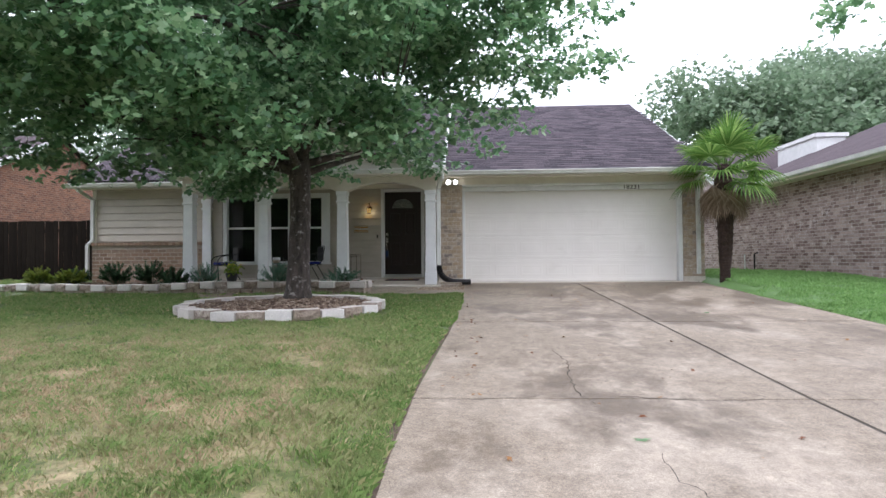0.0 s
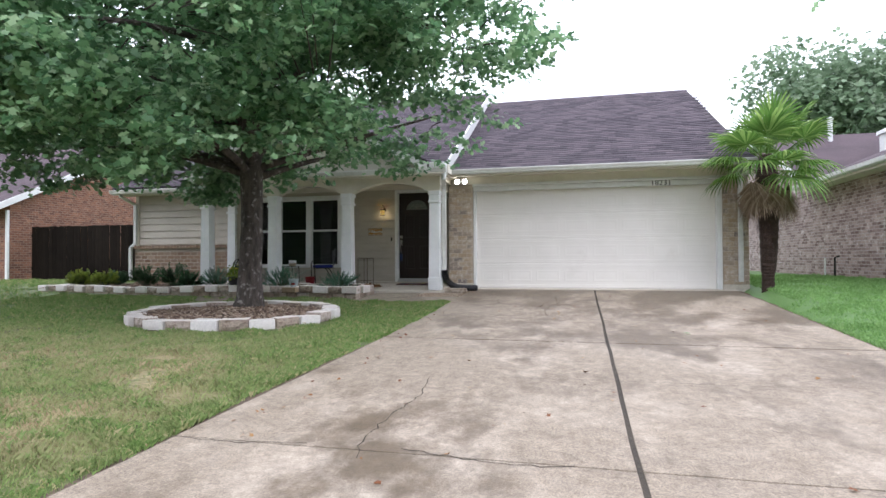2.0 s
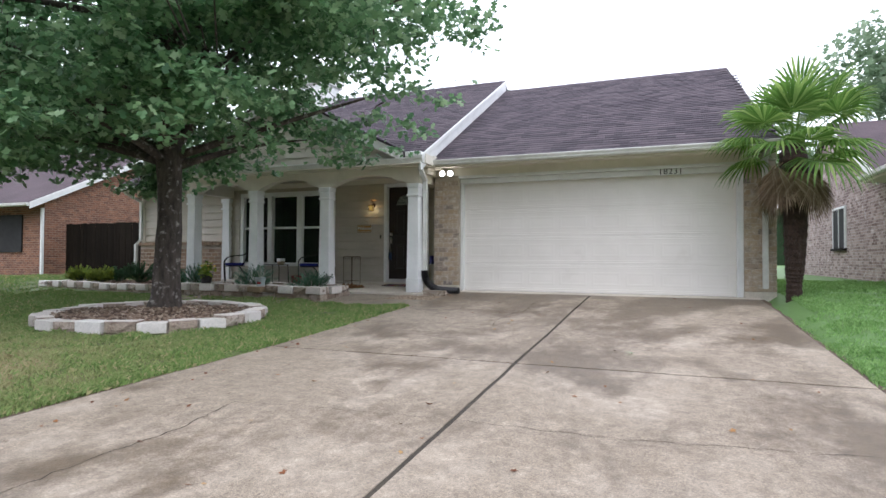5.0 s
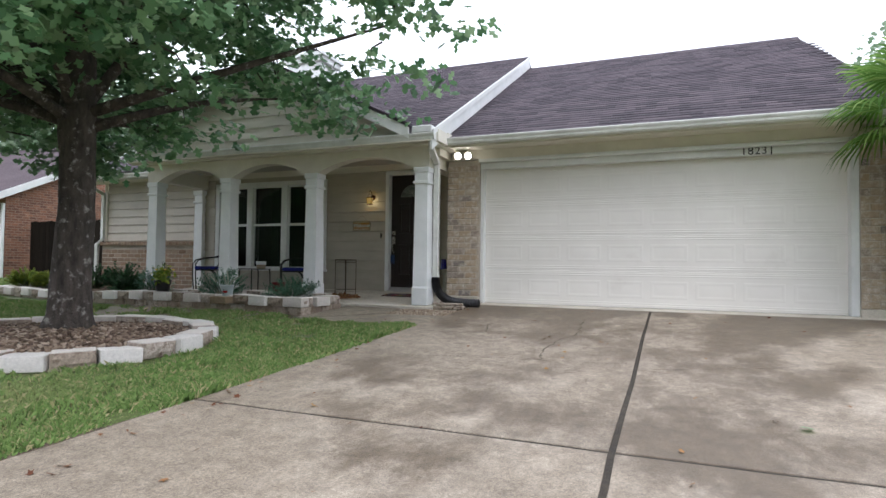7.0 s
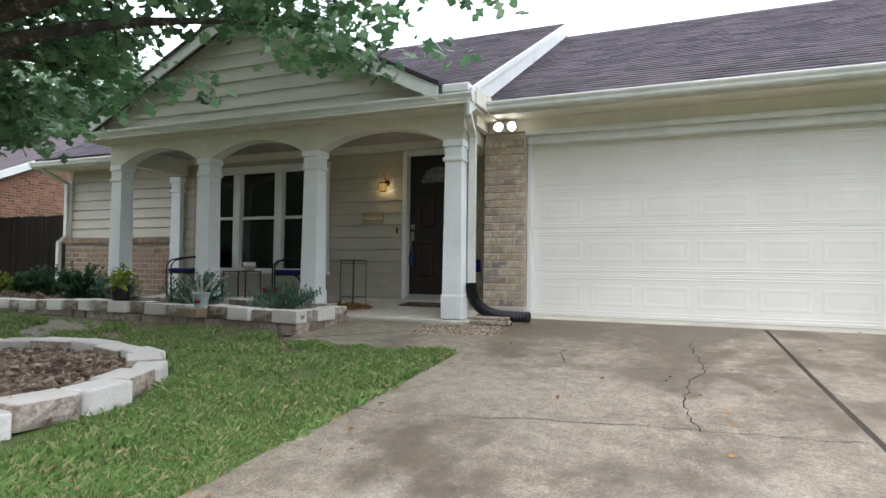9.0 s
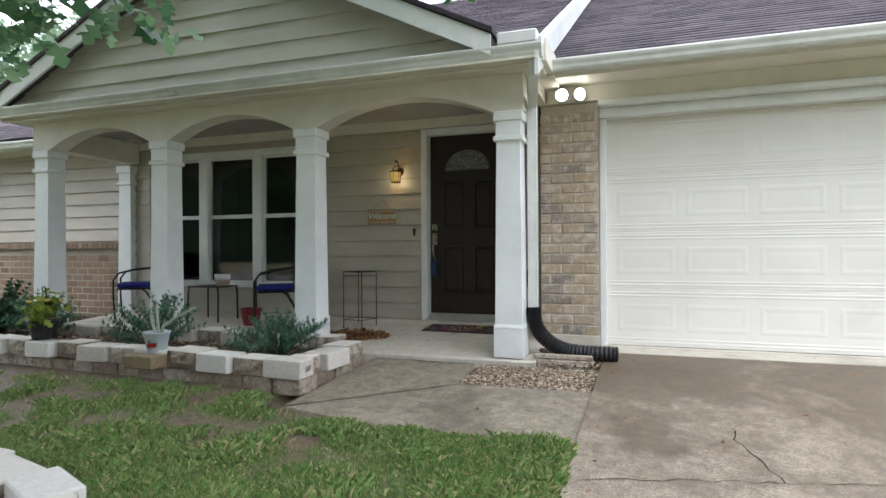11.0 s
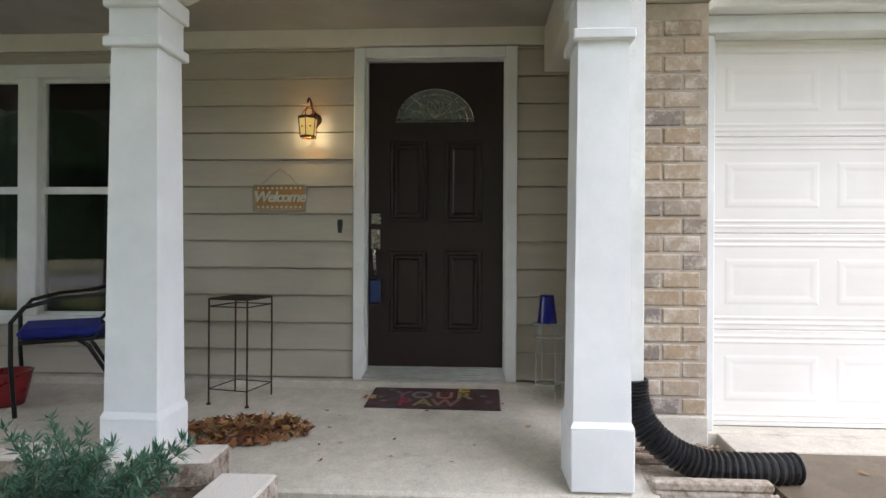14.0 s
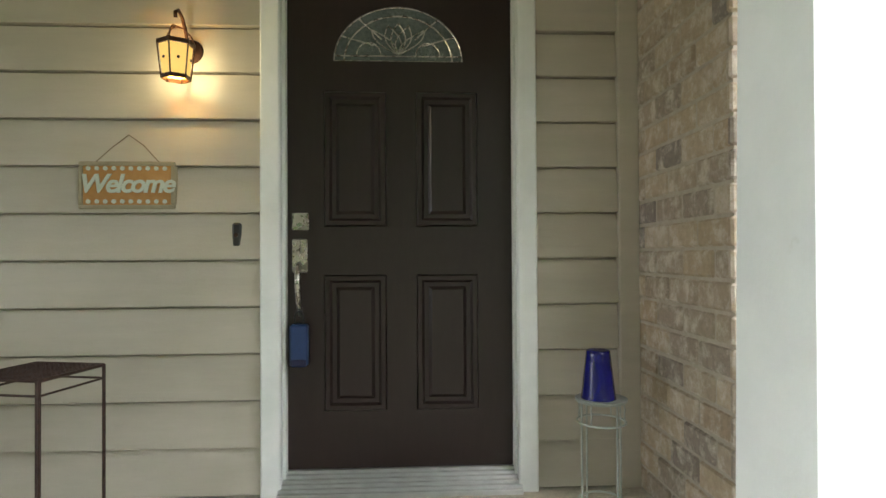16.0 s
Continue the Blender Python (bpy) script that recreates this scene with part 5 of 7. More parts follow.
# porch furniture
def porch_rest(x, y):
    return porch_z(y)


def wire_stand():
    z = porch_z(0.2)
    st = thing("plant_stand", "tall rusty square wire plant stand", "plant stand", at=(-2.735, 0.25, z), turn=-12)
    w, h = 0.13, 0.625
    for x in (-w, w):
        for y in (-w, w):
            part("leg", Build().tube([(x, y, 0.0), (x, y, h)], 0.0055, 6), M["iron"], st)
            part("foot", Build().lathe(x, y, [(0.012, -0.004), (0.012, 0.006), (0.006, 0.01)], 8), M["iron"], st)
    for hz in (0.09, h - 0.045):
        for a, e in (((-w, -w), (w, -w)), ((w, -w), (w, w)), ((w, w), (-w, w)), ((-w, w), (-w, -w))):
            part("rail", Build().tube([(*a, hz), (*e, hz)], 0.004, 5), M["iron"], st)
    fr_ = Build()
    for a, e in (((-w, -w), (w, -w)), ((w, -w), (w, w)), ((w, w), (-w, w)), ((-w, w), (-w, -w))):
        fr_.tube([(*a, h), (*e, h)], 0.006, 6)
    part("top_frame", fr_, M["iron"], st)
    mesh_top = Build()
    for i in range(15):
        u = -w + 2 * w * (i + 0.5) / 15
        mesh_top.tube([(u, -w, h + 0.001), (u, w, h + 0.001)], 0.0026, 4, caps=False).tube([(-w, u, h + 0.003), (w, u, h + 0.003)], 0.0026, 4, caps=False)
    part("mesh_top", mesh_top, M["iron"], st, "woven wire top")
    return st


wire_stand()

grey_wire = surface("grey_green_wire", (0.38, 0.42, 0.38), (0.50, 0.54, 0.50), 60, 0.5, 0.1, 120, metal=0.3)
s2 = thing("wire_stand", "small round pale wire plant stand", "plant stand", at=(-0.86, 0.36, porch_z(0.36)))
R2 = 0.085
for hz, r in ((0.10, R2), (0.385, R2), (0.46, R2)):
    part("ring", Build().tube([(r * math.cos(radians(15 * i)), r * math.sin(radians(15 * i)), hz) for i in range(24)], 0.004, 6, closed=True), grey_wire, s2)
part("top_disc", Build().lathe(0, 0, [(R2 + 0.006, 0.462), (R2 + 0.006, 0.468), (0.001, 0.468)], 24), grey_wire, s2)
for i in range(4):
    a = radians(90 * i + 20)
    part("leg", Build().tube([(R2 * math.cos(a), R2 * math.sin(a), 0.0), (R2 * math.cos(a), R2 * math.sin(a), 0.462)], 0.0035, 6), grey_wire, s2)
    part("scroll", Build().tube([(R2 * math.cos(a + 0.5) * (1 + 0.02 * math.sin(k)), R2 * math.sin(a + 0.5), 0.39 + 0.006 * k) for k in range(12)], 0.003, 5), grey_wire, s2)
cup = thing("blue_cup", "upturned shiny dark blue ribbed plastic cup", "cup", at=(-0.87, 0.36, porch_z(0.36) + 0.468))
cobalt = surface("cobalt_plastic", (0.006, 0.006, 0.13), (0.010, 0.010, 0.20), 12, 0.15, 0.02, 60)
prof = [(0.062, 0.0), (0.062, 0.006)]
for i in range(14):
    z = 0.008 + 0.0095 * i
    prof += [(0.059 - 0.0011 * i, z), (0.0605 - 0.0011 * i, z + 0.005)]
prof += [(0.043, 0.155), (0.042, 0.168), (0.038, 0.171), (0.001, 0.169)]
part("cup_wall", Build().lathe(0, 0, prof, 28), cobalt, cup, smooth=True)

mat_th = thing("door_mat", "worn dark red door mat with coloured letters", "door mat", at=(-1.555, 0.355, porch_z(0.355)), turn=-1)
slope_m = pose(0, 0, 0, math.degrees(math.atan(0.0685)), 0, 0)
rug = surface("worn_red_mat", (0.055, 0.018, 0.018), (0.12, 0.04, 0.04), 12, 0.95, 0.9, 150, 3, 0.5, stain=(0.06, 0.055, 0.06), stain_scale=4, stain_at=(0.45, 0.65))
part("mat_body", Build().box(-0.395, -0.205, 0.003, 0.395, 0.205, 0.012, 0.003), rug, mat_th, at=slope_m)
part("rubber_edge", Build().box(-0.40, -0.21, -0.001, 0.40, 0.21, 0.006), M["black_plastic"], mat_th, at=slope_m)
mat_inks = [surface("mat_ink_%s" % n, c, tuple(v * 1.4 for v in c), 30, 0.95, 0.5, 120) for n, c in (("rose", (0.20, 0.09, 0.08)), ("grey", (0.17, 0.15, 0.14)), ("salmon", (0.27, 0.11, 0.07)), ("olive", (0.20, 0.18, 0.06)), ("red", (0.24, 0.03, 0.05)), ("yellow", (0.42, 0.30, 0.05)))]
for ch, x, y, ink in (("Y", -0.20, 0.0, 0), ("O", -0.08, 0.0, 1), ("U", 0.06, 0.0, 2), ("R", 0.18, 0.0, 3), ("P", -0.17, -0.135, 4), ("A", -0.06, -0.135, 3), ("W", 0.07, -0.135, 0), ("E", 0.175, 0.135, 5)):
    letters(ch, 0.165, mat_inks[ink], mat_th, slope_m @ pose(x, y, 0.0135), deep=0.0015, offset=0.003)
for x, y in ((-0.33, -0.05), (-0.30, -0.12), (0.30, 0.0), (0.33, -0.11), (-0.28, 0.09)):
    part("paw_print", Build().lathe(x, y, [(0.022, 0.012), (0.02, 0.0145), (0.001, 0.0145)], 10).lathe(x - 0.02, y + 0.028, [(0.009, 0.012), (0.001, 0.0145)], 8).lathe(x + 0.004, y + 0.035, [(0.009, 0.012), (0.001, 0.0145)], 8).lathe(x + 0.026, y + 0.026, [(0.009, 0.012), (0.001, 0.0145)], 8), M["black_plastic"], mat_th, at=slope_m)


def cane_chair(x, y, turn):
    """Black tube-frame patio chair with curved arms and a blue cushion."""
    c = thing("patio_chair", "black metal-tube patio chair with blue cushion", "chair", group="patio chairs", at=(x, y, porch_z(y)), turn=turn)
    bm_ = M["black_metal"]
    for s in (-1, 1):
        part("arm_leg", Build().tube([(s * 0.27, -0.24, 0.0), (s * 0.27, -0.26, 0.30), (s * 0.275, -0.26, 0.52), (s * 0.275, -0.20, 0.60), (s * 0.27, -0.05, 0.64), (s * 0.25, 0.16, 0.66), (s * 0.23, 0.24, 0.70)], 0.012, 8), bm_, c, smooth=True)
        part("rear_leg", Build().tube([(s * 0.23, 0.30, 0.0), (s * 0.23, 0.10, 0.36), (s * 0.23, 0.02, 0.42)], 0.012, 8), bm_, c, smooth=True)
        part("back_post", Build().tube([(s * 0.23, -0.22, 0.40), (s * 0.23, 0.12, 0.40), (s * 0.225, 0.20, 0.50), (s * 0.21, 0.27, 0.80)], 0.012, 8), bm_, c, smooth=True)
    part("back_rail", Build().tube([(-0.21, 0.27, 0.80), (-0.15, 0.285, 0.845), (0.15, 0.285, 0.845), (0.21, 0.27, 0.80)], 0.012, 8), bm_, c, smooth=True)
    part("back_sling", Build().box(-0.2, 0.235, 0.50, 0.2, 0.25, 0.82, 0.006), bm_, c, at=pose(0, 0, 0, 0, 0, 0))
    part("seat_frame", Build().box(-0.24, -0.23, 0.392, 0.24, 0.2, 0.412, 0.006), bm_, c)
    part("cushion", Build().box(-0.235, -0.24, 0.413, 0.235, 0.19, 0.475, 0.025), surface("blue_cushion", (0.012, 0.018, 0.17), (0.02, 0.03, 0.26), 14, 0.9, 0.5, 120), c, "royal blue seat cushion")
    return c


cane_chair(-3.76, 0.16, -55)
cane_chair(-5.86, 0.16, -50)
tb = thing("side_table", "low black metal patio side table", "table", at=(-4.77, 0.24, porch_z(0.24)))
part("table_top", Build().box(-0.235, -0.19, 0.42, 0.235, 0.19, 0.436, 0.01), M["black_metal"], tb)
for x in (-0.225, 0.225):
    for y in (-0.17, 0.17):
        part("leg", Build().tube([(x * 1.02, y * 1.05, 0.0), (x, y, 0.36), (x * 0.96, y, 0.41), (x * 0.9, y, 0.426)], 0.011, 8), M["black_metal"], tb, smooth=True)
pot = thing("stone_pot", "two-tone white and tan ceramic candle pot", "pot", at=(-4.64, 0.26, porch_z(0.24) + 0.436))
part("pot_wall", Build().lathe(0, 0, [(0.07, 0.0), (0.085, 0.02), (0.092, 0.075)], 20), surface("tan_ceramic", (0.34, 0.27, 0.18), (0.42, 0.34, 0.24), 20, 0.6, 0.2, 60), pot, smooth=True)
part("pot_rim", Build().lathe(0, 0, [(0.092, 0.076), (0.094, 0.14), (0.086, 0.142), (0.083, 0.09), (0.001, 0.09)], 20), M["trim"], pot, smooth=True)
red = thing("red_bowl_planter", "dark red plastic bowl planter on the porch", "planter", at=(-4.08, 0.08, porch_z(0.08)))
part("bowl", Build().lathe(0, 0, [(0.085, 0.0), (0.10, 0.06), (0.125, 0.185), (0.134, 0.20), (0.118, 0.20), (0.10, 0.12), (0.001, 0.11)], 20), surface("red_plastic", (0.20, 0.009, 0.014), (0.28, 0.018, 0.024), 12, 0.35, 0.02), red, smooth=True)

# dry leaves swept into a heap on the porch, and loose ones
dry = random_palette("dry_leaf", [(0.0, (0.10, 0.035, 0.02)), (0.35, (0.20, 0.075, 0.03)), (0.7, (0.32, 0.16, 0.06)), (1.0, (0.42, 0.27, 0.12))], 0.8, 0.3, 60, island=True)
rng = np.random.default_rng(5)


def leaf_card(size):
    """A curled lobed leaf: outline of 10 points, centre at the origin."""
    ang = np.linspace(0, 2 * np.pi, 10, endpoint=False)
    r = np.where(np.arange(10) % 2 == 0, 1.0, 0.5) * rng.uniform(0.8, 1.2, 10)
    x, y = np.cos(ang) * r, np.sin(ang) * r * 0.7
    z = 0.35 * (x * x) * rng.uniform(-1, 1) + 0.3 * y * rng.uniform(-1, 1)
    return np.stack([x, y, z], 1) * size


def rot(a, b, c):
    return np.array(Euler((a, b, c)).to_matrix())


def scatter_leaves(name, spots, material, parent=None):
    v, f = [], []
    for x, y, z, s, tilt in spots:
        m = rot(rng.uniform(-tilt, tilt), rng.uniform(-tilt, tilt), rng.uniform(0, 6.28))
        pts = leaf_card(s) @ m.T
        pts[:, 2] -= pts[:, 2].min() - 0.001
        pts = pts + (x, y, z)
        n = len(v)
        c = pts.mean(0) + (0, 0, s * 0.06)
        v.extend(map(tuple, pts))
        v.append(tuple(c))
        f.extend((n + i, n + (i + 1) % 10, n + 10) for i in range(10))
    return quick_mesh(name, v, f, material)


heap = []
for i in range(520):
    u, a = math.sqrt(rng.uniform()), rng.uniform(0, 6.28)
    x, y = -2.53 + 0.37 * u * math.cos(a), -0.27 + 0.19 * u * math.sin(a) + 0.04 * u * math.cos(a)
    heap.append((x, y, porch_z(y) + 0.07 * (1 - u) * rng.uniform(0, 1), rng.uniform(0.022, 0.045), 0.7))
tagged(part("leaf_heap", scatter_leaves("leaf_heap", heap, dry), dry), "swept heap of dry brown oak leaves on the porch", "leaves", kind="stuff")
loose = [(-1.98, 0.30, porch_z(0.3), 0.045, 0.3), (-1.93, 0.29, porch_z(0.29), 0.04, 0.3)]
loose += [(rng.uniform(-2.2, -1.0), y, porch_z(y), rng.uniform(0.01, 0.028), 0.3) for y in rng.uniform(-0.75, 0.3, 16)]
loose += [(x, y, walk_level(y) + 0.001, rng.uniform(0.012, 0.03), 0.3) for x, y in zip(rng.uniform(-1.9, -0.2, 10), rng.uniform(-2.3, -1.6, 10))]
loose += [(x, y, fall(y) + 0.001, rng.uniform(0.012, 0.032), 0.3) for x, y in zip(rng.uniform(0, 5.1, 110), -12.0 * rng.uniform(0.02, 1, 110))]
loose += [(rng.uniform(-0.1, 0.25), y, fall(y) + 0.001, rng.uniform(0.012, 0.03), 0.3) for y in rng.uniform(-9.5, -1, 60)]
tagged(part("fallen_leaves", scatter_leaves("fallen_leaves", loose, dry), dry), "scattered dry leaves on the concrete", "leaves", kind="stuff")
fresh = [(3.45, -5.2, fall(-5.2) + 0.002, 0.07, 0.3), (1.1, -10.2, fall(-10.2) + 0.002, 0.06, 0.3)]
tagged(part("green_leaf", scatter_leaves("green_leaf", fresh, M["leaf"]), M["leaf"]), "yellow-green fallen oak leaves on the driveway", "leaf", kind="stuff")

# chimney behind the porch gable
chim = thing("chimney", "white lap-sided chimney with a stepped cap", "chimney", at=(-6.5, 4.5, -0.2))
part("chimney_shaft", Build().box(-0.55, -0.4, 4.4, 0.55, 0.4, 6.35), M["trim"], chim)
part("cap", Build().box(-0.62, -0.47, 6.2, 0.62, 0.47, 6.34, 0.01).box(-0.68, -0.53, 6.34, 0.68, 0.53, 6.44, 0.01), M["trim"], chim)
part("flue", Build().lathe(0, 0, [(0.15, 6.44), (0.15, 6.62), (0.2, 6.62), (0.2, 6.68), (0.001, 6.72)], 16), M["black_metal"], chim)


# ---- neighbours and fence ----
def window_unit(parent, x, y0, y1, z0, z1, face):
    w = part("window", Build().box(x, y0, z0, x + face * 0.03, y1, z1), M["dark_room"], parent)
    f = Build()
    for a, e, p, q in ((y0 - 0.05, y1 + 0.05, z1, z1 + 0.06), (y0 - 0.05, y0, z0, z1), (y1, y1 + 0.05, z0, z1), ((y0 + y1) / 2 - 0.02, (y0 + y1) / 2 + 0.02, z0, z1)):
        f.box(min(x, x + face * 0.05), a, p, max(x, x + face * 0.05), e, q)
    part("frame", f, M["trim"], w)
    part("sill", Build().box(min(x, x + face * 0.1), y0 - 0.08, z0 - 0.07, max(x, x + face * 0.1), y1 + 0.08, z0), M["fence"], w)


nr = thing("neighbour_house", "single-storey mottled brick house with brown shingles", "house", group="neighbouring houses")
NX = 8.5
part("wall", Build().box(NX, -3.2, -0.3, NX + 0.25, 16.0, 2.62), M["brick_right"], nr)
part("wall", Build().prism([(5.45, 2.621), (14.5, 2.621), (10.0, 4.75)], "x", NX + 0.0, NX + 0.25), M["brick_right"], nr)
part("wall", Build().box(NX + 0.25, -3.2, -0.3, 17.0, -2.95, 2.62), M["brick_right"], nr)
part("roof", Build().prism([(8.05, 2.62), (13.2, 4.75), (18.0, 2.7), (18.0, 2.6), (13.2, 4.65), (8.05, 2.52)], "y", -3.7, 5.6), M["roof_far"], nr)
b = Build()
b.prism([(5.2, 2.58), (10.0, 4.88), (14.9, 2.58), (14.9, 2.48), (10.0, 4.78), (5.2, 2.48)], "x", NX - 0.15, 17.0)
part("roof", b, M["roof_far"], nr)
part("rake_board", Build().prism([(5.2, 2.40), (5.2, 2.60), (10.0, 4.90), (10.0, 4.70)], "x", NX - 0.19, NX - 0.155), M["trim"], nr)
part("fascia", Build().box(8.02, -3.7, 2.44, 8.05, 5.4, 2.60), M["cream"], nr)
part("soffit", Build().box(8.05, -3.7, 2.46, NX, 5.4, 2.48), M["cream"], nr)
part("gutter", Build().prism([(8.02, 2.60), (7.91, 2.60), (7.92, 2.52), (7.95, 2.49), (8.02, 2.49)], "y", -3.7, 5.35), M["gutter"], nr)
window_unit(nr, NX, 8.5, 9.7, 1.0, 2.15, -1)
part("vent_pipe", Build().tube([(10.4, 9.3, 4.4), (10.4, 9.3, 5.3)], 0.07, 10).lathe(10.4, 9.3, [(0.09, 5.24), (0.1, 5.3), (0.001, 5.36)], 10), M["alu"], nr, "galvanised roof vent")
part("chimney", Build().box(11.0, 5.1, 3.3, 11.9, 7.4, 4.30).box(10.94, 5.04, 4.30, 11.96, 7.46, 4.42), M["trim"], nr, "white boxed chimney")
part("cleanout_pipe", Build().tube([(NX - 0.12, 4.35, 0.05), (NX - 0.12, 4.35, 0.62)], 0.022, 8), M["trim"], nr, "white pipe")
part("gas_pipe", Build().tube([(NX - 0.12, 3.75, 0.05), (NX - 0.12, 3.75, 0.62), (NX - 0.02, 3.75, 0.66)], 0.024, 8), M["black_metal"], nr, "black pipe")

nl = thing("neighbour_house", "orange brick house with white rake boards", "house", group="neighbouring houses")
LX = -15.9
part("wall", Build().box(LX - 0.25, 2.35, -0.3, LX, 14.0, 2.55), M["brick_left"], nl)
part("wall", Build().prism([(2.35, 2.551), (13.9, 2.551), (8.1, 5.3)], "x", LX - 0.25, LX), M["brick_left"], nl)
part("wall", Build().box(-26.0, 2.35, -0.3, LX - 0.25, 2.6, 2.55), M["brick_left_x"], nl)
part("roof", Build().prism([(1.7, 2.42), (8.1, 5.55), (14.5, 2.42), (14.5, 2.30), (8.1, 5.43), (1.7, 2.30)], "x", -27.0, LX + 0.2), M["roof_far"], nl)
part("rake_board", Build().prism([(1.7, 2.22), (1.7, 2.44), (8.1, 5.57), (14.5, 2.44), (14.5, 2.22), (8.1, 5.35)], "x", LX + 0.205, LX + 0.24), M["trim"], nl)
part("gutter", Build().prism([(1.72, 2.42), (1.6, 2.42), (1.61, 2.34), (1.65, 2.31), (1.72, 2.31)], "x", -27.0, LX + 0.2), M["gutter"], nl)
part("downspout", Build().box(LX - 0.06, 2.24, -0.1, LX + 0.03, 2.32, 2.3, 0.005), M["trim"], nl)
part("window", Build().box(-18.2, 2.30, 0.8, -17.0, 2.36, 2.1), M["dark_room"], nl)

fence = thing("fence", "weathered wooden board fence between the houses, tree shade coloured in", "fence")
x = -15.75
plank = None
while x < -9.7:
    if plank is None:
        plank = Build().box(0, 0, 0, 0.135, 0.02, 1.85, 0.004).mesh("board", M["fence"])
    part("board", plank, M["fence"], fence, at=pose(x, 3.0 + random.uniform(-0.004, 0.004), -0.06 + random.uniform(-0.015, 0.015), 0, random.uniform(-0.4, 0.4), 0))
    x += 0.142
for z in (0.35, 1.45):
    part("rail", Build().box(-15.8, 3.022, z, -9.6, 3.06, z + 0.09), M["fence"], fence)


# ---- trees ----
def limb_path(a, e, bend, n=7):
    a, e = Vector(a), Vector(e)
    side = (e - a).cross(Vector((0, 0, 1)))
    side = side.normalized() if side.length > 1e-3 else Vector((1, 0, 0))
    out = []
    for i in range(n + 1):
        t = i / n
        w = math.sin(math.pi * t)
        out.append(a.lerp(e, t) + side * w * bend + Vector((0, 0, 1)) * w * abs(bend) * 0.8)
    return out


def foliage(name, clusters, material, per, radius, size, rng, flat=0.6):
    """Leaves round cluster centres: each a small lobed outline, turned at random but mostly facing up."""
    c = np.repeat(np.asarray(clusters, np.float32), per, axis=0)
    n = len(c)
    off = rng.normal(0, 1, (n, 3)) * (radius * 0.5, radius * 0.5, radius * 0.5 * flat)
    pos = c + off
    shape = np.array([(0, 0), (0.22, 0.16), (0.38, 0.44), (0.52, 0.15), (0.72, 0.30), (1.0, 0.0), (0.72, -0.30), (0.52, -0.15), (0.38, -0.44), (0.22, -0.16)], np.float32)
    yaw, pitch, roll = rng.uniform(0, 6.283, n), rng.normal(-0.3, 0.5, n), rng.normal(0, 0.6, n)
    s = size * rng.uniform(0.7, 1.3, n)
    d = np.stack([np.cos(yaw) * np.cos(pitch), np.sin(yaw) * np.cos(pitch), np.sin(pitch)], 1)
    lat = np.stack([-np.sin(yaw), np.cos(yaw), np.zeros(n)], 1)
    up = np.cross(d, lat)
    lat = lat * np.cos(roll)[:, None] + up * np.sin(roll)[:, None]
    v = pos[:, None, :] + (d[:, None, :] * shape[None, :, 0:1] + lat[:, None, :] * shape[None, :, 1:2]) * s[:, None, None]
    return quick_mesh(name, v.reshape(-1, 3), np.arange(n * 10).reshape(n, 10), material)


def fill_lobes(lobes, count, rng, shell=0.35):
    """Points in a union of ellipsoids, thicker towards their skins."""
    out = []
    vol = np.array([l[3] * l[4] * l[5] for l in lobes]) ** 0.62
    for l, k in zip(lobes, (count * vol / vol.sum()).astype(int)):
        v = rng.normal(0, 1, (k, 3))
        v /= np.linalg.norm(v, axis=1)[:, None]
        r = (shell + (1 - shell) * rng.uniform(0, 1, k)) ** 0.6
        p = np.array(l[:3]) + v * r[:, None] * np.array(l[3:])
        out.append(p)
    return np.concatenate(out)


TX, TY = -2.46, -5.06
oak = thing("oak_tree", "leafy green oak tree in a stone-ringed bed", "tree", at=(0, 0, 0))
rng = np.random.default_rng(11)
tr = Build()
fork = Vector((TX + 0.02, TY, 1.95))
trunk_pts = [Vector((TX - 0.02, TY, -0.25)), Vector((TX - 0.02, TY, -0.05)), Vector((TX - 0.01, TY, 0.1)), Vector((TX, TY, 0.5)), Vector((TX + 0.03, TY + 0.01, 1.1)), Vector((TX + 0.03, TY, 1.6)), fork,
             Vector((TX - 0.02, TY + 0.05, 2.8)), Vector((TX + 0.06, TY, 4.0)), Vector((TX, TY - 0.05, 5.4)), Vector((TX + 0.05, TY, 6.6))]
fine = spline(trunk_pts, 6)
rad_at = [0.25, 0.235, 0.19, 0.163, 0.154, 0.15, 0.155, 0.12, 0.10, 0.06, 0.02]
radii = [np.interp(i / 6, range(len(rad_at)), rad_at) for i in range(len(fine))]
tr.tube(fine, radii, 18)
v = []
for p in tr.v:
    a = math.atan2(p[1] - TY, p[0] - TX)
    k = 1 + 0.07 * noise.noise((math.cos(a) * 2.5, math.sin(a) * 2.5, p[2] * 1.3)) + 0.05 * noise.noise((p[0] * 14, p[1] * 14, p[2] * 5))
    if p[2] < 0.15:
        k += 0.12 * math.sin(a * 5) * (0.15 - p[2])
    v.append((TX + (p[0] - TX) * k, TY + (p[1] - TY) * k, p[2]))
tr.v = v
part("trunk", tr, M["bark"], oak, "grey-brown ridged bark", smooth=True)
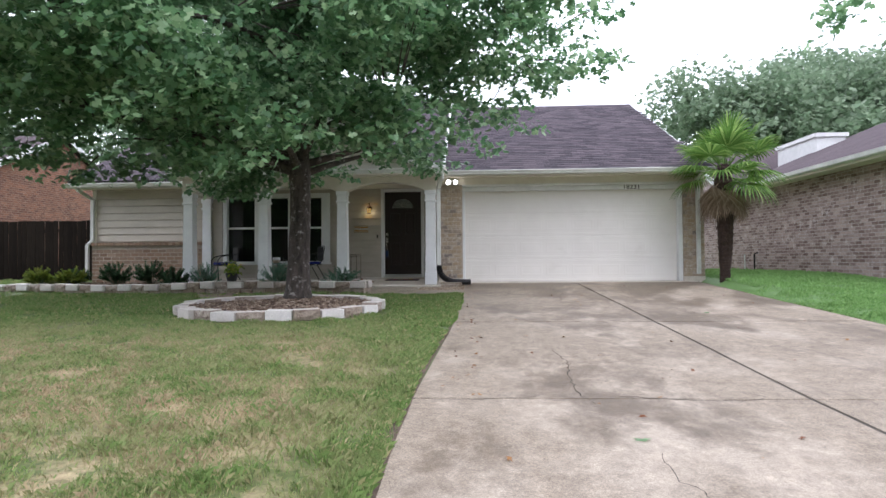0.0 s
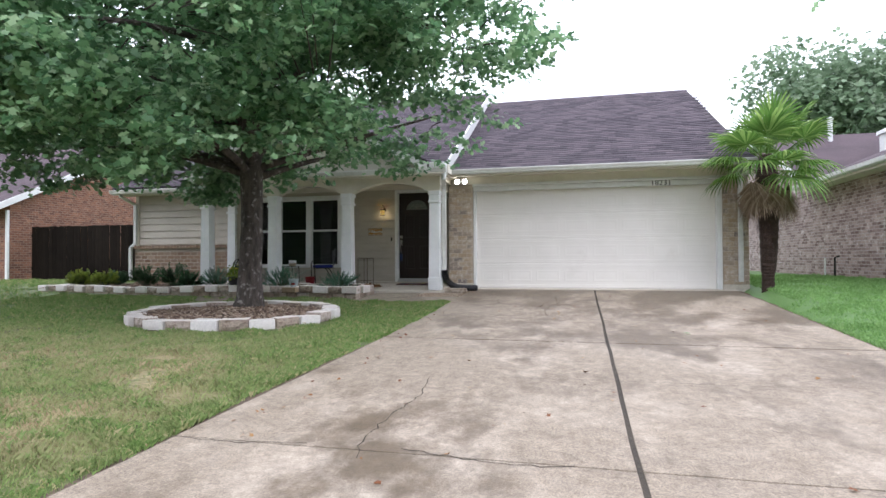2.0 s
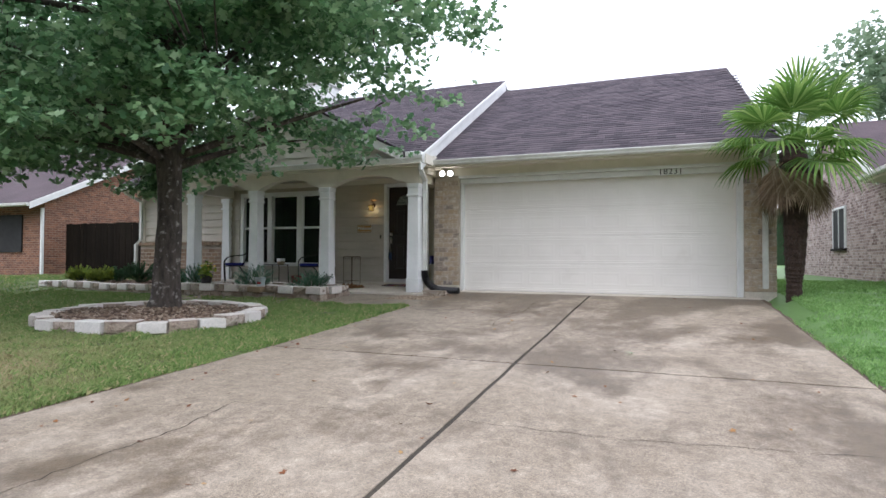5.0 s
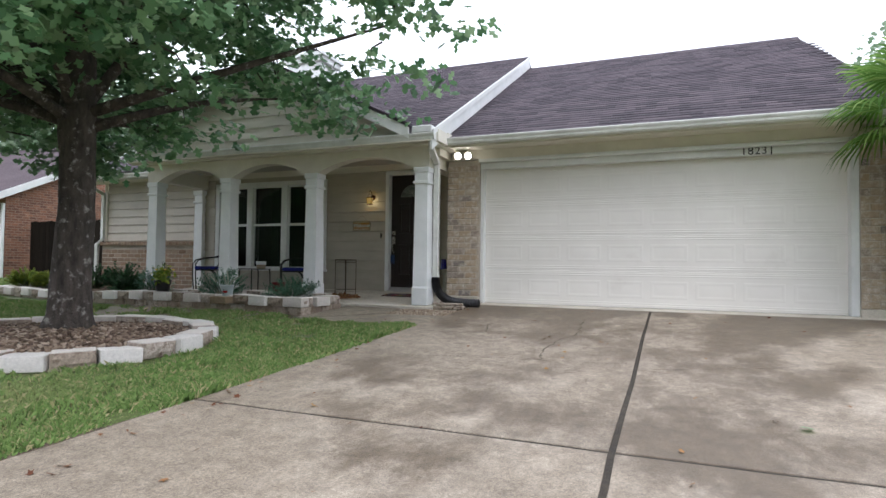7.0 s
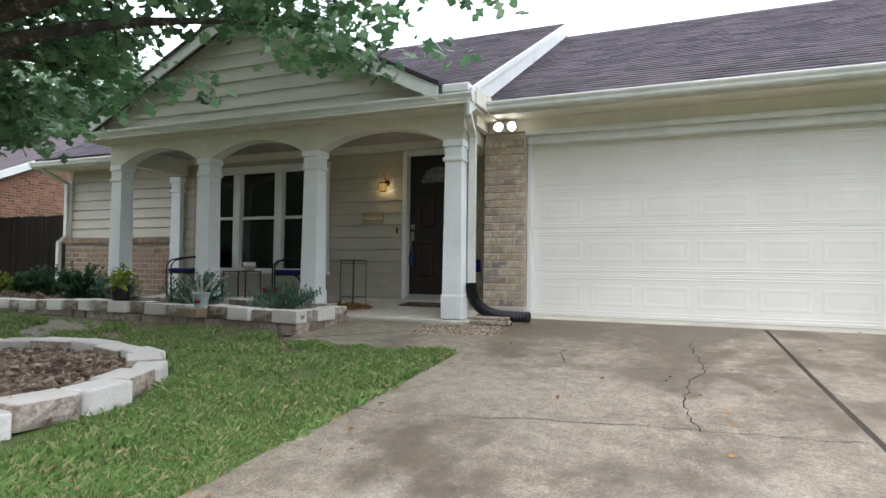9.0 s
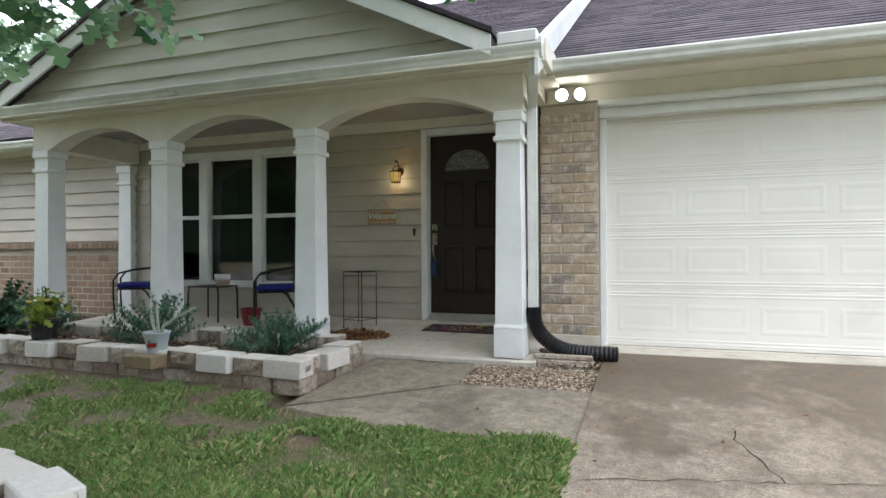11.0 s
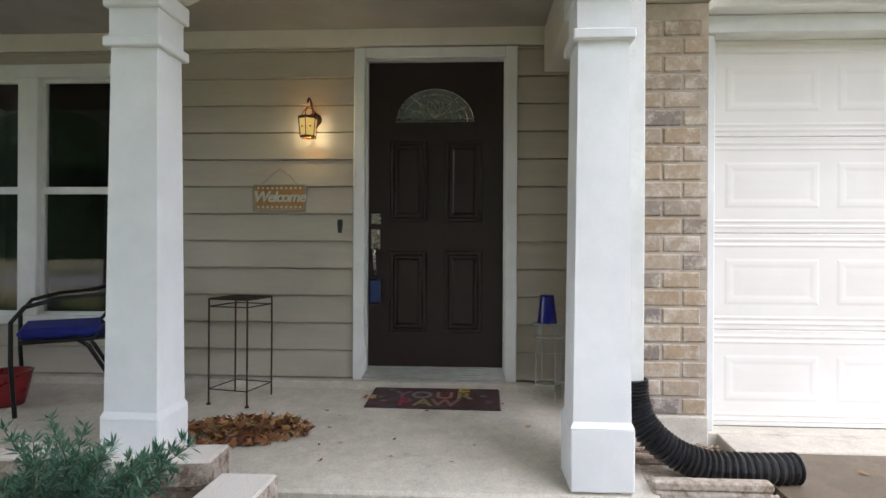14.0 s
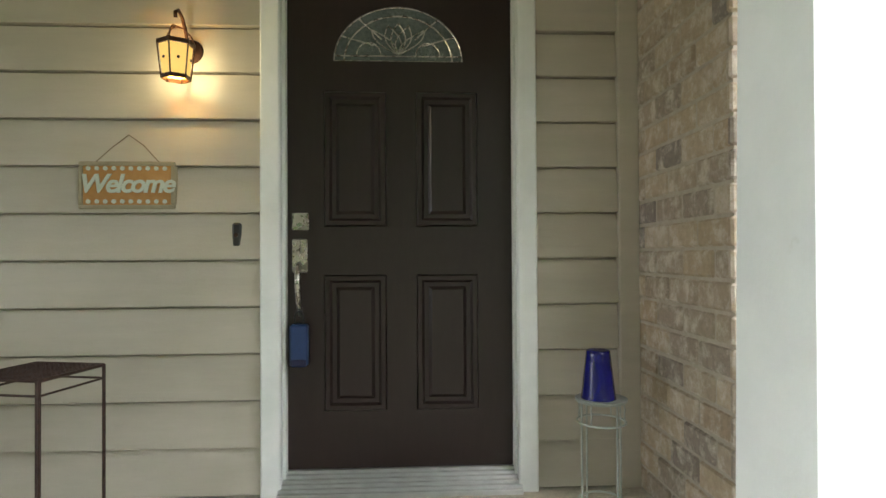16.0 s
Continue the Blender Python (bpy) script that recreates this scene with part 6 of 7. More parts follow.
LOBES = [(-2.4, -5.0, 5.6, 3.5, 3.3, 2.2), (-5.0, -5.4, 3.9, 2.7, 2.5, 1.5), (0.1, -4.9, 3.7, 1.75, 1.7, 1.1), (-2.6, -7.0, 3.5, 2.4, 1.6, 1.3), (-6.6, -6.2, 4.6, 2.3, 2.3, 1.7),
         (-2.4, -3.3, 4.2, 2.3, 1.5, 1.1), (-5.0, -7.3, 3.4, 2.0, 1.4, 1.2), (-3.0, -7.2, 2.2, 1.5, 0.9, 0.5), (-1.0, -5.7, 2.4, 1.3, 0.9, 0.55), (-1.25, -3.6, 2.4, 0.8, 0.5, 0.38), (-2.6, -3.85, 2.05, 0.65, 0.4, 0.38), (0.3, -3.8, 2.95, 0.8, 0.6, 0.45), (-4.0, -4.0, 2.1, 1.1, 0.6, 0.45), (-5.0, -5.6, 2.3, 1.7, 1.2, 0.6),
         (-2.2, -4.2, 2.75, 1.4, 0.8, 0.45), (0.7, -5.2, 3.5, 1.3, 1.2, 0.8), (-7.6, -5.6, 3.3, 1.9, 1.6, 1.0), (-3.9, -3.9, 2.7, 1.3, 0.8, 0.5),
         (-6.3, -3.6, 4.3, 2.0, 1.3, 1.0), (-4.9, -2.9, 4.9, 1.7, 1.1, 0.9), (-2.4, -2.9, 5.2, 2.0, 1.1, 1.0), (-1.3, -4.6, 4.9, 2.0, 1.6, 1.2),
         # first three lie out of view to the west, added to shade the wing
         (-8.8, -4.6, 4.7, 2.0, 1.7, 1.3), (-9.2, -7.0, 4.6, 1.9, 1.9, 1.4), (-8.0, -2.9, 4.6, 1.7, 1.2, 1.0), (-6.9, -4.3, 3.4, 1.7, 1.2, 0.8)]
for i, l in enumerate(LOBES):
    start = fine[min(36 + (i * 5) % 20, len(fine) - 1)] if l[2] > 3 else fine[34 + i % 3]
    pts = limb_path(start, l[:3], rng.uniform(-0.35, 0.35))
    part("limb", Build().tube(pts, [max(0.06 * (1 - 0.85 * k / 7), 0.010) for k in range(8)], 8), M["bark"], oak, smooth=True)
sprays = fill_lobes(LOBES, 1310, rng)
keep = sprays[:, 2] > 1.6 + 0.7 * np.clip(sprays[:, 1] + 3.9, 0, 9)
gaps = np.array([noise.noise((c[0] * 0.8, c[1] * 0.8, c[2] * 1.1)) < (-0.17 if c[1] > -5.2 else -0.20) for c in sprays])
gaps |= (sprays[:, 2] < 3.3) & (sprays[:, 1] > -5.2) & (rng.uniform(0, 1, len(sprays)) < 0.2)
sprays = sprays[keep & ~gaps]
# each spray is a flat fan of leaf rosettes on one twig, drooping outwards
fan_n = 6
out_dir = sprays - np.array([TX, TY, 3.4])
out_dir /= np.linalg.norm(out_dir, axis=1)[:, None]
along = rng.uniform(-0.35, 0.40, (len(sprays), fan_n, 1))
clusters = sprays[:, None, :] + out_dir[:, None, :] * along * (1, 1, 0.4) + rng.normal(0, 1, (len(sprays), fan_n, 3)) * (0.20, 0.20, 0.07)
clusters[:, :, 2] -= 0.25 * along[:, :, 0] ** 2
clusters = clusters.reshape(-1, 3)
tw = Build()
limb_mid = [Vector(l[:3]) for l in LOBES]
for c in clusters[::9]:
    c = Vector(c)
    near = min(limb_mid, key=lambda q: (q - c).length)
    st = near.lerp(c, 0.45)
    tw.tube([st, st.lerp(c, 0.5) + Vector((0, 0, 0.06)), c], [0.012, 0.008, 0.004], 4, caps=False)
tagged(part("fine_branching", quick_mesh("fine_branching", tw.v, [q for q in tw.f], M["bark"]), M["bark"], oak), kind="stuff")
part("crown", foliage("crown", clusters, M["leaf"], 19, 0.27, 0.115, rng, 0.34), M["leaf"], oak, "dense green lobed leaves")


def far_tree(x, y, h, w, seed, name="background_tree", label="tall leafy tree behind the houses", bare=False, leaf=None):
    r = np.random.default_rng(seed)
    t = thing(name, label, "tree", group="background trees", at=(0, 0, 0))
    base = lawn(x, y) - 0.05
    part("trunk", Build().tube([(x, y, base), (x + 0.1, y, base + h * 0.3), (x - 0.1, y, base + h * 0.7)], [0.3, 0.24, 0.1], 8), M["bark"], t, smooth=True)
    lobes = [(x + r.uniform(-0.5, 0.5) * w, y + r.uniform(-0.4, 0.4) * w, base + h * r.uniform(0.34, 0.86), w * r.uniform(0.3, 0.5), w * r.uniform(0.3, 0.5), h * r.uniform(0.12, 0.22)) for _ in range(9)]
    for l in lobes[:5]:
        part("limb", Build().tube(limb_path((x, y, base + h * 0.35), l[:3], r.uniform(-0.5, 0.5)), [0.14 - 0.016 * k for k in range(8)], 6), M["bark"], t)
    cl = fill_lobes(lobes, 420, r, 0.3)
    part("crown", foliage("crown", cl, leaf or M["far_leaf"], 40, 1.1, 0.36, r, 0.7), M["far_leaf"], t)
    if bare:
        for k in range(7):
            e = (x + r.uniform(-2.5, 2.5), y - 2, base + h * r.uniform(0.55, 0.95))
            part("bare_branch", Build().tube(limb_path((x, y - 1.5, base + h * 0.4), e, r.uniform(-0.6, 0.6)), [0.09 - 0.011 * k2 for k2 in range(8)], 5), M["trim"], t)


# band at y=-70 is out of view, added to darken the pane reflections
tagged(part("backdrop", Build().box(-160, -72, -2, 160, -70, 17).box(-160, 68, -2, 160, 70, 7), M["street_leaf"]), "added far dark green bands, the front one darkening window reflections", "backdrop", kind="structure")
far_tree(17.9, 24, 13.0, 9.0, 3, bare=True)
far_tree(24.4, 27, 14.5, 9.0, 4, bare=True)
far_tree(19.4, 21, 10.5, 8.0, 5)
far_tree(18.6, 25, 9.0, 8.0, 15)
far_tree(16.0, 28, 8.0, 7.0, 6)
far_tree(27.4, 22, 15.0, 9.0, 7)
far_tree(-7.5, 20, 10.5, 8.0, 8)
far_tree(-20.0, 22, 11.0, 9.0, 9)
far_tree(-28.0, 14, 12.0, 9.0, 10)
# unseen trees across the street, tall and many to keep sky off the panes
for i, (x, y, h) in enumerate(((-16, -34, 14), (-6, -36, 15), (5, -34, 13), (15, -37, 15), (-27, -36, 15), (26, -34, 14))):
    far_tree(x, y, h, 10.0, 20 + i, name="street_tree", label="leafy tree across the street", leaf=M["street_leaf"])

# leaves that hang in from a tree beside the drive
twig_th = thing("overhanging_tree", "tree beside the drive with a leafy branch tip hanging in", "tree")
part("trunk", Build().tube([(9.6, -10.2, -0.6), (9.5, -10.1, 3.0), (8.6, -9.0, 6.2)], [0.22, 0.17, 0.06], 10), M["bark"], twig_th, smooth=True)
r = np.random.default_rng(31)
part("twig", Build().tube([(8.6, -9.0, 6.2), (6.7, -7.1, 5.1), (5.1, -5.55, 3.92)], [0.05, 0.03, 0.006], 6), M["bark"], twig_th)
part("leaves", foliage("leaves", [(5.1, -5.55, 3.85), (5.25, -5.65, 4.0), (5.05, -5.5, 3.72), (5.45, -5.95, 4.2), (5.75, -6.2, 4.45)], M["leaf"], 40, 0.3, 0.12, r), M["leaf"], twig_th)

# fan palm
palm = thing("fan_palm", "windmill fan palm with dead brown frond skirt", "palm tree", at=(5.55, -0.9, 0.08))
frond_green = leaf_mat("palm_green", [(0.0, (0.09, 0.20, 0.035)), (0.6, (0.19, 0.34, 0.075)), (1.0, (0.38, 0.52, 0.16))])
frond_dead = random_palette("palm_dead", [(0.0, (0.13, 0.09, 0.055)), (0.6, (0.24, 0.17, 0.11)), (1.0, (0.34, 0.27, 0.19))], island=True)
fibre = surface("palm_fibre", (0.03, 0.018, 0.012), (0.085, 0.05, 0.035), 30, 0.95, 1.0, 45, 2, 0.3, bump_dist=0.04)
tp = spline([Vector(p) for p in ((0, 0, -0.1), (0.0, 0, 0.2), (0.01, 0, 0.45), (0.02, 0, 1.0), (0.02, 0, 1.6), (0.0, 0, 2.1), (0, 0, 2.45))], 8)
pr = [np.interp(i / 8, range(7), [0.11, 0.10, 0.125, 0.15, 0.165, 0.18, 0.10]) * (1 + 0.10 * (i % 2)) for i in range(len(tp))]
part("trunk", Build().tube(tp, pr, 14), fibre, palm, "dark fibrous trunk")
r = np.random.default_rng(9)
hairs = Build()
for i in range(420):
    z, a = r.uniform(0.35, 2.35), r.uniform(0, 6.283)
    rr = np.interp(z, [0.3, 1.0, 2.3], [0.10, 0.16, 0.2])
    p = Vector((rr * math.cos(a), rr * math.sin(a), z))
    q = p + Vector((math.cos(a) * r.uniform(0.03, 0.09), math.sin(a) * r.uniform(0.03, 0.09), r.uniform(-0.14, 0.03)))
    sd = Vector((-math.sin(a), math.cos(a), 0)) * r.uniform(0.006, 0.02)
    hairs.poly(p - sd, p + sd, q)
tagged(part("fibre_tufts", quick_mesh("fibre_tufts", hairs.v, hairs.f, fibre), fibre, palm), kind="stuff")


def frond(azim, lift, stalk, blade, dead=False, droop=0.25):
    """A fan leaf: stalk, and pleated segments that spread from its tip."""
    az = radians(azim)
    d0 = Vector((math.cos(az) * math.cos(radians(lift)), math.sin(az) * math.cos(radians(lift)), math.sin(radians(lift))))
    root = Vector((0.05 * math.cos(az), 0.05 * math.sin(az), r.uniform(2.15, 2.42) if not dead else r.uniform(1.75, 2.1)))
    tip = root + d0 * stalk + Vector((0, 0, -0.12 * stalk))
    if dead:
        tip = root + Vector((math.cos(az) * 0.22, math.sin(az) * 0.22, -0.12))
        d0 = Vector((math.cos(az) * 0.28, math.sin(az) * 0.28, -0.95)).normalized()
    part("frond_stalk", Build().tube([root, root.lerp(tip, 0.5) + Vector((0, 0, 0.02)), tip], [0.014, 0.010, 0.008], 5), frond_dead if dead else frond_green, palm)
    side = d0.cross(Vector((0, 0, 1))).normalized()
    up = side.cross(d0).normalized()
    b = Build()
    n = 30
    span = 62 if dead else 118
    for k in range(n):
        a = radians(-span + 2 * span * (k + 0.5) / n)
        dirn = d0 * math.cos(a) + side * math.sin(a)
        ln = blade * (0.72 + 0.28 * math.cos(a * 0.75)) * r.uniform(0.92, 1.05)
        w = ln * math.tan(radians(span / n)) * 0.95
        lat = (dirn.cross(up)).normalized()
        p1 = tip + dirn * ln * 0.55 + up * 0.04 * ln
        p2 = tip + dirn * ln * 0.85 - Vector((0, 0, droop * ln * 0.22))
        p3 = tip + dirn * ln - Vector((0, 0, droop * ln * 0.55))
        wv = lat * w * 0.55
        rid = up * w * 0.35
        m0 = len(b.v)
        b.v += [tuple(q) for q in (tip, p1 - wv, p1 + rid, p1 + wv, p2 - wv * 0.6, p2 + wv * 0.6, p3)]
        b.f += [(m0, m0 + 1, m0 + 2), (m0, m0 + 2, m0 + 3), (m0 + 1, m0 + 4, m0 + 2), (m0 + 2, m0 + 4, m0 + 5), (m0 + 2, m0 + 5, m0 + 3), (m0 + 4, m0 + 6, m0 + 5)]
    me = bpy.data.meshes.new("frond_blade")
    me.from_pydata(b.v, [], b.f)
    me.materials.append(frond_dead if dead else frond_green)
    part("frond_blade", me, None, palm)


for i in range(24):
    frond(i * 137.5 + 15, 80 - i * 4.2 + r.uniform(-6, 6), r.uniform(0.50, 0.80), r.uniform(0.56, 0.72), droop=0.15 + 0.025 * i)
for i in range(20):
    frond(i * 18.5 + r.uniform(-8, 8), -60, 0.3, r.uniform(0.42, 0.6), dead=True)


# ---- beds ----
def block_mesh(l, d, h, seed, roughness):
    """A garden block with one broken face; front towards -y."""
    b = Build()
    rr = random.Random(seed)
    nx, nz = 5, 3
    b.box(-l / 2, 0.012, 0, l / 2, d, h, 0.008)
    grid = []
    for j in range(nz + 1):
        for i in range(nx + 1):
            edge = i in (0, nx) or j in (0, nz)
            grid.append((-l / 2 + 0.006 + (l - 0.012) * i / nx, 0.014 - (0.004 if edge else rr.uniform(0.004, 0.004 + roughness)), 0.006 + (h - 0.012) * j / nz))
    n = len(b.v)
    b.v += grid
    for j in range(nz):
        for i in range(nx):
            q = n + j * (nx + 1) + i
            b.f.append((q, q + 1, q + nx + 2, q + nx + 1))
    return b


BLOCKS = {}
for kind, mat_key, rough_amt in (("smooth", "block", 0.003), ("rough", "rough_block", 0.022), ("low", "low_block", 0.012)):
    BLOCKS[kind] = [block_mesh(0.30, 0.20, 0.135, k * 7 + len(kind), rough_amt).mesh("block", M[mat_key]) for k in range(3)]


def lay_blocks(parent, path, z_of, closed=False, step=0.312, top=True, tilt=1.5):
    """Blocks along a plan line, their faces to its right-hand side."""
    pts = [Vector((*p, 0)) for p in path]
    if closed:
        pts.append(pts[0])
    d, k = 0.0, 0
    for a, e in zip(pts, pts[1:]):
        ln = (e - a).length
        n = max(1, round(ln / step))
        u = (e - a) / ln
        ang = math.degrees(math.atan2(u.y, u.x))
        for i in range(n):
            c = a + u * (ln * (i + 0.5) / n)
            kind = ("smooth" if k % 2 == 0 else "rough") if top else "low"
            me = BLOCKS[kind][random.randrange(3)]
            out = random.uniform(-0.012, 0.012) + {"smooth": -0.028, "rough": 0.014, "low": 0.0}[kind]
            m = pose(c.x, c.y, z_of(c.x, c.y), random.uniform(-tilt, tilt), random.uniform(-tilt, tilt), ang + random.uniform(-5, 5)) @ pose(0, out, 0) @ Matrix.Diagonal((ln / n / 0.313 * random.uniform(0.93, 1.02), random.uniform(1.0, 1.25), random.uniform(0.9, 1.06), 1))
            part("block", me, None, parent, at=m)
            k += 1


RCX, RCY, RRX, RRY = -2.73, -4.98, 1.54, 1.32
ring_bed = thing("tree_ring", "white stone block ring with mulch round the tree", "planter bed")
ring_path = [(RCX + RRX * math.cos(radians(a)), RCY + RRY * math.sin(radians(a))) for a in np.linspace(0, 360, 27)[:-1]]
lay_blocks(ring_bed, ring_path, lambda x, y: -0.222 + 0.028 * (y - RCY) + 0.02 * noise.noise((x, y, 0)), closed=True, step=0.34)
lay_blocks(ring_bed, [(RCX + (x - RCX) * 0.985, RCY + (y - RCY) * 0.985) for x, y in ring_path], lambda x, y: -0.356 + 0.028 * (y - RCY), closed=True, step=0.34, top=False)
part("soil", Build().prism([(RCX + (RRX - 0.15) * math.cos(radians(a)), RCY + (RRY - 0.15) * math.sin(radians(a))) for a in range(0, 360, 12)], "z", -0.4, -0.16), M["soil"], ring_bed)

bed = thing("flower_bed", "mulched flower bed edged with stacked stone blocks", "planter bed")
FRONT = [(-10.55, -0.3), (-10.35, -1.5), (-7.6, -1.85), (-4.9, -1.98), (-2.02, -2.06), (-2.04, -0.98)]


def bed_z(x, y):
    return -0.01 + 0.02 * noise.noise((x, y, 0))


lay_blocks(bed, FRONT, lambda x, y: bed_z(x, y) - 0.015 - 0.04 * smooth_step(-5, -7, x))
lay_blocks(bed, [(x - (0.03 if x > -3 else 0), y + 0.035) for x, y in FRONT], lambda x, y: -0.155, top=False, step=0.25)
BACK = [(-6.2, -0.98), (-2.35, -0.98)]
lay_blocks(bed, BACK, lambda x, y: -0.025)
part("soil", Build().prism([(-10.4, 0.5), (-10.25, -1.3), (-7.5, -1.66), (-4.9, -1.78), (-2.2, -1.86), (-2.2, -0.86), (-6.62, -0.86), (-6.62, 0.5)], "z", -0.3, 0.0), M["soil"], bed)


def chips(name, spots, size, material, seed, flat=0.35):
    r = np.random.default_rng(seed)
    n = len(spots)
    base = np.array([(-1, -0.5, -0.5), (1, -0.4, -0.5), (1, 0.45, -0.4), (-0.9, 0.5, -0.5), (-0.8, -0.4, 0.5), (0.85, -0.35, 0.4), (0.8, 0.4, 0.5), (-0.85, 0.35, 0.45)], np.float32)
    faces = np.array([(0, 3, 2, 1), (4, 5, 6, 7), (0, 1, 5, 4), (1, 2, 6, 5), (2, 3, 7, 6), (3, 0, 4, 7)])
    sc = np.stack([r.uniform(0.5, 1.3, n), r.uniform(0.5, 1.2, n), r.uniform(0.5, 1.3, n) * flat], 1) * size
    yaw, tilt, tx = r.uniform(0, 6.283, n), r.normal(0, 0.35, n), r.normal(0, 0.35, n)
    p = base[None] * sc[:, None, :] * r.uniform(0.8, 1.2, (n, 8, 1))
    cz, sz_, ct, st, cx, sx = np.cos(yaw), np.sin(yaw), np.cos(tilt), np.sin(tilt), np.cos(tx), np.sin(tx)
    x, y, z = p[..., 0], p[..., 1], p[..., 2]
    x, z = x * ct[:, None] + z * st[:, None], -x * st[:, None] + z * ct[:, None]
    y, z = y * cx[:, None] - z * sx[:, None], y * sx[:, None] + z * cx[:, None]
    x, y = x * cz[:, None] - y * sz_[:, None], x * sz_[:, None] + y * cz[:, None]
    v = np.stack([x, y, z], -1) + np.asarray(spots)[:, None, :]
    f = faces[None] + (np.arange(n) * 8)[:, None, None]
    return quick_mesh(name, v.reshape(-1, 3), f.reshape(-1, 4), material)


rng = np.random.default_rng(77)
spots = []
while len(spots) < 5200:
    a, u = rng.uniform(0, 6.283), math.sqrt(rng.uniform())
    x, y = RCX + (RRX - 0.2) * u * math.cos(a), RCY + (RRY - 0.2) * u * math.sin(a)
    h = 0.10 * math.exp(-((x - TX) ** 2 + (y - TY) ** 2) * 1.6)
    spots.append((x, y, -0.155 + h + rng.uniform(0, 0.03)))
tagged(part("ring_mulch", chips("ring_mulch", spots, 0.035, M["mulch"], 1, 0.6), M["mulch"]), "brown bark mulch under the tree", "mulch", kind="stuff")
spots = []
while len(spots) < 6500:
    x, y = rng.uniform(-10.2, -2.25), rng.uniform(-1.82, -1.08)
    if x < -6.6:
        y = rng.uniform(-1.6, 0.4)
    spots.append((x, y, 0.005 + rng.uniform(0, 0.025) + 0.02 * noise.noise((x * 2, y * 2, 0))))
tagged(part("bed_mulch", chips("bed_mulch", spots, 0.026, M["mulch"], 2), M["mulch"]), "brown bark mulch in the flower bed", "mulch", kind="stuff")

spots = []
while len(spots) < 4200:
    x, y = rng.uniform(-1.08, -0.05), rng.uniform(-1.46, -0.86)
    if y < -0.86 and (x > -1.05 + 0.06 * (y + 1.5) / 0.6):
        spots.append((x, y, walk_level(y) - 0.02 + rng.uniform(0, 0.022)))
    if x > -0.58 and rng.uniform() < 0.4:
        spots.append((x, rng.uniform(-0.85, -0.12), -0.06 + rng.uniform(0, 0.022)))
tagged(part("pebbles", chips("pebbles", spots, 0.0145, M["pebble"], 3, 0.7), M["pebble"]), "tan river pebbles between walk and drive", "pebbles", kind="stuff")
part("pebble_bed", Build().box(-1.08, -1.53, -0.3, -0.035, -0.1, -0.115), M["soil"], walkway)


# shrubs and potted plants
stem_green = surface("green_stem", (0.05, 0.08, 0.04), (0.09, 0.12, 0.06), 30, 0.8, 0.1)


def spiky_shrub(name, label, x, y, z, rad, h, material, seed, stems=70, needles=85, ln=0.052, wd=0.0035):
    r = np.random.default_rng(seed)
    sh = thing(name, label, "shrub", group="bed shrubs", at=(x, y, z))
    st, v, f = Build(), [], []
    for i in range(stems):
        a, u = r.uniform(0, 6.283), math.sqrt(r.uniform(0.0, 1))
        hh = h * math.sqrt(max(1 - 0.7 * u * u, 0.05)) * r.uniform(0.3, 1.15)
        tip = Vector((rad * u * math.cos(a), rad * u * math.sin(a), hh))
        mid = Vector((tip.x * 0.5 + r.normal(0, 0.03), tip.y * 0.5 + r.normal(0, 0.03), tip.z * 0.62))
        tip.z += 0.03
        st.tube([(0, 0, -0.02), mid, tip], [0.0035, 0.003, 0.0015], 4, caps=False)
        ax = (tip - mid).normalized()
        sx = ax.orthogonal().normalized()
        sy = ax.cross(sx)
        for k in range(needles):
            p = mid.lerp(tip, round(r.uniform(0.0, 1.0) ** 0.7 * 5) / 5 + r.uniform(-0.03, 0.03))
            b2, e2 = r.uniform(0, 6.283), r.uniform(0.6, 1.4)
            d = (sx * math.cos(b2) + sy * math.sin(b2)) * math.sin(e2) + ax * math.cos(e2)
            sd = d.cross(Vector((0, 0, 1))).normalized() * wd
            l2 = ln * r.uniform(0.6, 1.1)
            n = len(v)
            v += [tuple(p), tuple(p + d * l2 * 0.5 + sd), tuple(p + d * l2), tuple(p + d * l2 * 0.5 - sd)]
            f.append((n, n + 1, n + 2, n + 3))
    tagged(part("stem", st, stem_green, sh), kind="stuff")
    part("leaves", quick_mesh("leaves", v, f, material), material, sh)
    return sh


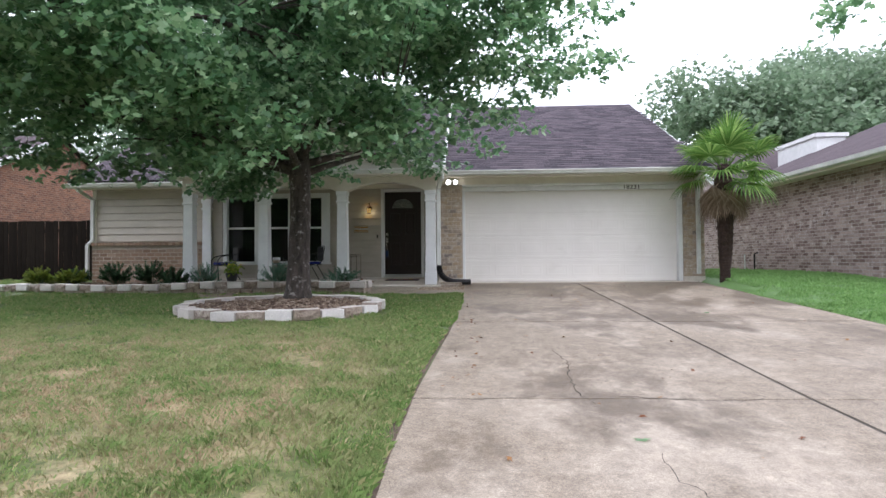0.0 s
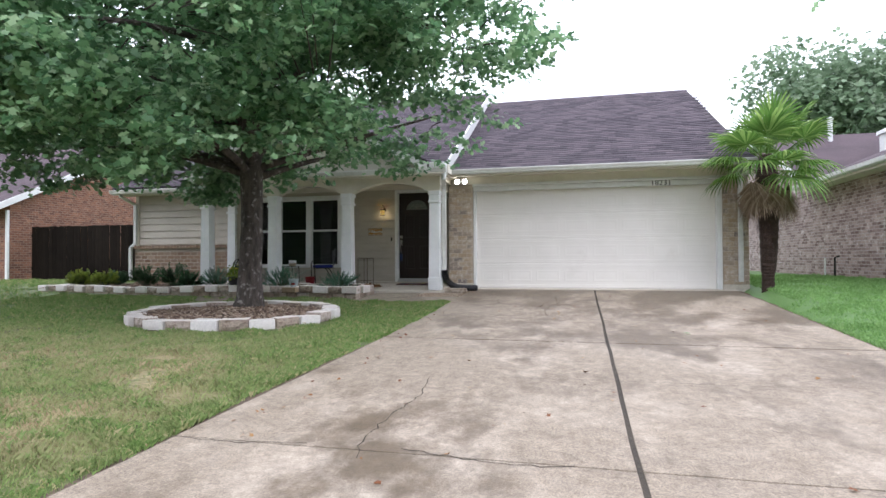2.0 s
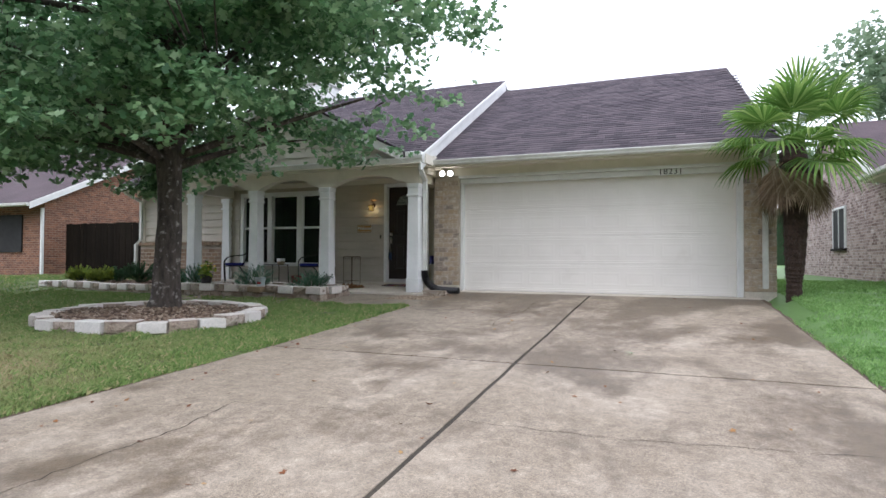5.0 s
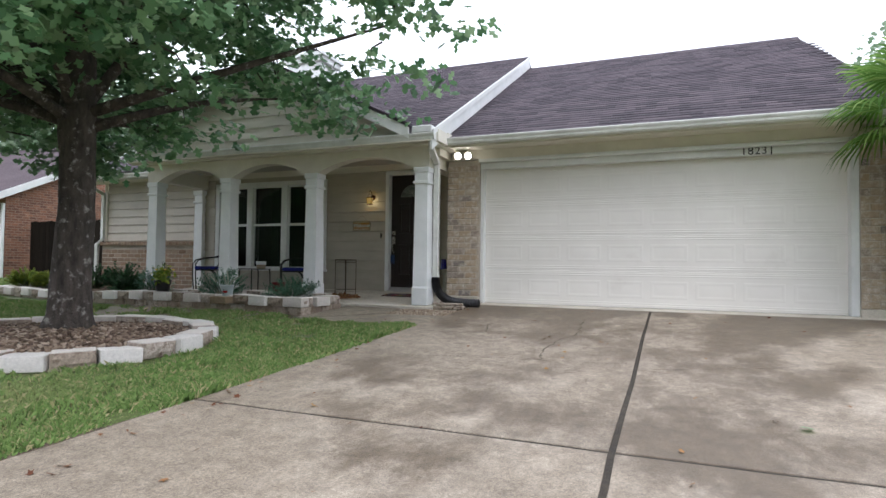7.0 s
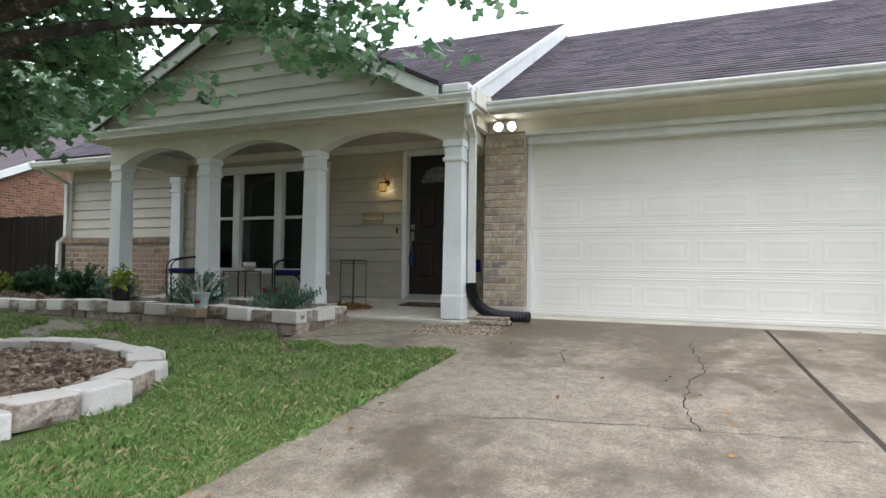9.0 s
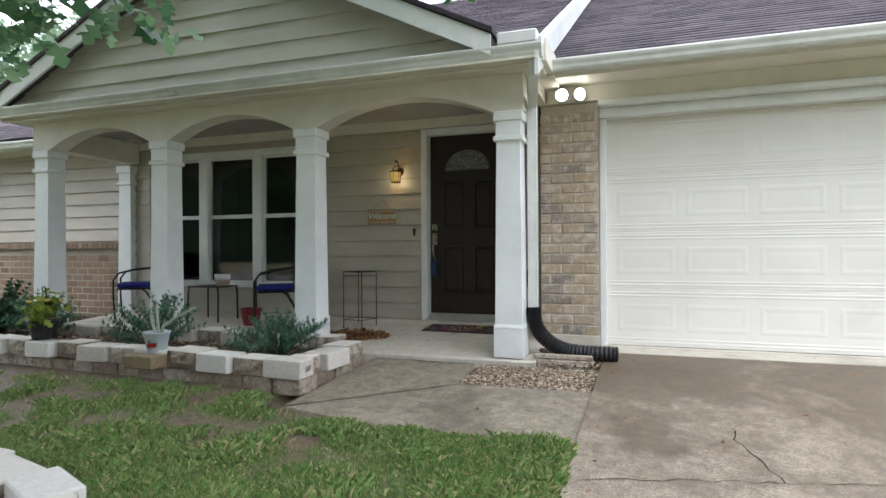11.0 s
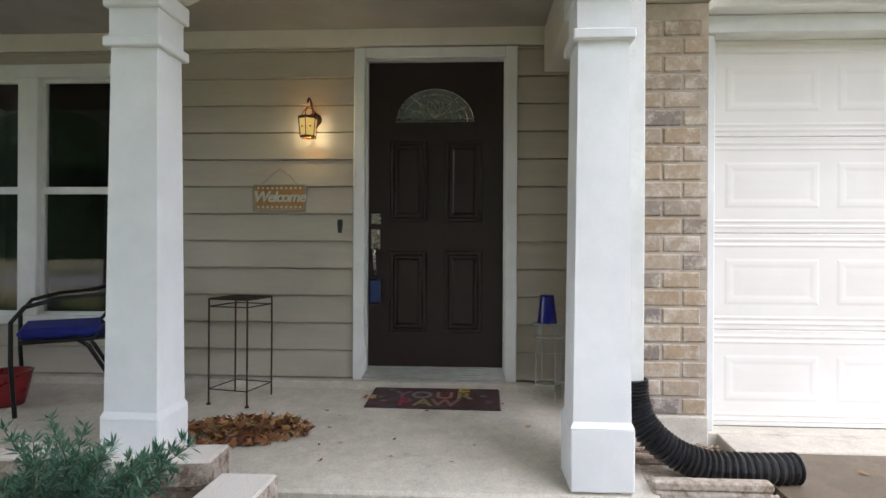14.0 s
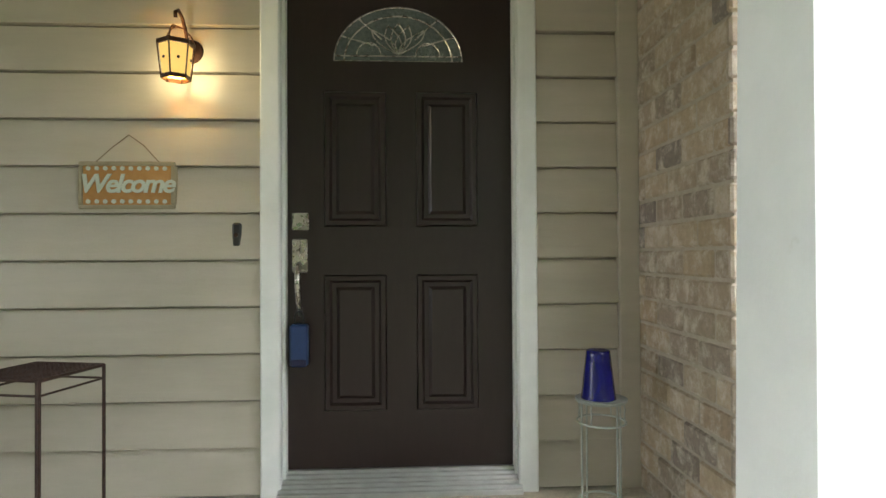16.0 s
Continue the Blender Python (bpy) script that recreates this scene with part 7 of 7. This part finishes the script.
blue_green = leaf_mat("blue_green_needle", [(0.0, (0.05, 0.14, 0.085)), (0.6, (0.13, 0.28, 0.175)), (1.0, (0.28, 0.44, 0.31))])
lime = leaf_mat("lime_leaf", [(0.0, (0.10, 0.18, 0.02)), (0.6, (0.22, 0.30, 0.04)), (1.0, (0.42, 0.42, 0.07))])
deep = leaf_mat("deep_green_leaf", [(0.0, (0.02, 0.06, 0.025)), (0.6, (0.045, 0.11, 0.045)), (1.0, (0.09, 0.18, 0.08))])
for x, y, rad, h, mt, seed, lab in ((-2.64, -1.46, 0.46, 0.34, blue_green, 1, "blue-green needle-leaved shrub in the flower bed"), (-4.02, -1.40, 0.44, 0.46, blue_green, 2, "blue-green needle-leaved shrub in the flower bed"),
                                    (-5.75, -1.2, 0.36, 0.42, blue_green, 3, "blue-green needle-leaved shrub in the flower bed"), (-7.3, -0.6, 0.42, 0.50, deep, 4, "dark green rounded shrub beside the wing wall"),
                                    (-8.2, -0.5, 0.40, 0.46, deep, 5, "dark green rounded shrub beside the wing wall"), (-8.9, -1.0, 0.32, 0.38, lime, 6, "yellow-green leafy shrub in the flower bed"),
                                    (-9.7, -0.9, 0.34, 0.36, lime, 7, "yellow-green leafy shrub in the flower bed"), (-9.3, -0.2, 0.3, 0.34, deep, 8, "dark green rounded shrub beside the wing wall"), (-6.4, -1.25, 0.3, 0.35, deep, 12, "dark green rounded shrub beside the wing wall")):
    spiky_shrub("shrub", lab, x, y, 0.0, rad, h, mt, seed, wd=0.0046 if mt is blue_green else 0.011)

pt = thing("potted_succulent", "painted tin pot with pale pencil cactus arms", "potted plant", at=(-3.41, -1.98, 0.086), turn=0)
part("pot", Build().lathe(0, 0, [(0.065, 0.0), (0.07, 0.01), (0.098, 0.155), (0.106, 0.16), (0.104, 0.17), (0.094, 0.17), (0.09, 0.14), (0.001, 0.14)], 22), surface("mint_pot_paint", (0.45, 0.55, 0.56), (0.58, 0.66, 0.66), 14, 0.4, 0.05), pt, smooth=True)
part("red_motif", Build().lathe(0, 0, [(0.001, 0.0), (0.024, 0.002), (0.022, 0.006), (0.001, 0.008)], 14), surface("red_motif_paint", (0.36, 0.012, 0.01), (0.44, 0.02, 0.015), 14, 0.5, 0), pt, at=pose(0.03, -0.08, 0.07, 97, 0, 8) @ Matrix.Diagonal((1.9, 0.8, 1, 1)))
for a, zz, tw in ((0.62, 0.082, 10), (0.1, 0.098, 60), (-0.1, 0.05, -40)):
    part("painted_leaf", Build().lathe(0, 0, [(0.001, 0.0), (0.013, 0.001), (0.001, 0.006)], 8), deep, pt, at=pose((0.068 + 0.19 * zz) * math.sin(a), -(0.068 + 0.19 * zz) * math.cos(a), zz, 99, 0, math.degrees(a)) @ pose(0, 0, 0, 0, 0, tw) @ Matrix.Diagonal((1.5, 0.45, 1, 1)))
arm_mat = surface("pale_cactus", (0.40, 0.45, 0.34), (0.52, 0.56, 0.44), 25, 0.6, 0.2, 60)
for pts, r0 in ((((0, 0, 0.13), (-0.03, 0, 0.20), (-0.075, 0.01, 0.30)), 0.012), (((0.01, 0, 0.13), (0.0, 0.01, 0.24), (-0.02, 0.01, 0.38)), 0.011), (((0.02, 0, 0.13), (0.06, 0, 0.19), (0.07, 0.0, 0.21), (0.20, 0.0, 0.29), (0.38, 0.01, 0.37)), 0.010), (((0.05, 0, 0.16), (0.075, 0, 0.22), (0.09, 0, 0.25)), 0.009)):
    part("cactus_arm", Build().tube(spline([Vector(p) for p in pts], 5), r0, 8), arm_mat, pt, smooth=True)
part("soil", Build().lathe(0, 0, [(0.089, 0.141), (0.001, 0.15)], 16), M["soil"], pt)
blk = thing("tan_block", "square tan landscape block under the tin pot", "block", at=(-3.44, -2.03, -0.018))
part("block_body", Build().box(-0.15, -0.12, 0.0, 0.15, 0.13, 0.104, 0.01), surface("tan_block", (0.25, 0.18, 0.10), (0.34, 0.26, 0.16), 25, 0.9, 0.4, 60), blk)
yp = thing("potted_flowers", "dark pot of yellow-green flowers on a hook", "potted plant", at=(-4.85, -1.85, 0.12))
part("pot", Build().lathe(0, 0, [(0.09, 0.0), (0.13, 0.16), (0.135, 0.18), (0.12, 0.18), (0.001, 0.16)], 20), M["black_plastic"], yp, smooth=True)
r = np.random.default_rng(4)
part("leaves", foliage("leaves", [(r.normal(0, 0.09), r.normal(0, 0.09), 0.20 + abs(r.normal(0, 0.08))) for _ in range(16)], lime, 12, 0.09, 0.07, r), lime, yp)
petal = surface("yellow_petal", (0.65, 0.40, 0.02), (0.75, 0.52, 0.05), 20, 0.7, 0)
for k in range(6):
    part("flower", Build().lathe(r.normal(0, 0.08), r.normal(0, 0.08), [(0.001, 0.33), (0.03, 0.345), (0.012, 0.352), (0.001, 0.354)], 9), petal, yp)
part("shepherd_hook", Build().tube([(0.02, 0.0, 0.15), (0.03, 0, 0.42), (0.01, 0, 0.47), (-0.02, 0, 0.46), (-0.02, 0, 0.43)], 0.006, 6), M["black_metal"], yp, smooth=True)

# ---- grass ----
def blades(name, n, xr, yr, seed, height, reject=None):
    r = np.random.default_rng(seed)
    x, y = r.uniform(*xr, n), r.uniform(*yr, n)
    thin = np.array([noise.noise((a * 1.7, b_ * 1.7, 3.0)) for a, b_ in zip(x, y)])
    ok = (thin + r.uniform(-0.2, 0.75, n)) > 0
    ok &= ~reject(x, y)
    x, y = x[ok], y[ok]
    n = len(x)
    z = np.array([lawn(a, b_) for a, b_ in zip(x, y)])
    clump = np.array([0.75 + 0.8 * noise.noise((a * 3.1, b_ * 3.1, 8.0)) for a, b_ in zip(x, y)])
    h = height * r.uniform(0.5, 1.4, n) * clump
    yaw, lean = r.uniform(0, 6.283, n), r.uniform(0.1, 0.85, n)
    w = r.uniform(0.0009, 0.0018, n)
    dx, dy = np.cos(yaw), np.sin(yaw)
    base = np.stack([x, y, z - 0.005], 1)
    lat = np.stack([-dy * w, dx * w, np.zeros(n)], 1)
    mid = base + np.stack([dx * h * 0.25 * lean, dy * h * 0.25 * lean, h * 0.6], 1)
    tip = base + np.stack([dx * h * lean, dy * h * lean, h * (1.1 - 0.45 * lean)], 1)
    v = np.stack([base - lat, base + lat, mid + lat * 0.6, tip], 1)
    return quick_mesh(name, v.reshape(-1, 3), np.arange(n * 4).reshape(n, 4), M["grass"])


def grass_flare(y):
    v = np.clip((-4.0 - y) / 5.5, 0, 1)
    return v * v * (3 - 2 * v)


def off_lawn(x, y):
    inside = ((x - RCX) / (RRX + 0.02)) ** 2 + ((y - RCY) / (RRY + 0.02)) ** 2 < 1
    inside |= (y > -2.08 + 0.05 * np.clip(-5 - x, 0, 6)) & (x > -10.5)
    inside |= (y > -2.62 - 0.14 * (x + 0.13)) & (x > -2.0) & (x < 0)
    inside |= x > DRIVE_L - 0.05 - 0.28 * grass_flare(y)
    rr = np.random.default_rng(1).uniform(0, 1, len(x))
    tuft = np.array([noise.noise((a * 3.3, b_ * 3.3, 5.0)) for a, b_ in zip(x, y)])
    bare = np.clip((y + 3.7) / 0.6, 0, 1) * np.clip((x + 6.0) / 1.0, 0, 1) * np.clip((-0.9 - x) / 0.5, 0, 1)
    ring = np.hypot(x - RCX, (y - RCY) * RRX / RRY)
    worn = np.maximum(bare * np.clip(0.66 - 0.8 * tuft, 0, 0.95), np.clip((1.85 - ring) / 0.3, 0, 1) * (x > -2.2) * np.clip(0.75 - 1.0 * tuft, 0, 0.95))
    return inside | (rr < worn)


g1 = blades("front_grass", 560000, (-9.0, -0.04), (-12.2, -2.1), 1, 0.062, off_lawn)
g0 = blades("near_grass", 230000, (-4.6, -0.04), (-6.8, -2.1), 7, 0.06, lambda x, y: off_lawn(x, y) | (np.random.default_rng(2).uniform(0, 1, len(x)) > np.clip((y + 6.8) / 1.8, 0, 1) * np.clip((x + 4.6) / 1.2, 0, 1)))
tagged(part("near_grass", g0, M["grass"]), "thick green lawn grass beside the walk", "grass", kind="stuff")
tagged(part("front_grass", g1, M["grass"]), "short green and straw lawn grass", "grass", kind="stuff")
g2 = blades("far_grass", 90000, (-16.0, -9.0), (-12.0, 2.8), 2, 0.07, lambda x, y: (y > -1.7) & (x > -10.6))
tagged(part("far_grass", g2, M["grass"]), "short green lawn grass by the fence", "grass", kind="stuff")
g3 = blades("side_grass", 200000, (5.16, 8.45), (-10.5, 5.0), 3, 0.06, lambda x, y: (x < 5.5) & (y > -0.15))
tagged(part("side_grass", g3, M["grass"]), "lush green side lawn grass", "grass", kind="stuff")
g4 = blades("edge_grass", 60000, (-0.50, -0.06), (-11.5, -2.3), 4, 0.075, lambda x, y: x > DRIVE_L - 0.02 - 0.28 * grass_flare(y))
tagged(part("edge_grass", g4, M["grass"]), "uneven grass along the driveway edge", "grass", kind="stuff")


# ---- bricks ----
def brick_face(parent, horizontal, fixed, a0, a1, z0, z1, out, material, length=0.195, height=0.084, joint=0.011, soldier=None):
    """Running-bond bricks as pieces. horizontal: 'x' or 'y'; out: the way the face looks along the other axis."""
    shared = {}
    row, z = 0, z0
    while z + height <= z1 + 0.004:
        a = a0 - (row % 2) * (length + joint) / 2
        while a < a1 - 0.02:
            s, e = max(a, a0), min(a + length, a1)
            if e - s > 0.03:
                key = round(e - s, 3)
                if key not in shared:
                    w = e - s
                    bb = Build().box(-w / 2, 0.004, 0, w / 2, 0.03, height, 0.007)
                    shared[key] = bb.mesh("brick", material)
                c = (s + e) / 2
                j = random.uniform(-0.003, 0.003)
                if horizontal == "x":
                    m = pose(c, fixed + j, z, 0, 0, random.uniform(-0.4, 0.4))
                else:
                    m = pose(fixed + j, c, z, 0, 0, 90 if out > 0 else -90)
                part("brick", shared[key], None, parent, at=m)
            a += length + joint
        z += height + joint
        row += 1


brick_face(wall_garage, "x", BRICK_Y, -0.632, -0.095, 0.105, 2.27, -1, M["brick"])
brick_face(wall_garage, "x", BRICK_Y, 4.975, 5.45, 0.105, 2.27, -1, M["brick"])
brick_face(wall_garage, "y", -0.631, BRICK_Y + 0.02, WALL_Y - 0.02, 0.105, 2.27, -1, M["brick"])
brick_face(wall_wing, "x", WING_Y - 0.095, -9.6, -6.53, -0.08, 0.93, -1, M["brick_wing"])
x = -9.6
cap = None
while x < -6.56:
    if cap is None:
        cap = Build().box(0, -0.15, 0.955, 0.088, 0.02, 1.035, 0.006).mesh("brick", M["brick_wing"])
    part("brick", cap, None, wall_wing, at=pose(x, WING_Y, 0, 0, 0, 0))
    x += 0.097
